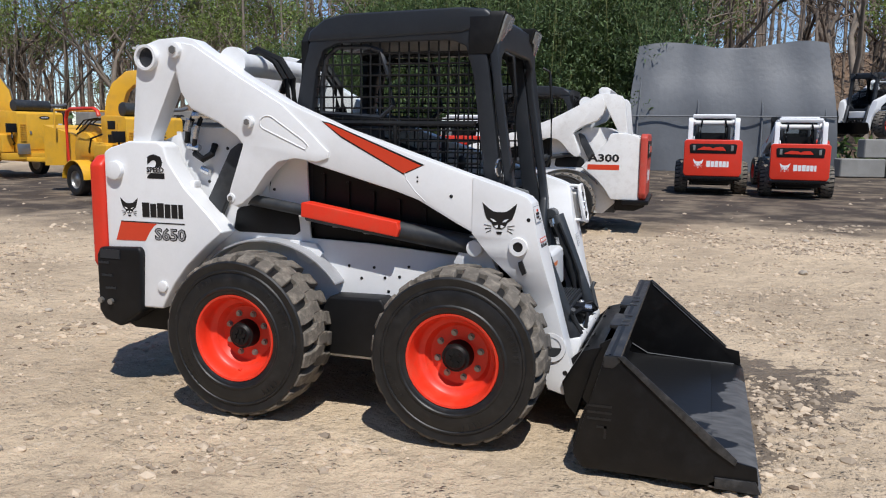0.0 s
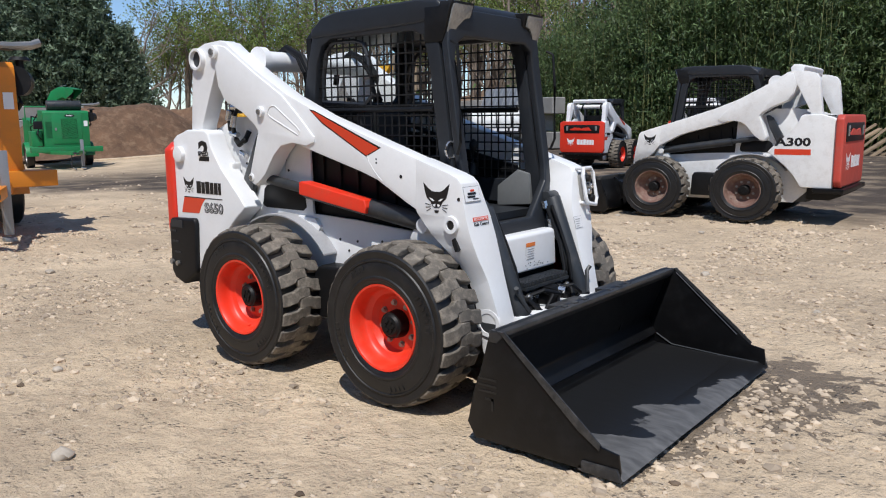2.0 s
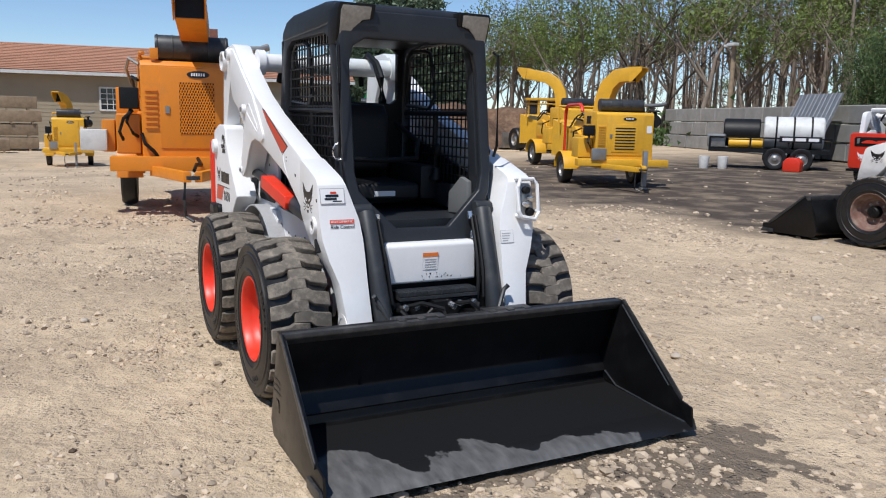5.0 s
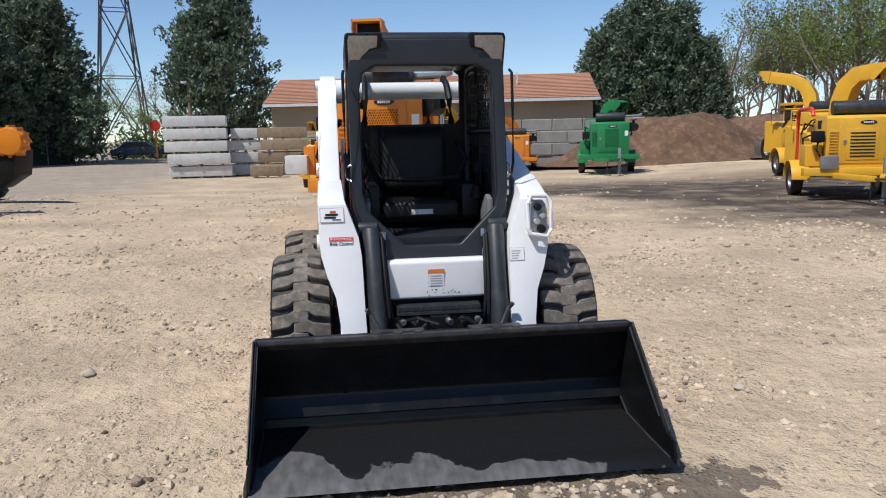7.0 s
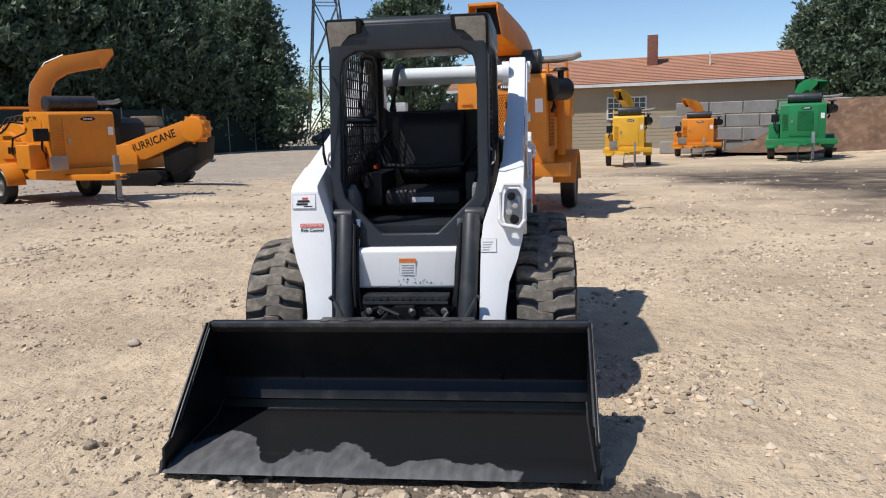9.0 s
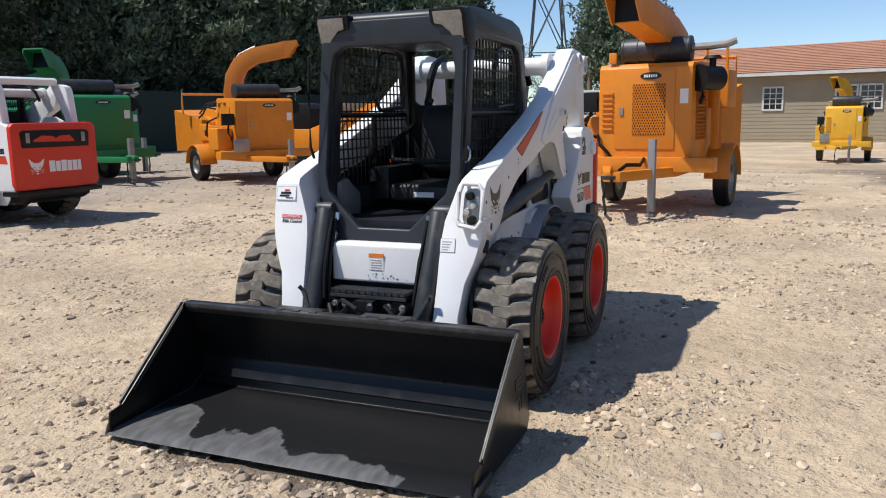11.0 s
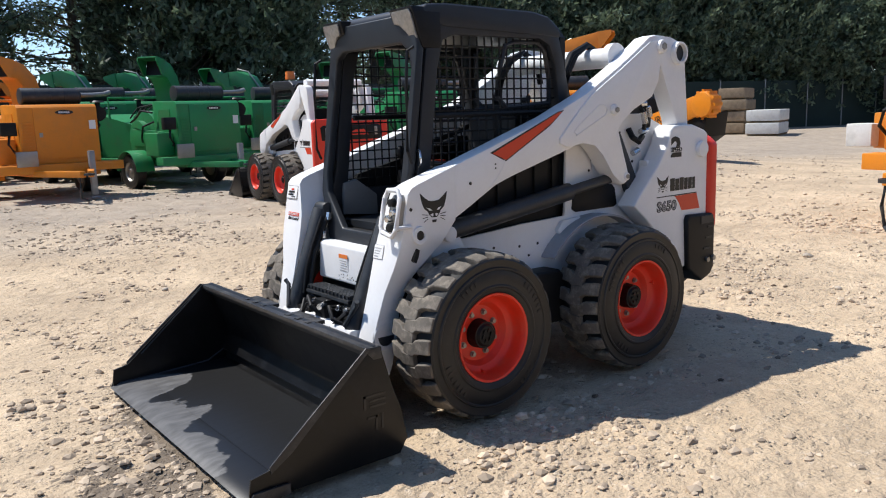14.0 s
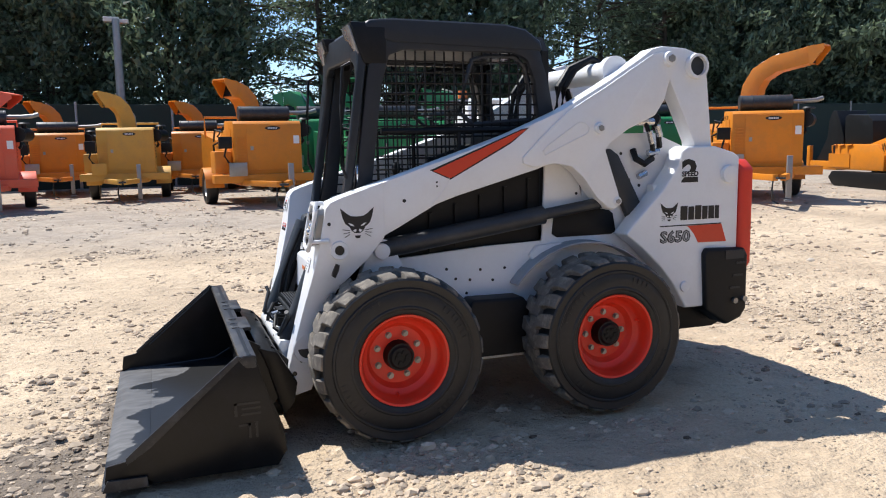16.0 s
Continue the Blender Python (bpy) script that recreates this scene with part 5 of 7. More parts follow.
        outline([(-0.042, -0.054), (0.042, -0.054), (0.042, 0.03), (-0.042, 0.03)], white_ink, root, panel_on(0, 0.715, 0.0026), "sticker")
        outline([(-0.044, 0.016), (0.044, 0.016), (0.044, 0.037), (-0.044, 0.037)], orange_ink, root, panel_on(0, 0.715, 0.0040), "sticker")
        for k in range(5):
            outline([(-0.032, 0.004 - 0.013 * k), (0.032, 0.004 - 0.013 * k), (0.032, 0.0 - 0.013 * k), (-0.032, 0.0 - 0.013 * k)], grey_ink, root, panel_on(0, 0.715, 0.0042), "print_bar")
        bm = bmesh.new()                                       # chipped paint low on the panel
        for k in range(22):
            y = random.gauss(0.03, 0.06)
            z = random.uniform(0.612, 0.645)
            bm = bmesh.new()
            box(bm, (0.862 + (0.79 - z) * 0.053 + 0.002, y, z), (0.001, random.uniform(0.002, 0.008), random.uniform(0.002, 0.007)))
            part("paint_chip", bm, dark_grey, front)
        # electric socket and lamp cluster on the left tower
        bm = bmesh.new()
        ring = [(0.50, 0.93), (0.485, 0.96), (0.49, 1.09), (0.51, 1.128), (0.59, 1.128), (0.612, 1.10), (0.612, 0.955), (0.585, 0.915)]
        tube(bm, [(0.925 + (1.02 - z) * 0.2, y, z) for y, z in ring + ring[:1]], 0.012, 8)
        for y, z in ring[::3]:
            cyl(bm, (0.85, y, z), (0.925 + (1.02 - z) * 0.2, y, z), 0.010, n=8)
        guard = part("lamp_guard", bm, white_paint, root, "white bar guard round the lamp cluster")
        bm = bmesh.new()
        prism(bm, [(0.515, 0.935), (0.505, 0.97), (0.51, 1.08), (0.53, 1.105), (0.575, 1.105), (0.592, 1.08), (0.592, 0.965), (0.575, 0.935)], 0.86, 0.905, "x")
        for v in bm.verts:
            v.co.x += (1.02 - v.co.z) * 0.2
        part("socket_plate", bm, zinc, guard, bev=0.006)
        for y, z, r in ((0.545, 1.07, 0.022), (0.565, 1.025, 0.018), (0.535, 0.995, 0.020), (0.56, 0.955, 0.024)):
            bm = bmesh.new()
            x = 0.905 + (1.02 - z) * 0.2
            cyl(bm, (x, y, z), (x + 0.03, y, z), r, r * 0.85, 14)
            part("socket", bm, chrome if r < 0.021 else black_plastic, guard, bev=0.003)
    return root


hero = loader("white skid steer loader with black bucket and red-orange rims on gravel", None, hero=True)

# ---- the other loaders in the yard ----
def at(x, y, turn, s=1.0, dz=0.0, zs=None):
    return Matrix.Translation((x, y, ground_height(x, y) + dz)) @ pose(0, 0, 0, 0, 0, turn) @ Matrix.Diagonal((s, s, zs or s, 1))


loader("older white loader with faded red rims, parked side-on on dark soil", at(-1.0, 8.08, 181.8, 1.126, 0, 1.05), group="parked loaders", rims="old", number="A300", paint=old_white, tail=faded_red)
red_gate = loader("white loader with red tailgate, parked facing the grey tarpaulin shed", at(1.72, 16.51, 91, 0.94), group="parked loaders", bucket=False)
for x, y, turn, s in ((3.6, 16.1, 88, 0.95), (-7.5, 16.9, 96, 1.0)):
    copy_thing(red_gate, at(x, y, turn, s))
ob = copy_thing(red_gate, at(3.75, 19.4, 97, 1.0))
tagged(ob, "white loader with red tailgate, half hidden behind another loader")
ob = copy_thing(red_gate, at(-5.2, 18.67, 97, 1.0))
tagged(ob, "white loader parked behind a row of others, cab showing")
ob = copy_thing(red_gate, at(7.0, 27.0, 232, 1.15, 1.25))
tagged(ob, "white tracked loader standing on a low bank by the woods")
loader("white loader with clean red tailgate and orange-red rims before green chippers", at(-4.0, -9.24, -94, 1.02, 0, 1.05), group="parked loaders", paint=white_paint)


# ---- wood chippers ----
def road_wheel_meshes():
    bm = bmesh.new()
    lathe(bm, [(0.22, -0.10), (0.30, -0.125), (0.36, -0.12), (0.385, -0.09), (0.39, 0.0), (0.385, 0.09), (0.36, 0.12), (0.30, 0.125), (0.22, 0.10)], 32, closed=True)
    ty = to_mesh("tyre", bm, sidewall)
    bm = bmesh.new()
    lathe(bm, [(0.225, 0.10), (0.21, 0.095), (0.19, 0.05), (0.10, 0.06), (0.06, 0.09), (0.0, 0.09), (0.0, -0.05), (0.22, -0.10)], 24)
    return ty, to_mesh("wheel", bm, zinc)


ROAD_TYRE, ROAD_RIM = road_wheel_meshes()


def put_wheel(root, x, y, s=1.0, z=0.385):
    w = part("wheel", ROAD_RIM, None, root, m=Matrix.Translation((x, y, z * s)) @ pose(0, 0, 0, 0, 0, 0 if y > 0 else 180) @ Matrix.Scale(s, 4))
    part("tyre", ROAD_TYRE, None, w)


def section_path(bm, pts, w, h):
    """A box-section duct along points in the xz plane."""
    rings = []
    for i, p in enumerate(pts):
        a, b = Vector(pts[max(i - 1, 0)]), Vector(pts[min(i + 1, len(pts) - 1)])
        d = (b - a).normalized()
        nrm = Vector((-d.y, d.x))
        k = i / (len(pts) - 1)
        ww, hh = w[0] + (w[1] - w[0]) * k, h[0] + (h[1] - h[0]) * k
        rings.append([bm.verts.new((p[0] + nrm.x * sy * hh / 2, sx * ww / 2, p[1] + nrm.y * sy * hh / 2)) for sx, sy in ((-1, -1), (1, -1), (1, 1), (-1, 1))])
    for a, b in zip(rings, rings[1:]):
        for k in range(4):
            bm.faces.new((a[k], a[(k + 1) % 4], b[(k + 1) % 4], b[k]))
    bm.faces.new(rings[0][::-1])
    bm.faces.new(rings[-1])


CHUTE_TALL = [(0, 1.7), (0, 2.15), (0.06, 2.50), (0.22, 2.78), (0.55, 2.98), (1.25, 3.12)]
CHUTE_SHORT = [(0, 1.6), (0, 2.0), (0.04, 2.25), (0.16, 2.46), (0.42, 2.56), (0.62, 2.54)]
CHUTE_UP = [(0.42, 1.7), (0.44, 2.0), (0.54, 2.20), (0.92, 2.33), (1.65, 2.44), (2.42, 2.53)]
CHUTE_MID = [(0, 1.6), (0, 1.95), (0.02, 2.2), (0.10, 2.45), (0.28, 2.64), (0.48, 2.70)]


CHUTE_HOOD = [(0, 1.6), (0, 1.95), (0.04, 2.3), (0.16, 2.66), (0.40, 2.90), (0.72, 2.94)]


def red_rail(root):
    """A bent red guard tube round the drum, a slotted side panel and a pair of dark gauges."""
    for y in (-0.70, 0.70):
        bm = bmesh.new()
        tube(bm, [(-1.5, y, 0.72), (-1.5, y, 1.90), (-1.42, y, 2.06), (-1.25, y, 2.12), (-0.2, y, 2.12), (-0.05, y, 2.05), (0.0, y, 1.94)], 0.045, 10)
        part("guard_rail", bm, red_paint, root, "red tube guard rail")
    bm = bmesh.new()
    span(bm, (1.068, -0.28, 0.92), (1.082, 0.36, 1.62))
    panel = part("vent_panel", bm, yellow_paint, root, bev=0.006)
    for k in range(8):
        bm = bmesh.new()
        span(bm, (1.080, -0.20, 0.98 + 0.075 * k), (1.088, 0.28, 1.012 + 0.075 * k))
        part("vent_slot", bm, black_ink, panel)
    for z in (1.30, 1.62):
        bm = bmesh.new()
        span(bm, (0.30, -0.674, z), (0.62, -0.66, z + 0.20))
        part("gauge_panel", bm, black_plastic, root, bev=0.02)


def chipper(label, m, paint, group="wood chippers", chute=CHUTE_SHORT, yaw=150, grille=True, muffler=True, words="", plate=True, cy=0.0):
    root = thing("wood_chipper", label, "wood chipper", group, m=m)
    # frame, tongue and jack
    bm = bmesh.new()
    for s in (-1, 1):
        span(bm, (-2.0, s * 0.45, 0.50), (1.15, s * 0.57, 0.64))
        prism(bm, [(1.1, s * 0.57), (1.1, s * 0.43), (2.35, s * 0.02), (2.35, s * 0.12)], 0.50, 0.62, "z")
    span(bm, (-0.1, -0.5, 0.50), (0.1, 0.5, 0.60))
    frame_part = part("frame", bm, paint, root, bev=0.01)
    bm = bmesh.new()
    span(bm, (0.90, -1.10, 0.56), (1.20, 1.10, 0.74))
    part("front_platform", bm, paint, frame_part, bev=0.015)
    bm = bmesh.new()
    span(bm, (1.58, 0.30, 0.10), (1.68, 0.40, 0.98))
    span(bm, (1.56, 0.28, 0.03), (1.70, 0.42, 0.07))
    part("jack", bm, galv, frame_part, "grey tongue jack", bev=0.008)
    bm = bmesh.new()
    tube(bm, [(2.30, -0.10, 0.54), (2.33, -0.12, 0.30), (2.28, -0.10, 0.10), (2.36, 0.0, 0.05)], 0.022)
    lathe(bm, [(0.05, -0.02), (0.09, -0.02), (0.09, 0.02), (0.05, 0.02)], 14, Matrix.Translation((2.46, 0, 0.56)) @ pose(0, 0, 0, 90), closed=True)
    part("hitch_chain", bm, dark_grey, frame_part)
    for s in (-1, 1):
        put_wheel(root, -0.55, s * 0.93)
        bm = bmesh.new()
        pts = [(-0.55 + 0.50 * math.cos(radians(180 - 15 * k)), 0.40 + 0.47 * math.sin(radians(180 - 15 * k))) for k in range(13)]
        prism(bm, pts + [(-0.55 + (x + 0.55) * 0.95, 0.40 + (z - 0.40) * 0.95) for x, z in pts[::-1]], s * 0.70, s * 1.09)
        part("mudguard", bm, paint, root, bev=0.006)
    # engine box
    bm = bmesh.new()
    prism(bm, [(0.0, 0.70), (0.0, 1.92), (0.06, 1.95), (0.98, 1.92), (1.05, 1.86), (1.05, 0.74), (1.0, 0.70)], -0.66, 0.74)
    engine = part("engine_box", bm, paint, root, bev=0.025, seg=2)
    bm = bmesh.new()
    span(bm, (1.05, -0.40, 0.84), (1.068, 0.50, 1.84))
    door = part("door_panel", bm, paint, engine, bev=0.008)
    if grille:
        bm = bmesh.new()
        span(bm, (1.060, -0.13, 1.02), (1.072, 0.36, 1.66))
        part("grille_backing", bm, black_plastic, engine)
        bm = bmesh.new()
        for k in range(-9, 19):
            o = -0.13 + k * 0.038
            for sgn in (1, -1):
                p = []
                for j in range(2):
                    z = 1.02 if j == 0 else 1.66
                    y = (o + 0.64 * j * 0.55) if sgn > 0 else (o + 0.64 * (1 - j) * 0.55)
                    p.append([y, z])
                (y0, z0), (y1, z1) = p
                def clip_to(y0, z0, y1, z1, lim):
                    if y0 == y1:
                        return y0, z0
                    k2 = (lim - y0) / (y1 - y0)
                    return lim, z0 + (z1 - z0) * k2
                if max(y0, y1) <= -0.13 or min(y0, y1) >= 0.36:
                    continue
                if y0 < -0.13: y0, z0 = clip_to(y0, z0, y1, z1, -0.13)
                if y1 < -0.13: y1, z1 = clip_to(y1, z1, y0, z0, -0.13)
                if y0 > 0.36: y0, z0 = clip_to(y0, z0, y1, z1, 0.36)
                if y1 > 0.36: y1, z1 = clip_to(y1, z1, y0, z0, 0.36)
                cyl(bm, (1.074, y0, z0), (1.074, y1, z1), 0.0075, n=4)
        tagged(part("grille", bm, paint, engine, "diamond mesh engine grille"), kind="stuff")
    bm = bmesh.new()
    for k in range(8):
        box(bm, (1.062, -0.52, 1.10 + 0.065 * k), (0.03, 0.17, 0.025))
    part("louvre", bm, paint, engine)
    bm = bmesh.new()
    lathe(bm, [(0.0, 0.0), (1.0, 0.0), (1.0, 0.010), (0.0, 0.010)], 20, Matrix.Translation((1.068, 0.14, 1.76)) @ pose(0, 0, 0, 0, 0, -90) @ Matrix.Diagonal((0.16, 1, 0.045, 1)))
    part("maker_plate", bm, black_ink, engine)
    for k in range(6):
        outline([(-0.10 + 0.034 * k, -0.018), (-0.078 + 0.034 * k, -0.018), (-0.078 + 0.034 * k, 0.018), (-0.10 + 0.034 * k, 0.018)], white_ink, engine, Matrix.Translation((1.0785, 0.14, 1.76)) @ pose(0, 0, 0, 90, 0, 90), "print_bar")
    bm = bmesh.new()
    box(bm, (1.075, -0.30, 1.32), (0.02, 0.06, 0.09))
    part("latch", bm, zinc, engine)
    if plate:
        bm = bmesh.new()
        box(bm, (1.056, 0.63, 1.50), (0.006, 0.12, 0.18))
        part("label_sheet", bm, white_ink, engine)
    for c, w in (((0.5, -0.664, 1.45), (0.5, 0.012, 0.6)), ((0.5, 0.744, 1.42), (0.55, 0.012, 0.65))):
        bm = bmesh.new()
        box(bm, c, w)
        part("side_door", bm, paint, engine)
    bm = bmesh.new()
    for k in range(7):
        box(bm, (0.5, 0.75, 1.15 + 0.08 * k), (0.45, 0.012, 0.03))
    part("side_louvre", bm, black_plastic, engine)
    # muffler, exhaust and air cleaner
    if muffler:
        bm = bmesh.new()
        cyl(bm, (0.55, -0.45, 2.10), (0.55, 0.60, 2.10), 0.165, n=24)
        for y in (-0.42, -0.2, 0.05, 0.3, 0.57):
            cyl(bm, (0.55, y - 0.012, 2.10), (0.55, y + 0.012, 2.10), 0.172, n=24)
        muf = part("muffler", bm, dark_grey, root, "dark perforated muffler", bev=0.006)
        bm = bmesh.new()
        tube(bm, [(0.55, 0.60, 2.12), (0.55, 0.85, 2.12), (0.53, 1.10, 2.14), (0.50, 1.22, 2.18)], 0.05, 10)
        part("exhaust_pipe", bm, zinc, muf)
    bm = bmesh.new()
    cyl(bm, (0.88, 0.80, 1.72), (0.45, 0.98, 1.72), 0.15, n=20)
    cyl(bm, (0.92, 0.785, 1.72), (0.86, 0.81, 1.72), 0.165, n=20)
    cyl(bm, (0.62, 0.92, 1.86), (0.62, 0.92, 1.96), 0.05, n=12)
    cyl(bm, (0.62, 0.92, 1.96), (0.62, 0.92, 2.00), 0.14, 0.10, 16)
    tube(bm, [(0.80, 0.82, 1.60), (0.82, 0.84, 1.48), (0.78, 0.80, 1.42)], 0.035)
    part("air_cleaner", bm, black_plastic, root)
    # controls, tanks and hoses on the feed side
    bm = bmesh.new()
    span(bm, (0.30, -1.02, 0.76), (0.86, -0.68, 1.26))
    part("tank", bm, paint, root, bev=0.03, seg=3)
    bm = bmesh.new()
    box(bm, (1.00, -0.82, 1.45), (0.12, 0.26, 0.26))
    part("control_box", bm, black_plastic, root, bev=0.015)
    bm = bmesh.new()
    tube(bm, [(0.98, -0.80, 1.34), (1.08, -0.86, 1.16), (1.06, -0.78, 1.02), (0.9, -0.72, 0.98)], 0.022)
    part("hose", bm, black_plastic, root)
    for pts in ([(0.2, -0.75, 1.50), (0.0, -0.90, 1.40), (-0.2, -0.85, 1.15), (-0.4, -0.75, 1.05)], [(0.1, -0.72, 1.70), (-0.2, -0.82, 1.75), (-0.5, -0.80, 1.60), (-0.9, -0.75, 1.50)]):
        bm = bmesh.new()
        tube(bm, pts, 0.022)
        part("hose", bm, black_plastic, root)
    if not grille:
        bm = bmesh.new()
        box(bm, (1.215, -0.62, 0.86), (0.05, 0.36, 0.30))
        part("tool_box", bm, zinc if plate else paint, root, bev=0.012)
    # drum housing
    bm = bmesh.new()
    arc = [(-0.72 + 0.72 * math.cos(radians(18 * k)), 1.10 + 0.66 * math.sin(radians(18 * k))) for k in range(11)]
    prism(bm, [(0.0, 0.62)] + arc + [(-1.44, 0.62)], -0.56, 0.56)
    drum = part("drum_housing", bm, paint, root, bev=0.02)
    bm = bmesh.new()
    cyl(bm, (-0.72, -0.58, 1.12), (-0.72, -0.70, 1.12), 0.42, n=28)
    prism(bm, [(-0.9, 0.95), (-0.9, 1.35), (0.45, 1.28), (0.45, 0.98)], -0.74, -0.60)
    part("belt_guard", bm, paint, drum, bev=0.015)
    for k in range(4):
        bm = bmesh.new()
        tube(bm, [(-1.2, -0.62 + 0.08 * k, 1.60), (-1.05, -0.5 + 0.1 * k, 1.84), (-0.8, -0.3 + 0.1 * k, 1.90), (-0.4, -0.2 + 0.06 * k, 1.80)], 0.018, 6)
        part("hose", bm, black_plastic, drum)
    # infeed hopper with its folded tray
    bm = bmesh.new()
    rings = []
    for x, w, z0, z1 in ((-1.40, 0.50, 0.70, 1.45), (-2.45, 0.80, 0.66, 1.72)):
        rings.append([bm.verts.new((x, y, z)) for y, z in ((-w, z0), (w, z0), (w, z1), (-w, z1))])
    inner = []
    for x, w, z0, z1 in ((-1.45, 0.45, 0.75, 1.40), (-2.45, 0.76, 0.70, 1.68)):
        inner.append([bm.verts.new((x, y, z)) for y, z in ((-w, z0), (w, z0), (w, z1), (-w, z1))])
    for k in range(4):
        j = (k + 1) % 4
        bm.faces.new((rings[0][k], rings[0][j], rings[1][j], rings[1][k]))
        bm.faces.new((inner[1][k], inner[1][j], inner[0][j], inner[0][k]))
        bm.faces.new((rings[1][k], rings[1][j], inner[1][j], inner[1][k]))
    bm.faces.new(inner[0])
    part("infeed_hopper", bm, paint, root)
    bm = bmesh.new()
    prism(bm, [(-2.45, 0.66), (-2.62, 1.40), (-2.58, 1.42), (-2.41, 0.68)], -0.75, 0.75)
    tube(bm, [(-1.9, -0.78, 1.60), (-1.9, -0.78, 2.10), (-1.88, 0.78, 2.10), (-1.88, 0.78, 1.60)], 0.03)
    part("feed_tray", bm, paint, root)
    # discharge chute
    bm = bmesh.new()
    cyl(bm, (0, 0, 1.60), (0, 0, 1.86), 0.31, n=24)
    section_path(bm, chute, (0.40, 0.40), (0.40, 0.36))
    tip, prev = Vector(chute[-1]), Vector(chute[-2])
    d = (tip - prev).normalized()
    nrm = Vector((-d.y, d.x))
    ch = part("discharge_chute", bm, paint, root, m=Matrix.Translation((-0.55, cy, 0)) @ pose(0, 0, 0, 0, 0, yaw), bev=0.012)
    bm = bmesh.new()                                            # hood with open underside and sides past the end
    a, b = tip + nrm * 0.19, tip + d * 0.34 + nrm * 0.15
    prism(bm, [tuple(a), tuple(b), tuple(b - nrm * 0.03), tuple(a - nrm * 0.02)], -0.215, 0.215)
    for s in (-1, 1):
        prism(bm, [tuple(a), tuple(b), tuple(b - nrm * 0.10), tuple(tip - nrm * 0.20 + d * 0.06), tuple(tip - nrm * 0.20)], s * 0.20, s * 0.218)
    part("deflector", bm, paint, ch)
    # black sheet over the closed duct end, standing for the shade inside
    bm = bmesh.new()
    c = tip + d * 0.004
    prism(bm, [tuple(c + nrm * 0.165), tuple(c - nrm * 0.165), tuple(c - nrm * 0.165 + d * 0.006), tuple(c + nrm * 0.165 + d * 0.006)], -0.185, 0.185)
    part("chute_mouth", bm, black_plastic, ch)
    bm = bmesh.new()
    tube(bm, [(chute[1][0] - 0.22, 0.10, chute[1][1]), (chute[2][0] - 0.22, 0.10, chute[2][1] + 0.06), (chute[3][0] - 0.05, 0.10, chute[3][1] + 0.26), (chute[4][0], 0.10, chute[4][1] + 0.24)], 0.022, 6)
    part("turning_rod", bm, zinc, ch)
    if words:
        for s in (-1, 1):
            turn = pose(0, 0, 0, 90, 0, 0) if s < 0 else pose(0, 0, 0, 90, 0, 180)
            lettering(words, 0.17, black_ink, root, Matrix.Translation((0.35, s * (0.668 if s < 0 else 0.752), 1.78)) @ turn, "number")
            bars_for_words(black_ink, root, Matrix.Translation((-0.25, s * 0.745, 1.14)) @ turn, [0.12, 0.11, 0.12, 0.12, 0.05, 0.1], 0.14, 0.02)
    return root


big = chipper("large orange drum chipper with mesh grille and dark muffler on gravel", at(-8.2, 0.25, -8, 0.96, 0, 1.12), orange_paint, chute=CHUTE_UP, yaw=-4, cy=0.2)
for name, lo, hi, mat_ in (("fuel_tank", (0.20, -1.22, 0.78), (0.78, -1.04, 1.18), orange_paint), ("step_box", (0.62, -1.50, 0.80), (0.95, -1.14, 1.06), wrap),
                           ("lift_eye", (0.98, -0.52, 1.93), (1.04, -0.40, 2.07), orange_paint), ("hydraulic_tank", (-0.35, -1.05, 1.18), (0.12, -0.72, 1.60), orange_paint),
                           ("side_rib", (-0.10, 0.78, 0.80), (-0.04, 0.90, 1.70), orange_paint), ("side_rib", (-0.34, 0.78, 0.80), (-0.28, 0.90, 1.70), orange_paint), ("side_box", (-0.95, 0.62, 1.35), (-0.25, 0.98, 1.86), orange_paint)):
    bm = bmesh.new()
    span(bm, lo, hi)
    part(name, bm, mat_, big, bev=0.02)
for pts, mat_ in (([(1.08, -0.66, 1.02), (1.12, -0.62, 0.90), (1.10, -0.50, 0.80), (1.06, -0.44, 0.72)], black_plastic), ([(1.0, -0.78, 1.30), (1.10, -0.90, 1.20), (1.08, -0.96, 1.04), (0.96, -0.92, 0.94)], black_plastic),
                  ([(0.2, -0.70, 1.90), (0.1, -0.84, 1.98), (-0.2, -0.90, 1.85), (-0.5, -0.84, 1.66)], zinc), ([(0.66, -0.62, 2.02), (0.40, -0.68, 2.04), (0.28, -0.66, 1.94)], orange_paint),
                  ([(-0.62, 0.56, 1.80), (-0.62, 0.56, 2.16), (-0.62, 0.74, 2.22), (-0.62, 0.88, 2.16), (-0.62, 0.88, 1.84)], orange_paint), ([(1.2, 0.1, 0.72), (1.5, 0.14, 0.66), (1.9, 0.06, 0.68), (2.1, 0.02, 0.62)], black_plastic)):
    bm = bmesh.new()
    tube(bm, pts, 0.024)
    part("hose" if mat_ is black_plastic else "bent_pipe", bm, mat_, big)
bm = bmesh.new()
for k in range(14):
    for sgn in (-1, 1):
        cyl(bm, (0.20 + 0.045 * k, 0.755, 0.95), (0.20 + 0.045 * k + sgn * 0.0, 0.755, 1.72), 0.006, n=4)
for k in range(17):
    cyl(bm, (0.20, 0.758, 0.95 + 0.048 * k), (0.80, 0.758, 0.95 + 0.048 * k), 0.006, n=4)
part("side_mesh_guard", bm, orange_paint, big)
side_on = chipper("orange chipper with tall chute parked side-on on gravel", at(-9.9, -8.8, 60, 0.93, 0, 0.90), orange_paint, chute=CHUTE_TALL, yaw=58, words="BC-39", grille=False)
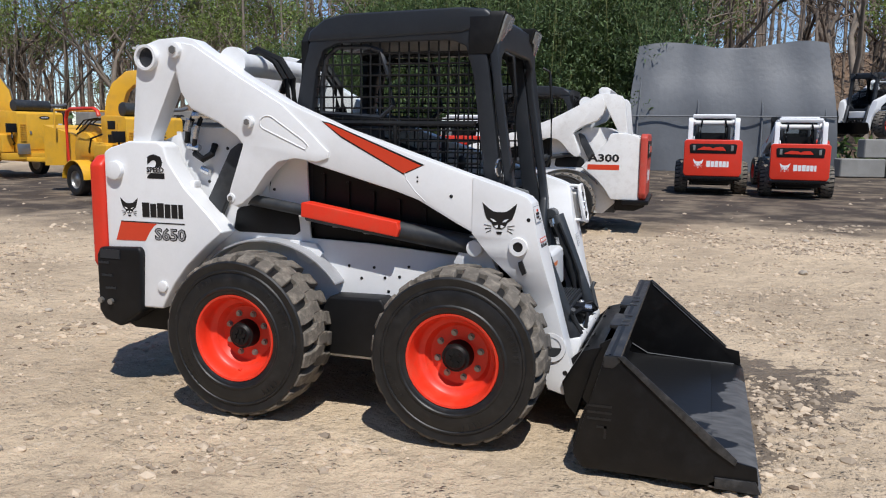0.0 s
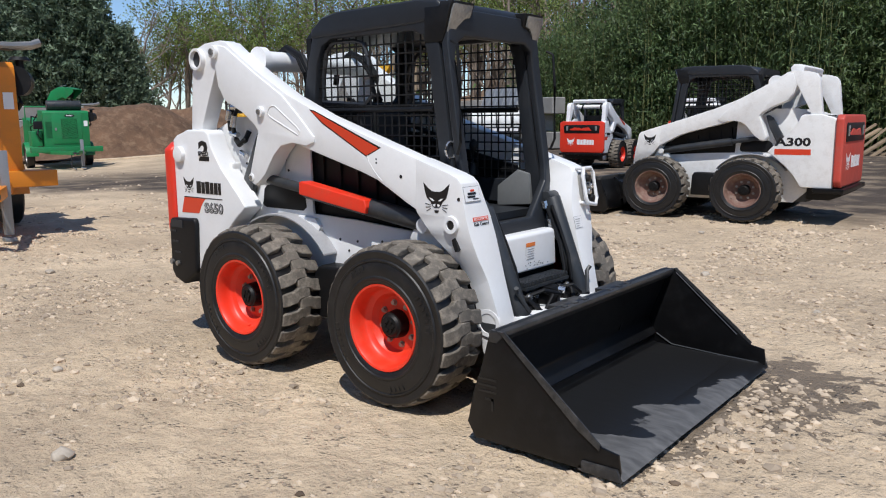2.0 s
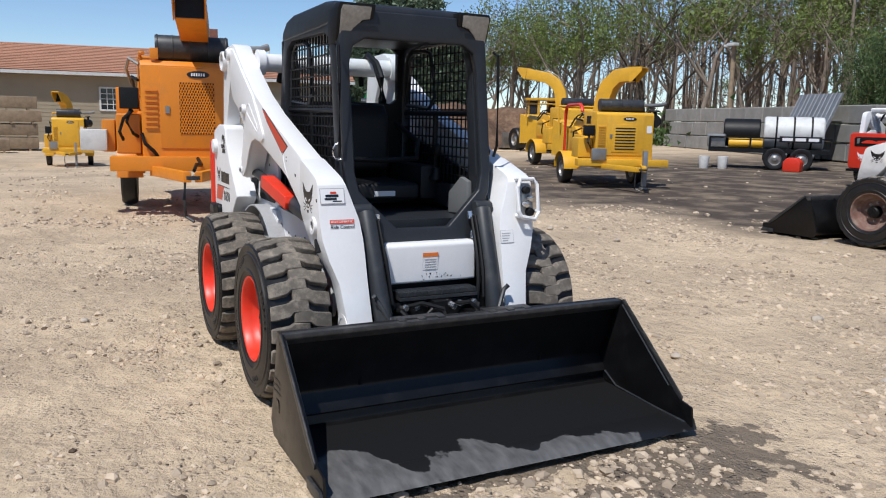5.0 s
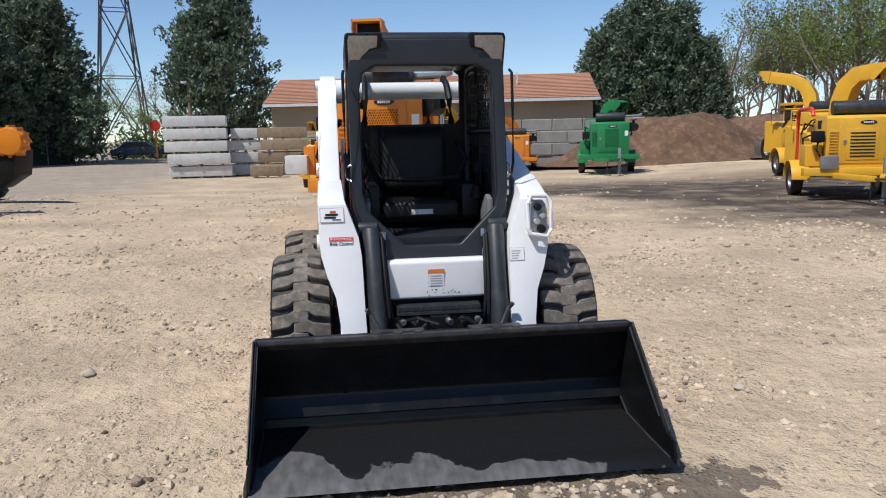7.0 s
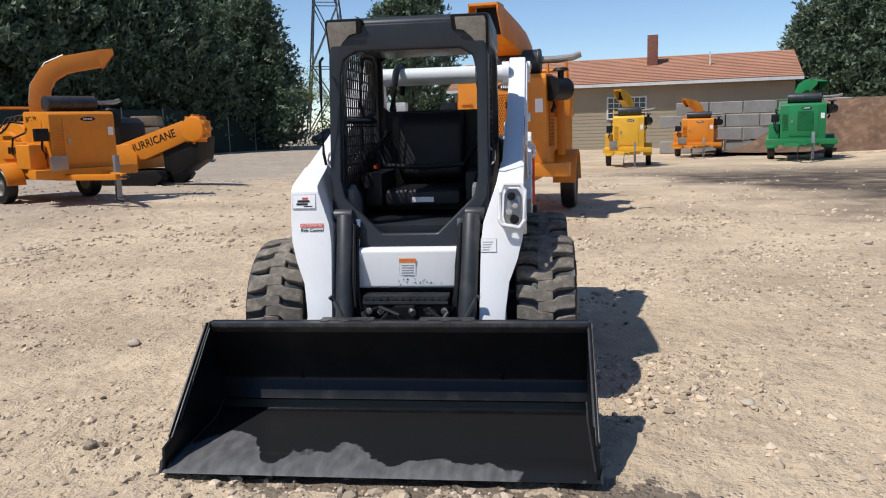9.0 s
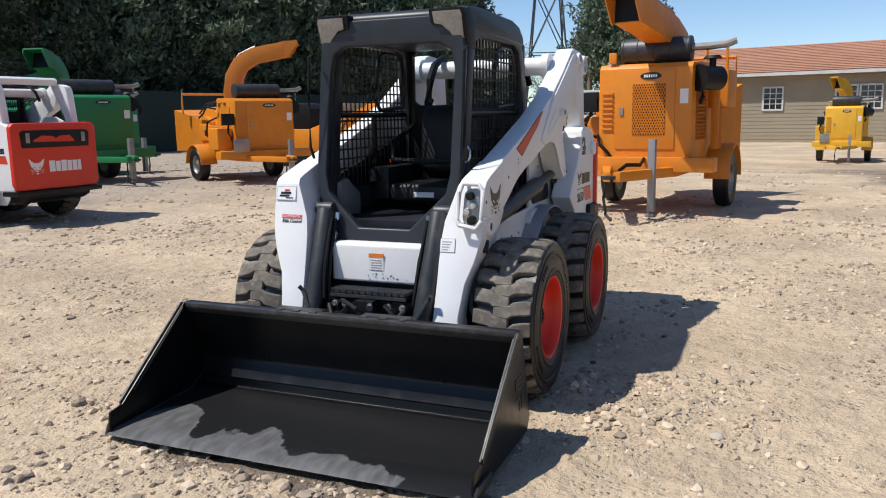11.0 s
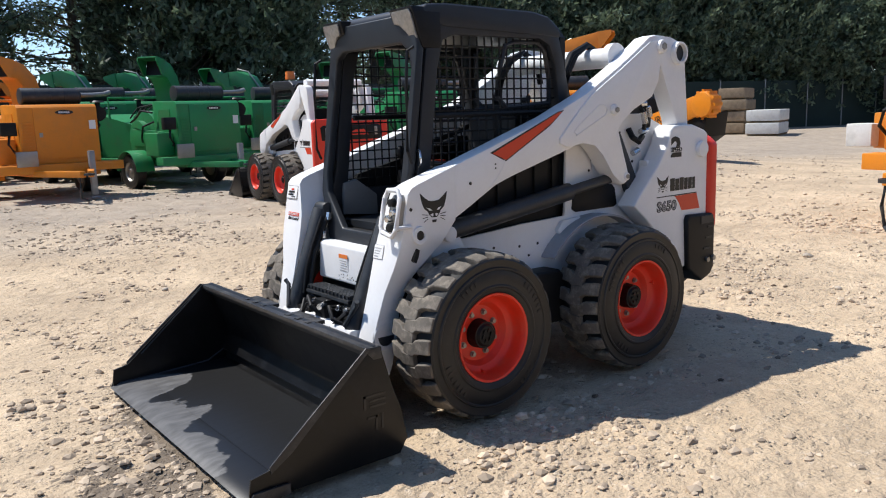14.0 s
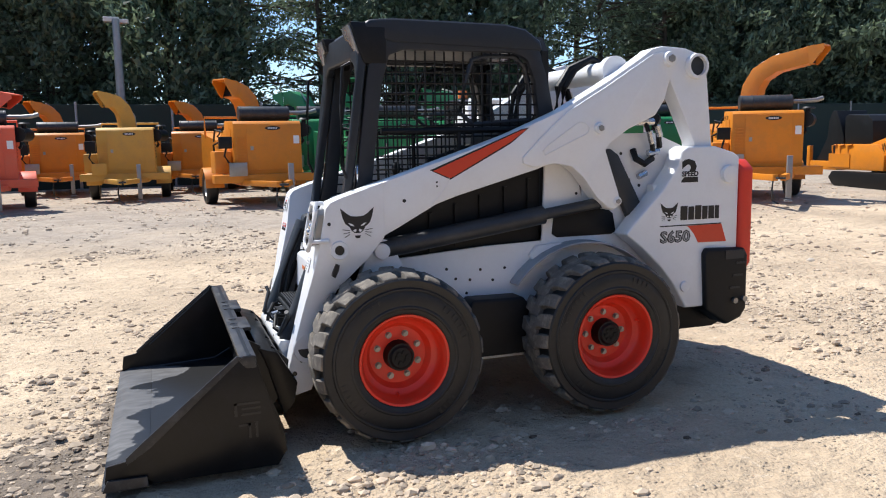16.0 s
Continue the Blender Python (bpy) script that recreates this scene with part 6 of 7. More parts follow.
front_on = chipper("orange chipper with short chute in a row of parked chippers", at(-0.58, -14.45, 95, 1.06, 0, 0.97), orange_paint, chute=CHUTE_MID, yaw=-62, grille=False)
green_one = chipper("green chipper with raised chute in a row of parked chippers", at(-3.5, -14.2, 97, 1.06, 0, 0.98), green_paint, chute=CHUTE_MID, yaw=-55, grille=False)
green_two = chipper("green chipper with its chute swung round, in the row", at(-6.3, -15.9, 84, 1.05, 0, 1.0), green_paint, chute=CHUTE_SHORT, yaw=-140, grille=False)
for k, (x, y, turn, s) in enumerate(((-8.6, -12.4, 72, 1.0), (-4.4, -18.9, 92, 1.05), (-9.4, -16.6, 98, 1.05), (-2.6, -18.3, 90, 1.05), (-7.0, -19.6, 80, 1.05), (-11.6, -15.2, 84, 1.0))):
    copy_thing(green_two if k % 2 else green_one, at(x, y, turn, s))
green_far = chipper("green chipper parked in front of the mulch pile", at(-26.4, 10.5, -16, 1.08), green_paint, chute=CHUTE_SHORT, yaw=40)
chipper("tan-yellow older chipper with a plain front in the row", at(2.3, -17.9, 88, 0.95, 0, 0.95), tan_paint, chute=CHUTE_MID, yaw=-70, grille=False, muffler=False, plate=False)
coral = chipper("coral red chipper with pale tool box", at(5.25, -15.5, 98, 1.0, 0, 0.96), coral_paint, chute=CHUTE_SHORT, yaw=60, grille=False)
for x, y, turn in ((0.4, -20.9, 85), (4.3, -21.2, 95), (7.4, -19.4, 96), (-1.7, -21.6, 90)):
    copy_thing(front_on, at(x, y, turn, 0.95))
yellow_one = chipper("bright yellow chipper with curved chute on dark soil", at(-10.2, 9.95, -20, 0.93, 0, 0.86), yellow_paint, chute=CHUTE_HOOD, yaw=48, grille=False, words="")
red_rail(yellow_one)
chipper("older yellow chipper with a long chute, parked beyond", at(-17.6, 14.1, -12, 1.0, 0, 0.98), yellow_paint, chute=CHUTE_TALL, yaw=-125, grille=False)
narrow = chipper("narrow yellow chipper with dark muffler and upright chute", at(-25.0, 4.0, -8, 0.78, 0, 0.95), yellow_paint, chute=CHUTE_MID, yaw=-40, grille=False)
ob = copy_thing(narrow, at(-22.3, -1.03, -4, 0.8))
tagged(ob, "faded yellow chipper parked far off behind the large orange one")
far_orange = copy_thing(front_on, at(-30.86, 7.63, -14, 0.88))
tagged(far_orange, "orange chipper parked far off near the tan house")


# ---- stump grinder, tracked machine, wheel loader ----
def stump_grinder(label, m):
    root = thing("stump_grinder", label, "stump grinder", m=m)
    bm = bmesh.new()
    prism(bm, [(-2.0, 0.55), (-2.0, 1.35), (-0.2, 1.35), (0.1, 1.0), (0.1, 0.55)], -0.7, 0.7)
    part("body", bm, orange_paint, root, bev=0.03)
    bm = bmesh.new()
    prism(bm, [(-1.7, 1.30), (-1.75, 2.2), (-1.6, 2.28), (-0.75, 2.22), (-0.55, 2.05), (-0.5, 1.30)], -0.6, 0.6)
    part("engine_cover", bm, black_plastic, root, bev=0.03)
    bm = bmesh.new()
    prism(bm, [(-3.25, 0.80), (-3.05, 0.86), (-2.62, 1.55), (-2.55, 2.15), (-2.40, 2.42), (-2.22, 2.42), (-2.05, 2.1), (-1.85, 1.6), (-1.8, 0.80)], -0.55, 0.45)
    part("conveyor_hood", bm, black_plastic, root, bev=0.04)
    bm = bmesh.new()
    span(bm, (-3.3, -0.70, 0.52), (-1.9, 0.70, 0.80))
    span(bm, (-3.35, -0.72, 0.52), (-3.2, -0.60, 1.30))
    part("rear_deck", bm, orange_paint, root, bev=0.02)
    bm = bmesh.new()
    prism(bm, [(-0.6, 0.95), (-0.6, 1.35), (1.7, 2.05), (2.1, 1.9), (1.9, 1.45), (0.3, 0.85)], -0.62, -0.22)
    boom = part("boom", bm, orange_paint, root, bev=0.02)
    lettering("HURRICANE", 0.36, black_ink, boom, Matrix.Translation((0.62, -0.6215, 1.42)) @ pose(0, 0, 0, 90, 0, 0) @ pose(0, 0, 0, 0, 0, 17), "word", fit=1.75, bold=0.006)
    bm = bmesh.new()
    lathe(bm, [(0.0, -0.22), (0.38, -0.22), (0.42, -0.10), (0.42, 0.10), (0.38, 0.22), (0.0, 0.22)], 18, Matrix.Translation((2.05, -0.42, 1.78)))
    part("drive_wheel", bm, orange_paint, boom, bev=0.008)
    for k in range(12):
        a = k * math.pi / 6
        bm = bmesh.new()
        box(bm, (2.05 + 0.42 * math.cos(a), -0.42, 1.78 + 0.42 * math.sin(a)), (0.09, 0.3, 0.09))
        part("cutter_tooth", bm, orange_paint, boom)
    bm = bmesh.new()
    prism(bm, [(0.9, 1.25), (2.2, 1.55), (2.1, 0.80), (1.5, 0.42), (0.95, 0.45)], -0.55, 0.30)
    part("debris_flap", bm, black_plastic, root, bev=0.02)
    for s in (-1, 1):
        bm = bmesh.new()
        prism(bm, [(-1.9, 0.12), (-2.05, 0.30), (-1.9, 0.50), (0.9, 0.50), (1.05, 0.30), (0.9, 0.12), (0.7, 0.02), (-1.7, 0.02)], s * 0.50, s * 0.85)
        for k in range(22):
            box(bm, (-1.85 + 0.13 * k, s * 0.675, 0.025), (0.05, 0.36, 0.03))
        part("track", bm, black_plastic, root, bev=0.01)
    bm = bmesh.new()
    for x in (-2.1, -1.75, -1.4):
        tube(bm, [(x, -0.66, 0.6), (x, -0.72, 1.3), (x + 0.2, -0.72, 1.34)], 0.025)
    span(bm, (-2.25, -0.72, 0.62), (-1.3, -0.64, 1.05))
    part("guard_rail", bm, orange_paint, root)
    return root


grinder = stump_grinder("orange stump grinder with black flap and lettered boom", at(-14.7, -9.35, 79, 0.84, 0, 0.78))


def wheel_loader(label, m):
    root = thing("wheel_loader", label, "wheel loader", m=m)
    bm = bmesh.new()
    prism(bm, [(-2.2, 0.75), (-2.2, 1.5), (-0.6, 1.65), (-0.5, 0.8)], -0.75, 0.75)
    prism(bm, [(-0.5, 0.7), (-0.5, 1.3), (1.0, 1.2), (1.3, 0.7)], -0.5, 0.5)
    part("body", bm, yellow_paint, root, bev=0.04)
    bm = bmesh.new()
    for x, y in ((-0.6, -0.6), (-0.6, 0.6), (0.5, -0.55), (0.5, 0.55)):
        span(bm, (x - 0.05, y - 0.05, 1.3), (x + 0.05, y + 0.05, 2.7))
    span(bm, (-0.75, -0.75, 2.7), (0.65, 0.75, 2.82))
    part("cab", bm, yellow_paint, root, bev=0.01)
    bm = bmesh.new()
    for y in (-0.58, 0.58):
        span(bm, (-0.55, y - 0.01, 1.35), (0.45, y + 0.01, 2.68))
    part("cab_window", bm, window_dark, root)
    for x in (-1.5, 1.0):
        for s in (-1, 1):
            w = part("wheel", ROAD_RIM, None, root, m=Matrix.Translation((x, s * 0.95, 0.62)) @ pose(0, 0, 0, 0, 0, 0 if s > 0 else 180) @ Matrix.Diagonal((1.6, 2.2, 1.6, 1)))
            part("tyre", ROAD_TYRE, None, w)
    bm = bmesh.new()
    for s in (-1, 1):
        prism(bm, [(0.8, 1.25), (0.9, 1.45), (2.3, 0.75), (2.4, 0.5), (2.2, 0.5)], s * 0.40, s * 0.52)
    part("lift_arm", bm, yellow_paint, root)
    bm = bmesh.new()
    prism(bm, [(2.3, 0.1), (2.2, 0.4), (2.35, 0.95), (2.45, 0.95), (2.4, 0.35), (2.6, 0.16), (3.2, 0.12), (3.2, 0.06)], -1.2, 1.2)
    part("bucket", bm, zinc, root)
    return root


wheel_loader("yellow wheel loader with enclosed cab before a mulch pile", at(-25.8, 18.6, 175, 0.85))


# ---- tank trailer, shed, block walls, poles ----
def tank_trailer(m):
    root = thing("tank_trailer", "small trailer with white water tank, black tank and yellow cylinder", "trailer", m=m)
    bm = bmesh.new()
    span(bm, (-1.9, -0.75, 0.55), (1.9, 0.75, 0.68))
    for x in (-1.9, -0.6, 0.6, 1.9):
        span(bm, (x - 0.03, -0.78, 0.55), (x + 0.03, -0.72, 1.05))
    span(bm, (-1.9, -0.78, 1.02), (1.9, -0.73, 1.07))
    part("frame", bm, black_plastic, root)
    bm = bmesh.new()
    cyl(bm, (-0.2, 0.1, 1.22), (1.7, 0.1, 1.22), 0.55, n=28)
    part("white_tank", bm, wrap, root, bev=0.10, seg=3)
    bm = bmesh.new()
    for x in (0.2, 0.75, 1.3):
        cyl(bm, (x - 0.03, 0.1, 1.22), (x + 0.03, 0.1, 1.22), 0.565, n=28)
    part("tank_strap", bm, black_plastic, root)
    bm = bmesh.new()
    cyl(bm, (-1.5, 0.15, 1.20), (-0.3, 0.15, 1.20), 0.48, n=24)
    part("black_tank", bm, black_plastic, root, bev=0.08, seg=3)
    bm = bmesh.new()
    cyl(bm, (-1.3, -0.62, 0.86), (-0.2, -0.62, 0.86), 0.16, n=18)
    part("yellow_cylinder", bm, yellow_paint, root, bev=0.03)
    bm = bmesh.new()
    span(bm, (0.3, -0.80, 0.92), (1.6, -0.785, 1.12))
    part("sign_board", bm, black_ink, root)
    for k in range(3):
        outline([(-0.16, -0.05), (0.16, -0.05), (0.16, 0.05), (-0.16, 0.05)], white_ink, root, Matrix.Translation((0.55 + 0.4 * k, -0.802, 1.02)) @ pose(0, 0, 0, 90), "print_bar")
    for x in (0.2, 1.0):
        for s in (-1, 1):
            put_wheel(root, x, s * 0.95, 0.95)
    bm = bmesh.new()
    span(bm, (-2.0, -0.70, 0.70), (-1.4, -0.2, 1.15))
    part("pump", bm, zinc, root, bev=0.05)
    return root


tank_trailer(at(-13.9, 19.5, 42, 0.95))
bm = bmesh.new()
prism(bm, [(-0.22, 0.0), (-0.22, 0.26), (-0.12, 0.36), (0.12, 0.36), (0.22, 0.26), (0.22, 0.0)], -0.14, 0.14)
solo("fuel_can", bm, red_paint, "red plastic fuel can on the ground", "fuel can", bev=0.04, m=at(-12.4, 18.9, 20, 1.2))
for x, y in ((-14.5, 17.3), (-14.1, 17.7)):
    bm = bmesh.new()
    cyl(bm, (0, 0, 0), (0, 0, 0.40), 0.14, 0.17, 18)
    solo("bucket_pail", bm, wrap, "white plastic pail on dark soil", "pail", group="pails by the trailer", bev=0.01, m=at(x, y, 0))

root = thing("tarpaulin_shed", "grey tarpaulin shed with sagging sheeted front", "shed", m=at(2.3, 25.4, 6, 0.98, 0, 1.1))
bm = bmesh.new()
n, mrows = 26, 12
grid = []
for j in range(mrows + 1):
    row = []
    for i in range(n + 1):
        u, v = i / n, j / mrows
        half = 3.65 - 0.42 * v ** 1.5
        x = (u * 2 - 1) * half
        z = v * 4.0 + (0.12 * math.sin(u * 9) * v if v > 0.9 else 0)
        y = 1.1 * max(0, v - 0.45) + 0.05 * math.sin(u * 23 + v * 3) + 0.07 * noise.noise((u * 6, v * 4, 1))
        row.append(bm.verts.new((x, y, z)))
    grid.append(row)
for a, b in zip(grid, grid[1:]):
    for i in range(n):
        bm.faces.new((a[i], a[i + 1], b[i + 1], b[i]))
part("front_sheet", bm, tarp, root)
bm = bmesh.new()
prism(bm, [(0.25, 0.0), (0.8, 3.95), (3.5, 4.05), (6.2, 3.0), (7.0, 0.0)], -3.15, 3.15, "x")
part("shed_body", bm, tarp, root, bev=0.12, seg=3)
bm = bmesh.new()
for x in (-3.2, -1.1, 1.1, 3.2):
    tube(bm, [(x, -0.10, 0.0), (x * 0.99, -0.06, 1.8), (x * 0.96, 0.45, 3.2)], 0.03)
cyl(bm, (-3.5, -0.14, 1.75), (3.5, -0.14, 1.75), 0.025, n=8)
part("hoop_pipe", bm, tarp, root)


def block_wall(label, pts, rows, blocks_long, name="block_wall", size=(1.5, 0.6, 0.6)):
    """Large concrete blocks laid in courses between two points."""
    (x0, y0), (x1, y1) = pts
    turn = math.degrees(math.atan2(y1 - y0, x1 - x0))
    root = thing(name, label, "wall", kind="structure", m=at(x0, y0, turn))
    bm = bmesh.new()
    box(bm, (0, 0, 0), (size[0] - 0.03, size[1], size[2] - 0.03))
    bevel(bm, 0.03, 1)
    mesh = to_mesh("block", bm, concrete)
    for r in range(rows):
        for k in range(blocks_long - (r % 2)):
            part("block", mesh, None, root, m=Matrix.Translation(((k + 0.5 + 0.5 * (r % 2)) * size[0], random.uniform(-0.04, 0.04), (r + 0.5) * size[2])) @ pose(0, 0, 0, 0, 0, random.uniform(-1, 1)))
    return root


block_wall("long grey concrete block wall at the yard's edge", ((-30.5, 30.5), (-13.2, 24.6)), 3, 12, size=(1.5, 0.7, 0.70))
block_wall("concrete block wall below the tan house", ((-34.7, 6.6), (-32.7, 14.0)), 4, 6)
block_wall("low concrete block bank holding earth beside the shed", ((5.6, 24.0), (12.4, 25.4)), 2, 5, size=(1.4, 0.6, 0.62))
root = thing("leaning_panel", "weathered grey sheet panel leaning on the block wall", "panel", m=at(-16.4, 24.7, -19))
bm = bmesh.new()
prism(bm, [(-0.9, 0.0), (0.2, 2.55), (0.25, 2.53), (-0.8, 0.0)], -1.35, 1.35, "x")
part("sheet", bm, galv, root)
bm = bmesh.new()
for k in range(11):
    tube(bm, [(-1.3 + 0.26 * k, -0.92, 0.02), (-1.3 + 0.26 * k, 0.18, 2.55 + 0.05 * (k % 2))], 0.015, 4)
part("sheet_rib", bm, galv, root)
for k in range(7):
    bm = bmesh.new()
    span(bm, (-1.2, -0.08, 0), (1.2, 0.08, 0.07))
    solo("plank", bm, wood, "grey weathered plank leaning in a heap", "plank", group="leaning planks", bev=0.004,
         m=Matrix.Translation((-3.4 + 0.35 * k, 25.2 + random.uniform(-0.3, 0.3), 0.45)) @ pose(0, 0, 0, random.uniform(-8, 8), -38 + random.uniform(-14, 14), random.uniform(10, 60)))


def lamp_pole(label, x, y, h, lamp):
    root = thing("light_pole", label, "light pole", m=at(x, y, 0))
    bm = bmesh.new()
    cyl(bm, (0, 0, 0), (0, 0, h), 0.16, 0.12, 12)
    part("pole", bm, wood if lamp == "wood" else galv, root)
    bm = bmesh.new()
    box(bm, (0.15, -0.25, h), (0.5, 0.4, 0.16))
    box(bm, (-0.25, -0.2, h - 0.05), (0.3, 0.3, 0.14))
    part("lamp_head", bm, wrap, root, bev=0.03)
    return root


lamp_pole("wooden pole with pale flood lamps at the wood's edge", -27.1, 31.5, 5.5, "wood")
lamp_pole("galvanised light pole behind the dark screen fence", 2.6, -24.9, 5.6, "steel")
lamp_pole("pole with flood lamps behind the stacked lumber", -52.4, -10.5, 5.6, "wood")


# ---- stacked lumber and fences ----
def lumber_stack(label, m, courses, length, width, material, height=0.62):
    root = thing("lumber_stack", label, "lumber stack", "lumber stacks", m=m)
    for r in range(courses):
        bm = bmesh.new()
        span(bm, (-length / 2, -width / 2, 0), (length / 2, width / 2, height))
        o = random.uniform(-0.12, 0.12)
        pk = part("pack", bm, material, root, bev=0.05, m=Matrix.Translation((o, random.uniform(-0.08, 0.08), 0.10 + r * (height + 0.12))))
        bm = bmesh.new()
        for x in (-length * 0.35, 0, length * 0.35):
            span(bm, (x - 0.06, -width / 2, -0.11), (x + 0.06, width / 2, 0.0))
        part("bearer", bm, wood, pk)
    return root


lumber_stack("white wrapped lumber packs in a tall stack", at(-32.7, -6.77, 95, 0.76), 5, 3.6, 2.0, wrap)
lumber_stack("white wrapped lumber packs, lower stack", at(-34.2, -4.8, 95, 0.76), 4, 2.0, 2.0, wrap)
lumber_stack("brown timber packs stacked beside white ones", at(-33.45, -2.95, 92, 0.76), 4, 3.0, 1.8, wood)
lumber_stack("low pack of dark boards on the ground", at(-31.2, -3.7, 92, 0.76), 1, 1.9, 1.0, wood)
lumber_stack("brown board packs behind the grinder", at(-33.2, -18.75, 20, 0.76), 4, 3.2, 1.6, wood)
lumber_stack("white wrapped packs behind the grinder", at(-32.1, -16.4, 20, 0.8), 2, 3.4, 1.8, wrap)


def screen_fence(pts, height, label):
    root = thing("screen_fence", label, "fence", kind="structure")
    bm = bmesh.new()
    cyl(bm, (0, 0, 0), (0, 0, height + 0.12), 0.045, n=8)
    post = to_mesh("post", bm, galv)
    for (x0, y0), (x1, y1) in zip(pts, pts[1:]):
        d = math.hypot(x1 - x0, y1 - y0)
        n = max(1, round(d / 3))
        turn = math.degrees(math.atan2(y1 - y0, x1 - x0))
        bm = bmesh.new()
        span(bm, (0.05, -0.012, 0.06), (d / n - 0.05, 0.012, height))
        cyl(bm, (0, 0.02, height), (d / n, 0.02, height), 0.03, n=6)
        panel_mesh = to_mesh("screen_panel", bm, fence_green)
        for k in range(n):
            m = Matrix.Translation((x0 + (x1 - x0) * k / n, y0 + (y1 - y0) * k / n, 0)) @ pose(0, 0, 0, 0, 0, turn)
            part("post", post, None, root, m=m)
            part("screen_panel", panel_mesh, None, root, m=m)
    return root


screen_fence([(24, -23.2), (4, -24.5), (-20, -24.5), (-34, -23.2), (-44, -20.8), (-51, -17.9)], 2.8, "dark green screened chain-link fence with steel posts")


# ---- tan house on the rise ----
def tan_house():
    root = thing("house", "low tan house with brown shingle roof and white windows", "house", m=Matrix.Translation((-42.3, 5.15, -0.3)) @ pose(0, 0, 0, 0, 0, -10))
    # local: the long front looks towards +x, and runs along y
    L_, D, H = 9.6, 8.0, 3.75
    bm = bmesh.new()
    span(bm, (-D, -L_, 0), (0, L_, H))
    wall = part("wall", bm, siding, root)
    bm = bmesh.new()
    for k in range(20):
        span(bm, (0.0, -L_, 0.2 * k), (0.012, L_, 0.2 * k + 0.16))
    part("siding_board", bm, siding, wall)
    bm = bmesh.new()
    prism(bm, [(0.55, H - 0.06), (0.55, H + 0.06), (-D / 2, H + 1.75), (-D - 0.55, H + 0.06), (-D - 0.55, H - 0.06), (-D / 2, H + 1.55)], -L_ - 0.35, L_ + 0.35)
    roof = part("roof", bm, shingle, root)
    bm = bmesh.new()
    for k in range(17):
        u = k / 17
        x, z = 0.58 - u * (0.58 + D / 2), H + 0.075 + u * 1.69
        span(bm, (x - 0.28, -L_ - 0.36, z), (x, L_ + 0.36, z + 0.010))
    part("shingle_course", bm, shingle, roof)
    bm = bmesh.new()
    span(bm, (0.50, -L_ - 0.36, H - 0.14), (0.60, L_ + 0.36, H + 0.03))
    part("gutter", bm, wrap, roof)
    bm = bmesh.new()
    span(bm, (-2.9, 1.7, H + 0.8), (-2.3, 2.3, H + 2.9))
    part("chimney", bm, brick_red, roof, bev=0.01)
    bm = bmesh.new()
    span(bm, (-2.0, 5.2, H + 0.9), (-1.92, 5.28, H + 1.75))
    part("vent_pipe", bm, wrap, roof)
    for y in (-3.5, 0.1, 1.25):
        bm = bmesh.new()
        frame_ring(bm, [(y - 0.55, 1.75), (y - 0.55, 3.05), (y + 0.55, 3.05), (y + 0.55, 1.75)], [(y - 0.46, 1.84), (y - 0.46, 2.96), (y + 0.46, 2.96), (y + 0.46, 1.84)], 0.014, 0.07, "x")
        for k in (1, 2):
            span(bm, (0.03, y - 0.46 + 0.307 * k - 0.02, 1.84), (0.06, y - 0.46 + 0.307 * k + 0.02, 2.96))
        for k in (1, 2, 3):
            span(bm, (0.03, y - 0.46, 1.84 + 0.28 * k - 0.02), (0.06, y + 0.46, 1.84 + 0.28 * k + 0.02))
        win = part("window", bm, wrap, root, "white framed window with small panes")
        bm = bmesh.new()
        span(bm, (0.015, y - 0.47, 1.82), (0.025, y + 0.47, 2.98))
        part("pane", bm, window_dark, win)
    return root


tan_house()

# ---- mulch pile ----
def pile(label, cx, cy, rx, ry, h, turn, material):
    bm = bmesh.new()
    n = 48
    grid = []
    for j in range(n + 1):
        row = []
        for i in range(n + 1):
            u, v = i / n * 2 - 1, j / n * 2 - 1
            r = math.hypot(u, v)
            z = h * (1 - smoothstep(0.35, 1.0, r)) * (1 + 0.18 * noise.noise((u * 2.2, v * 2.2, 5)))
            z += 0.16 * noise.noise((u * 9, v * 9, 2)) * (1 if r < 0.95 else 0)
            row.append(bm.verts.new((u * rx, v * ry, z - 0.12)))
        grid.append(row)
    for a, b in zip(grid, grid[1:]):
        for i in range(n):
            bm.faces.new((a[i], a[i + 1], b[i + 1], b[i]))
    return solo("mulch_mound", bm, material, label, "mulch pile", m=at(cx, cy, turn))


pile("long heap of brown wood mulch with paler chips", -32.6, 15.6, 6.4, 4.8, 2.15, 62, mulch)
pile("heap of dark mulch at the yard's edge", -38.5, 24.4, 7.0, 5.0, 2.0, 0, mulch)

bm = bmesh.new()
for k in range(26):
    u = k / 25
    x, y = -28.8 + 2.6 * u + 0.25 * noise.noise((u * 7, 1, 0)), 11.8 + 5.6 * u
    bmesh.ops.create_uvsphere(bm, u_segments=8, v_segments=5, radius=1, matrix=Matrix.Translation((x, y, ground_height(x, y))) @ pose(0, 0, 0, 0, 0, 66) @ Matrix.Diagonal((0.30, 0.28 + 0.10 * noise.noise((u * 9, 3, 0)), 0.07, 1)))
solo("chip_strip", bm, pale_chips, "pale strip of fresh wood chips along the mulch pile", "wood chips", kind="stuff")

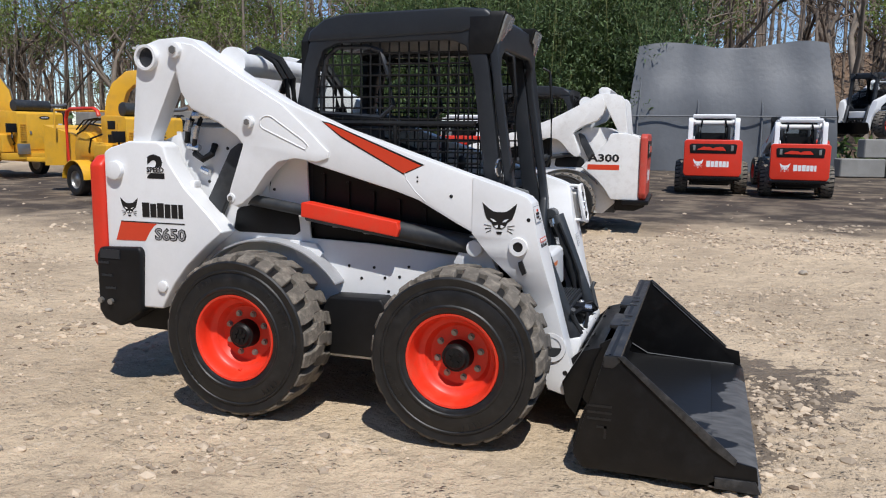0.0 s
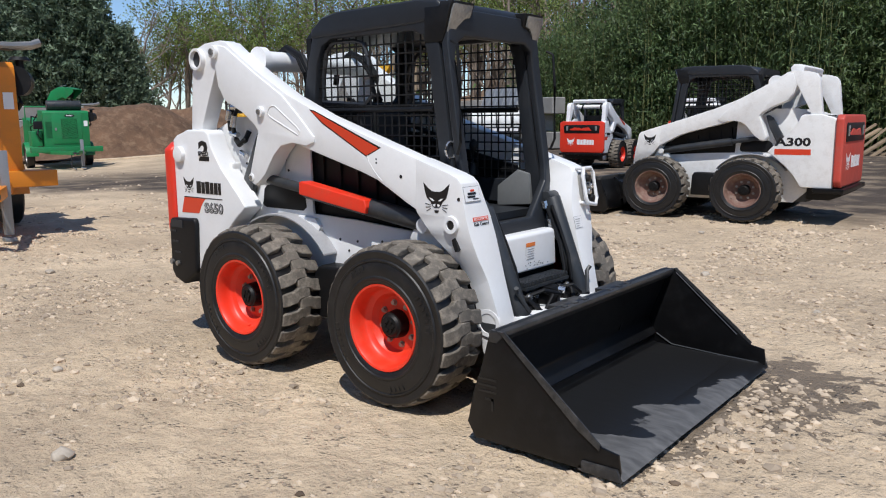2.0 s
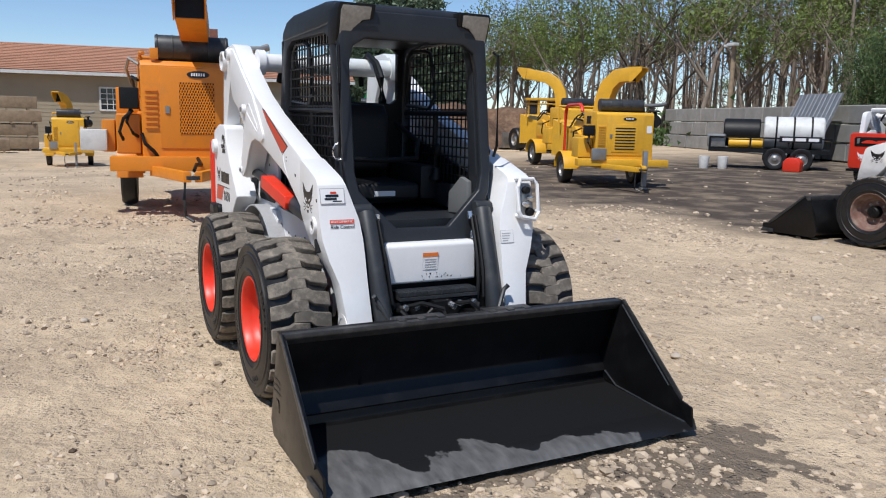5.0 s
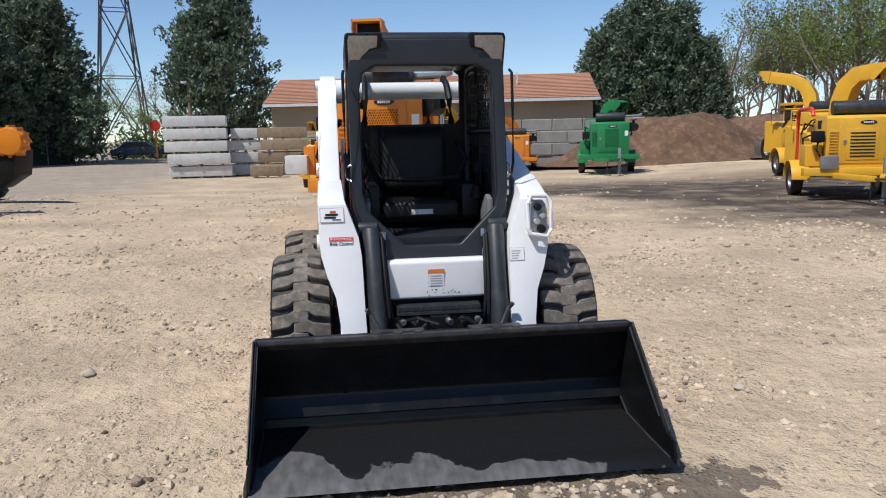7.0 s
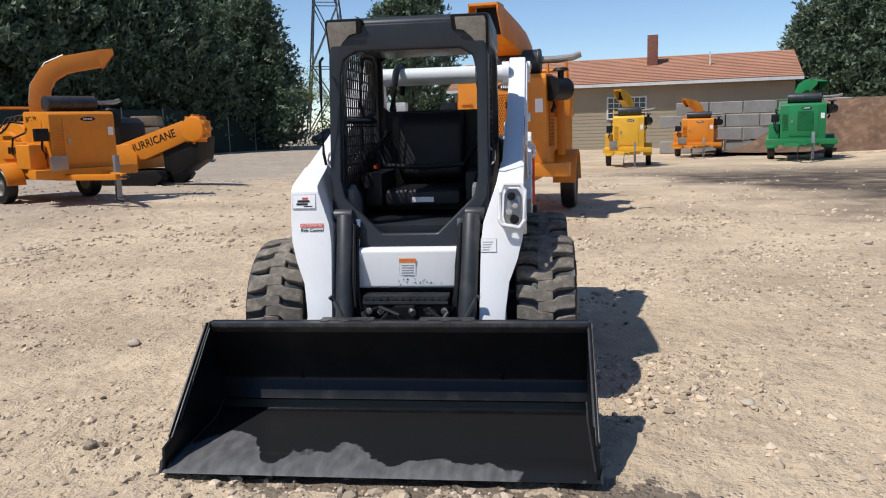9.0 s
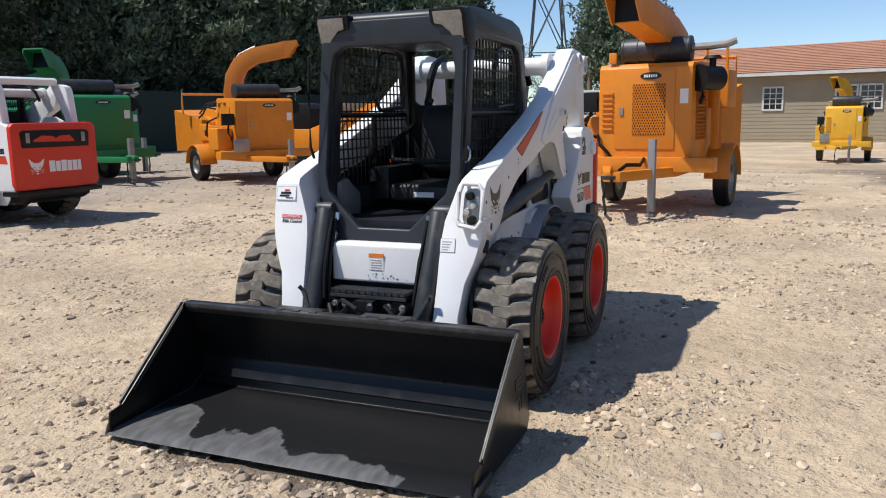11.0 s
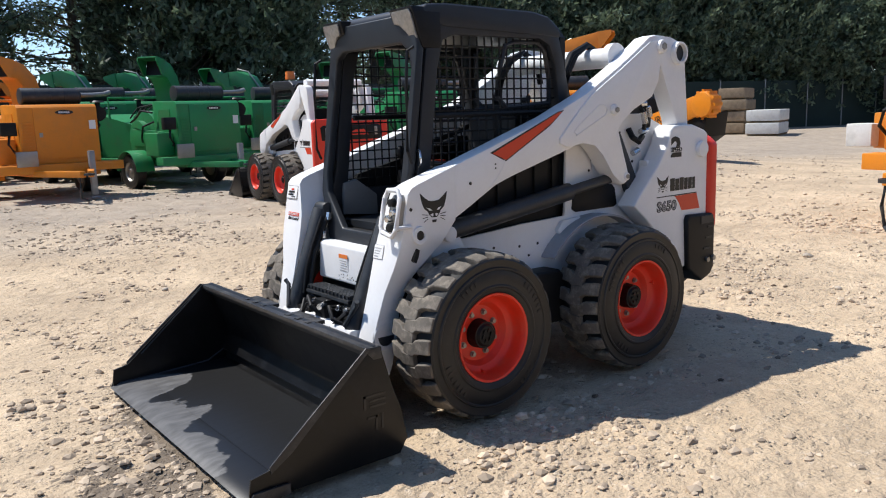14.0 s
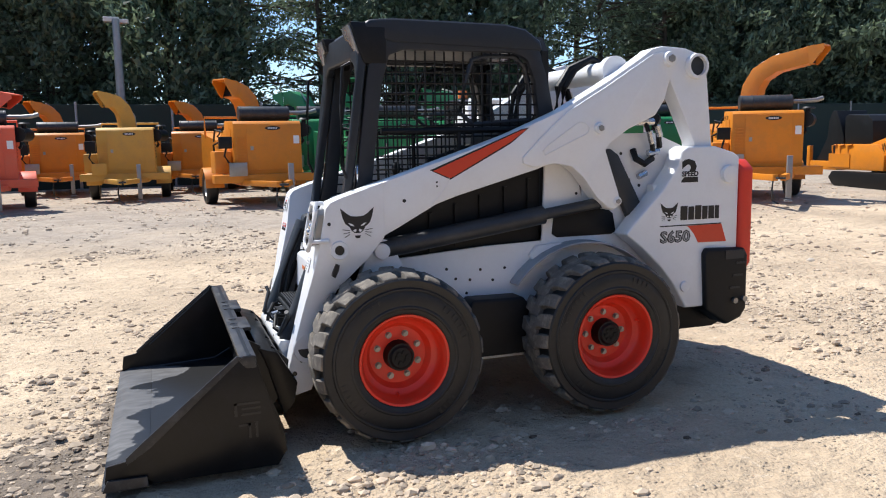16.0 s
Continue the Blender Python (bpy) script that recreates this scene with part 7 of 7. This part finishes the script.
# ---- far things ----
def pylon(x, y, h):
    root = thing("lattice_pylon", "grey steel lattice power pylon far behind the trees", "pylon", m=at(x, y, 20))
    bm = bmesh.new()
    levels = [(0, 4.2), (0.22 * h, 3.0), (0.42 * h, 2.1), (0.6 * h, 1.4), (0.75 * h, 1.1), (0.88 * h, 0.9), (h, 0.3)]
    cor = [(-1, -1), (1, -1), (1, 1), (-1, 1)]
    for (z0, w0), (z1, w1) in zip(levels, levels[1:]):
        for k in range(4):
            a, b = cor[k], cor[(k + 1) % 4]
            p0, p1 = (a[0] * w0, a[1] * w0, z0), (a[0] * w1, a[1] * w1, z1)
            q0, q1 = (b[0] * w0, b[1] * w0, z0), (b[0] * w1, b[1] * w1, z1)
            cyl(bm, p0, p1, 0.17, n=4)
            cyl(bm, p0, q1, 0.10, n=4)
            cyl(bm, q0, p1, 0.10, n=4)
            cyl(bm, p1, q1, 0.08, n=4)
    for z in (0.75 * h, 0.88 * h):
        cyl(bm, (-7, 0, z), (7, 0, z), 0.12, n=4)
        for s in (-1, 1):
            cyl(bm, (s * 7, 0, z), (0, 0, z + 2.0), 0.13, n=4)
    part("lattice", bm, dark_grey, root)


pylon(-133, -35.5, 54)
root = thing("parked_car", "dark blue car far off beside the hedge", "car", m=at(-61.3, -16.2, 100))
bm = bmesh.new()
prism(bm, [(-2.1, 0.3), (-2.15, 0.75), (-1.6, 0.95), (-1.0, 1.42), (0.5, 1.42), (1.1, 0.98), (2.1, 0.85), (2.15, 0.35)], -0.85, 0.85)
navy = surface("navy_car_paint", (0.02, 0.03, 0.06), 0.25, var=0.05, bump=0)
part("body", bm, navy, root, bev=0.12, seg=3)
bm = bmesh.new()
for s in (-1, 1):
    prism(bm, [(-1.4, 0.98), (-0.95, 1.34), (0.45, 1.34), (0.95, 1.0)], s * 0.852, s * 0.858)
part("side_window", bm, window_dark, root)
for x in (-1.3, 1.3):
    for s in (-1, 1):
        put_wheel(root, x, s * 0.8, 0.85)

root = thing("stop_sign", "small red road sign on an orange post by the car", "sign", m=at(-57.0, -13.9, 0))
bm = bmesh.new()
cyl(bm, (0, 0, 0), (0, 0, 2.4), 0.06, n=8)
part("post", bm, orange_paint, root)
bm = bmesh.new()
lathe(bm, [(0.0, 0.0), (0.42, 0.0), (0.42, 0.03), (0.0, 0.03)], 8, Matrix.Translation((0.06, 0, 2.6)) @ pose(0, 0, 0, 0, 22.5, -90))
part("plate", bm, red_paint, root)


bm = bmesh.new()
cyl(bm, (0, 0, 0), (0, 0, 0.14), 0.09, 0.08, 16)
solo("beacon", bm, orange_ink, "amber warning beacon on a loader's cab roof", "beacon", m=Matrix.Translation((-3.75, -9.39, 2.185)))

# ---- trees ----
rng = np.random.default_rng(7)


def cards(centres, dirs, length, width, jitter=0.35):
    """Small leaf blades: one narrow blade at each centre along its direction."""
    n = len(centres)
    d = dirs / np.linalg.norm(dirs, axis=1, keepdims=True)
    side = np.cross(d, rng.normal(size=(n, 3)))
    side /= np.linalg.norm(side, axis=1, keepdims=True)
    ln = length * (1 + jitter * rng.uniform(-1, 1, (n, 1)))
    wd = width * (1 + jitter * rng.uniform(-1, 1, (n, 1)))
    v = np.stack([centres - d * ln / 2 - side * wd / 2, centres - d * ln / 2 + side * wd / 2, centres + d * ln / 2], axis=1)
    return v.reshape(-1, 3)


def leaf_mesh(name, verts, material):
    n = len(verts) // 3
    me = bpy.data.meshes.new(name)
    me.from_pydata(verts.tolist(), [], np.arange(n * 3).reshape(-1, 3).tolist())
    me.materials.append(material)
    return me


def limb_mesh(name, limbs, material, n=5):
    """Tapered limbs: rows of (points, start radius, end radius)."""
    verts, faces = [], []
    for pts, r0, r1 in limbs:
        base = len(verts)
        for i, p in enumerate(pts):
            k = i / (len(pts) - 1)
            r = r0 + (r1 - r0) * k
            a, b = Vector(pts[max(i - 1, 0)]), Vector(pts[min(i + 1, len(pts) - 1)])
            q = (b - a).to_track_quat("Z", "Y").to_matrix()
            for j in range(n):
                t = 2 * math.pi * j / n
                verts.append(tuple(Vector(p) + q @ Vector((r * math.cos(t), r * math.sin(t), 0))))
        for i in range(len(pts) - 1):
            for j in range(n):
                faces.append((base + i * n + j, base + i * n + (j + 1) % n, base + (i + 1) * n + (j + 1) % n, base + (i + 1) * n + j))
    me = bpy.data.meshes.new(name)
    me.from_pydata(verts, [], faces)
    for f in me.polygons:
        f.use_smooth = True
    me.materials.append(material)
    return me


def conifer_meshes(h, r, n, low=0.04, lean=0.75, seed=1, card=(0.30, 0.17), taper=1.35):
    """A dense cypress: boughs that rise outwards, each hung with blades."""
    g = np.random.default_rng(seed)
    limbs = [([(0, 0, 0), (0.05, 0, h * 0.5), (0, 0.05, h * 0.97)], r * 0.085, 0.02)]
    cs, ds = [], []
    boughs = int(n / 60)
    for k in range(boughs):
        u = low + (1 - low) * (k + g.uniform()) / boughs
        a = g.uniform(0, 2 * math.pi)
        reach = r * (min(1, (u + 0.14) / 0.34) ** 0.5) * (1 - (max(0, u - 0.20) / 0.80) ** taper * 0.95) ** 0.85 * g.uniform(0.80, 1.06) + 0.12
        z0 = u * h * 0.97
        tip = np.array([math.cos(a) * reach, math.sin(a) * reach, z0 + reach * lean * g.uniform(0.5, 1.1)])
        root = np.array([0, 0, z0 - 0.1])
        if k % 3 == 0:
            limbs.append(([tuple(root), tuple(root * 0.5 + tip * 0.5 + np.array([0, 0, -0.12])), tuple(tip)], 0.05 * r / 2.5, 0.008))
        m = 150
        lumps = np.repeat(np.concatenate([g.uniform(0.45, 0.85, (5, 1)), g.uniform(0.85, 1.05, (5, 1))]), m // 10, axis=0)
        drift = np.repeat(g.normal(size=(10, 3)) * 0.115 * r * np.array([1, 1, 1.15]), m // 10, axis=0)
        c = root + (tip - root) * lumps + drift + g.normal(size=(m, 3)) * 0.052 * r
        d = (tip - root) / np.linalg.norm(tip - root) + g.normal(size=(m, 3)) * 0.75 + np.array([0, 0, 0.3])
        cs.append(c)
        ds.append(d)
    v = cards(np.concatenate(cs), np.concatenate(ds), *card)
    return limb_mesh("trunk", limbs, bark), leaf_mesh("crown", v, conifer_leaf)


def pine_meshes(h, seed):
    """A tall pine with a bare lower trunk and ragged boughs."""
    g = np.random.default_rng(seed)
    limbs = [([(0, 0, 0), (0.1, 0.05, h * 0.35), (-0.05, 0.1, h * 0.7), (0, 0, h)], 0.19, 0.03)]
    cs, ds = [], []
    for k in range(46):
        u = 0.22 + 0.77 * (k + g.uniform()) / 46
        a = g.uniform(0, 2 * math.pi)
        reach = (0.6 + 2.9 * math.sin(min(1, (1 - u) * 1.5) * math.pi / 2)) * g.uniform(0.5, 1.15)
        root = np.array([0, 0, u * h])
        tip = root + np.array([math.cos(a) * reach, math.sin(a) * reach, g.uniform(-0.3, 0.55) * reach * 0.5])
        limbs.append(([tuple(root), tuple(root * 0.5 + tip * 0.5 + np.array([0, 0, 0.1])), tuple(tip)], 0.055, 0.01))
        m = 130 if u > 0.4 else 40
        t = g.uniform(0.3, 1.03, (m, 1))
        cs.append(root + (tip - root) * t + g.normal(size=(m, 3)) * np.array([0.30, 0.30, 0.20]))
        ds.append(np.tile((tip - root) / np.linalg.norm(tip - root), (m, 1)) + g.normal(size=(m, 3)) * 0.7)
    v = cards(np.concatenate(cs), np.concatenate(ds), 0.27, 0.11)
    return limb_mesh("trunk", limbs, bark), leaf_mesh("crown", v, conifer_leaf)


def bare_tree_meshes(h, seed, leaf=None, leaves=0, material=None, spread=0.55):
    """A forked hardwood before the leaves are out, with a haze of buds."""
    g = np.random.default_rng(seed)
    limbs, tips = [], []

    def grow(p, d, length, r, depth):
        pts = [tuple(p)]
        q = p.copy()
        for k in range(3):
            d = d + g.normal(size=3) * 0.10 + np.array([0, 0, 0.05])
            d /= np.linalg.norm(d)
            q = q + d * length / 3
            pts.append(tuple(q))
        limbs.append((pts, r, r * 0.62))
        if depth <= 2:
            tips.append(q)
            tips.append(np.array(pts[2]))
        if depth == 0:
            return
        for k in range(3 if depth > 1 else 4):
            nd = d + g.normal(size=3) * spread
            nd[2] = abs(nd[2]) * 0.8 + 0.15
            nd /= np.linalg.norm(nd)
            start = np.array(pts[g.integers(2, 4)])
            grow(start, nd, length * g.uniform(0.55, 0.8), r * 0.52, depth - 1)

    grow(np.zeros(3), np.array([0.0, 0, 1]), h * 0.40, h * 0.016, 4)
    trunk = limb_mesh("trunk", limbs, material or pale_bark, 4)
    crown = None
    if leaf is not None:
        t = np.array(tips)
        pick = t[g.integers(0, len(t), leaves)] + g.normal(size=(leaves, 3)) * 0.36
        crown = leaf_mesh("crown", cards(pick, g.normal(size=(leaves, 3)), 0.20, 0.11), leaf)
    return trunk, crown


def bamboo_meshes(h, seed):
    """A clump of leaning canes with plumes of narrow leaves."""
    g = np.random.default_rng(seed)
    limbs, cs, ds = [], [], []
    for k in range(30):
        p = np.array([g.normal() * 0.8, g.normal() * 0.6, 0])
        hh = h * g.uniform(0.7, 1.05)
        lean = g.normal(size=2) * 0.09 * hh
        top = p + np.array([lean[0], lean[1], hh])
        bend = p * 0.5 + top * 0.5 - np.array([lean[0], lean[1], 0]) * 0.2
        limbs.append(([tuple(p), tuple(bend), tuple(top)], 0.03, 0.008))
        m = 320
        t = np.repeat(g.uniform(0.03, 1.0, (32, 1)) ** 0.8, 10, axis=0)
        path = (1 - t) ** 2 * p + 2 * t * (1 - t) * bend + t ** 2 * top
        spray = np.repeat(g.normal(size=(32, 3)) * np.array([0.45, 0.45, 0.12]), 10, axis=0)
        cs.append(path + spray + g.normal(size=(m, 3)) * np.array([0.15, 0.15, 0.10]))
        ds.append(g.normal(size=(m, 3)) * 0.6 + np.array([0, 0, -0.55]))
    return limb_mesh("stem", limbs, bamboo_cane, 4), leaf_mesh("crown", cards(np.concatenate(cs), np.concatenate(ds), 0.18, 0.055), bamboo_leaf)


bamboo_cane = surface("bamboo_cane", (0.16, 0.17, 0.06), 0.6, var=0.2, bump=0.1)


def tree(meshes, x, y, turn, s, label, group, name="tree", names=("trunk", "crown"), dz=-0.1):
    root = thing(name, label, "bamboo" if name == "bamboo_clump" else "tree", group, m=at(x, y, turn, s, dz))
    for nm, me in zip(names, meshes):
        if me is not None:
            tagged(part(nm, me, None, root), kind="stuff" if nm in ("stem", "leaves", "crown") else "")
    return root


CYPRESS = [conifer_meshes(11.5, 3.5, 9500, seed=3), conifer_meshes(11, 3.7, 9500, seed=9)]
SPRUCE = [conifer_meshes(10, 3.3, 8500, lean=0.3, seed=17, taper=0.85)]
PINE = [pine_meshes(13, 4), pine_meshes(12, 12)]
BARE = [bare_tree_meshes(13, 5), bare_tree_meshes(14, 8, bud_leaf, 700), bare_tree_meshes(12, 21, spring_leaf, 2600), bare_tree_meshes(13, 33, None, 0, bark, 0.42)]
BAMBOO = [bamboo_meshes(6.6, 2), bamboo_meshes(6.2, 6)]

rnd = random.Random(11)
# dark evergreens behind the screened fence
LINE = [(26, -27.5), (17, -28.5), (8, -29), (-2, -29.3), (-12, -29.3), (-22, -29), (-32, -28), (-40, -25.5), (-46, -22.5), (-49.0, -20.6)]
for (x0, y0), (x1, y1) in zip(LINE, LINE[1:]):
    d = math.hypot(x1 - x0, y1 - y0)
    for k in range(round(d / 3.0)):
        u = k / round(d / 3.0)
        x, y = x0 + (x1 - x0) * u + rnd.uniform(-0.6, 0.6), y0 + (y1 - y0) * u + rnd.uniform(-0.8, 0.8)
        if x < -22 or rnd.random() < (0.42 if x > -8 else 0.3):
            tree(rnd.choice(CYPRESS), x, y, rnd.uniform(0, 360), rnd.uniform(0.82, 1.12), "dense dark green cypress behind the fence", "evergreen screen")
        else:
            tree(rnd.choice(PINE), x, y, rnd.uniform(0, 360), rnd.uniform(0.85, 1.1), "tall dark pine with ragged boughs behind the fence", "evergreen screen")
        if rnd.random() < (0.85 if x < -22 else 0.90 if x > -8 else 0.7):
            tree(rnd.choice(PINE + CYPRESS if x < -22 else PINE), x + rnd.uniform(-1, 1) * 1.5 - (y1 - y0) / d * -3.0, y - 4.2 + rnd.uniform(-1, 1), rnd.uniform(0, 360), rnd.uniform(0.95, 1.25), "tall dark evergreen in the second row", "evergreen screen")
# single and grouped conifers round the house
for x, y, s in ((-50.0, -19.2, 1.12), (-53.3, -22.0, 1.2), (-55.7, -8.8, 1.16), (-47.8, 17.6, 0.80), (-46.8, 20.1, 1.03), (-45.6, 22.0, 0.95), (-45.0, 23.6, 0.72), (-49.3, 19.3, 0.95)):
    tree(CYPRESS[0] if x < -50 else SPRUCE[0], x, y, rnd.uniform(0, 360), s, "broad dark green conifer standing near the tan house", "house conifers")
# bamboo along the far edge
for k in range(17):
    x = -16.4 + 0.95 * k + rnd.uniform(-0.3, 0.3)
    tall = 0.80 + 0.30 * smoothstep(-15, -10, x)
    tree(BAMBOO[k % 2], x, 28.2 + rnd.uniform(-0.8, 0.8), rnd.uniform(0, 360), tall * rnd.uniform(0.9, 1.12), "tall feathery green bamboo clump", "bamboo grove", "bamboo_clump", ("stem", "leaves"))
    tree(BAMBOO[(k + 1) % 2], x + 0.5, 30.6 + rnd.uniform(-0.8, 0.8), rnd.uniform(0, 360), tall * rnd.uniform(1.05, 1.35), "tall feathery green bamboo clump", "bamboo grove", "bamboo_clump", ("stem", "leaves"))
# bare hardwoods on the slope and along the yard
for k in range(120):
    x, y = rnd.uniform(-62, 40), 31 + 46 * rnd.random() ** 1.25
    pick = rnd.choice([0, 0, 1, 1, 3, 3, 2] if x > -18 else [0, 1, 2, 2, 2, 3])
    tree(BARE[pick], x, y, rnd.uniform(0, 360), rnd.uniform(0.75, 1.2), ("bare grey hardwood on the wooded slope", "hardwood with russet buds on the slope", "tree with fresh spring-green leaves", "dark bare forked tree on the slope")[pick], "hillside woods")
for k in range(14):
    x, y = rnd.uniform(-75, -40), rnd.uniform(28, 46)
    tree(BARE[rnd.choice([0, 1, 2])], x, y, rnd.uniform(0, 360), rnd.uniform(0.7, 1.0), "thin tree with early spring leaves past the house", "hillside woods")
for k in range(9):
    tree(BARE[rnd.choice([1, 2])], -72 + rnd.uniform(-8, 8), -22 + 3 * k * 0.5 + rnd.uniform(-1, 1), rnd.uniform(0, 360), rnd.uniform(0.45, 0.7), "pale thin tree far behind the fence", "far trees")

# the depth of the woods: trunks and twigs too many to count
g = np.random.default_rng(31)
limbs, cs, ds = [], [], []
for k in range(620):
    x, y = g.uniform(-62, 52), 37 + 52 * g.uniform() ** 1.1
    z, h = ground_height(x, y) - 0.2, g.uniform(9, 17)
    lx, ly = g.normal() * 0.6, g.normal() * 0.4
    limbs.append(([(x, y, z), (x + lx * 0.4, y + ly * 0.4, z + h * 0.5), (x + lx, y + ly, z + h)], g.uniform(0.07, 0.2), 0.02))
    m = 52
    t = g.uniform(0.12, 1.0, (m, 1))
    cs.append(np.array([x, y, z]) + t * np.array([lx, ly, h]) + g.normal(size=(m, 3)) * np.array([1.5, 1.2, 0.5]))
    ds.append(g.normal(size=(m, 3)) * np.array([1, 1, 0.5]) + np.array([0, 0, 0.8]))
twig = surface("brown_twigs", (0.20, 0.145, 0.105), 0.95, var=0.35, scale=0.3, bump=0)
tagged(new("far_trunks", limb_mesh("far_trunks", limbs, pale_bark, 4)), "grey-brown trunks deep in the bare woods", "woods", kind="stuff")
tagged(new("far_twigs", leaf_mesh("far_twigs", cards(np.concatenate(cs), np.concatenate(ds), 1.5, 0.07), twig)), "brown haze of twigs and buds in the bare woods", "woods", kind="stuff")

# shrubs: low stuff at the edges
g = np.random.default_rng(3)
n = 9000
along = g.uniform(0, 1, n)
zone = g.integers(0, 3, n)
cx = np.where(zone == 0, -66 + g.normal(size=n) * 3.0, np.where(zone == 1, -40 + 18 * along, -20 + 30 * along))
cy = np.where(zone == 0, -19 + 9 * along, np.where(zone == 1, 31.5 + g.normal(size=n) * 0.9, 30.5 + g.normal(size=n) * 0.8))
cz = np.abs(g.normal(size=n)) * np.where(zone == 0, 1.3, 0.8)
v = cards(np.stack([cx, cy, cz], 1), g.normal(size=(n, 3)), 0.34, 0.20)
tagged(new("shrubs", leaf_mesh("shrubs", v, shrub_leaf)), "low green shrubs and brush along the edges", "shrubs", kind="stuff")

# ---- loose stones ----
def stones(name, count, area, size, label, material, seed):
    g = random.Random(seed)
    verts, faces = [], []
    for k in range(count):
        x, y = area(g)
        if -1.6 < x < 1.9 and abs(y) < 0.9 and g.random() < 0.8:
            continue
        if noise.noise((x * 0.8, y * 0.8, 4)) + 0.7 * noise.noise((x * 2.6, y * 2.6, 9)) < g.uniform(-0.25, 0.55):
            continue
        if x > -19 and y - 0.28 * x > 9 and g.random() < 0.9:
            continue
        s = size * (0.35 + g.random() ** 3 * 1.9)
        z = yard_z(x, y)
        base = len(verts)
        a0 = g.uniform(0, 6.28)
        el = g.uniform(0.6, 1.0)
        for ring, (rr, zz) in enumerate(((1.0, -0.2), (0.92, 0.28))):
            for j in range(5):
                a = a0 + j * 1.2566 + g.uniform(-0.3, 0.3)
                r = s * rr * g.uniform(0.75, 1.15)
                verts.append((x + r * math.cos(a), y + r * el * math.sin(a), z + s * zz * g.uniform(0.6, 1.2)))
        verts.append((x + s * g.uniform(-0.3, 0.3), y + s * g.uniform(-0.3, 0.3), z + s * 0.62))
        for j in range(5):
            faces.append((base + j, base + (j + 1) % 5, base + 5 + (j + 1) % 5, base + 5 + j))
            faces.append((base + 5 + j, base + 5 + (j + 1) % 5, base + 10))
    me = bpy.data.meshes.new(name)
    me.from_pydata(verts, [], faces)
    me.materials.append(material)
    return tagged(new(name, me), label, "stones", kind="stuff")


def near_area(g):
    r, a = 0.8 + 7.2 * g.random() ** 0.8, g.uniform(0, 6.283)
    return 0.6 + r * math.cos(a), r * math.sin(a)


def left_area(g):
    return g.uniform(-6.5, 6.5), -1.5 + 9.5 * g.random() ** 0.9


def far_area(g):
    r, a = 6.5 + 17 * g.random() ** 1.2, g.uniform(0, 6.283)
    return 0.6 + r * math.cos(a), r * math.sin(a)


stones("loose_pebbles", 52000, near_area, 0.0115, "loose tan and grey pebbles on the gravel yard", grit, 5)
stones("clods", 15000, near_area, 0.0195, "pale clods and larger stones in the gravel", grit, 9)
stones("crushed_stone", 26000, left_area, 0.0165, "pale crushed stone scattered over the gravel", grit, 15)
stones("coarse_gravel", 62000, far_area, 0.026, "scattered coarse gravel across the yard", grit, 6)
stones("wood_bits", 3000, near_area, 0.012, "dark dry bits of bark and wood in the gravel", chips, 12)
for k in range(26):
    bm = bmesh.new()
    x, y = near_area(rnd)
    while -2.0 < x < 2.1 and abs(y) < 1.1:
        x, y = near_area(rnd)
    bmesh.ops.create_icosphere(bm, subdivisions=2, radius=rnd.uniform(0.025, 0.05))
    for vtx in bm.verts:
        vtx.co *= 1 + 0.35 * noise.noise(vtx.co * 22 + Vector((k, 0, 0)))
        vtx.co.z *= 0.6
    solo("rock", bm, stone, "pale angular stone lying on the gravel", "stone", group="loose rocks", m=at(x, y, rnd.uniform(0, 360), 1, 0.0))
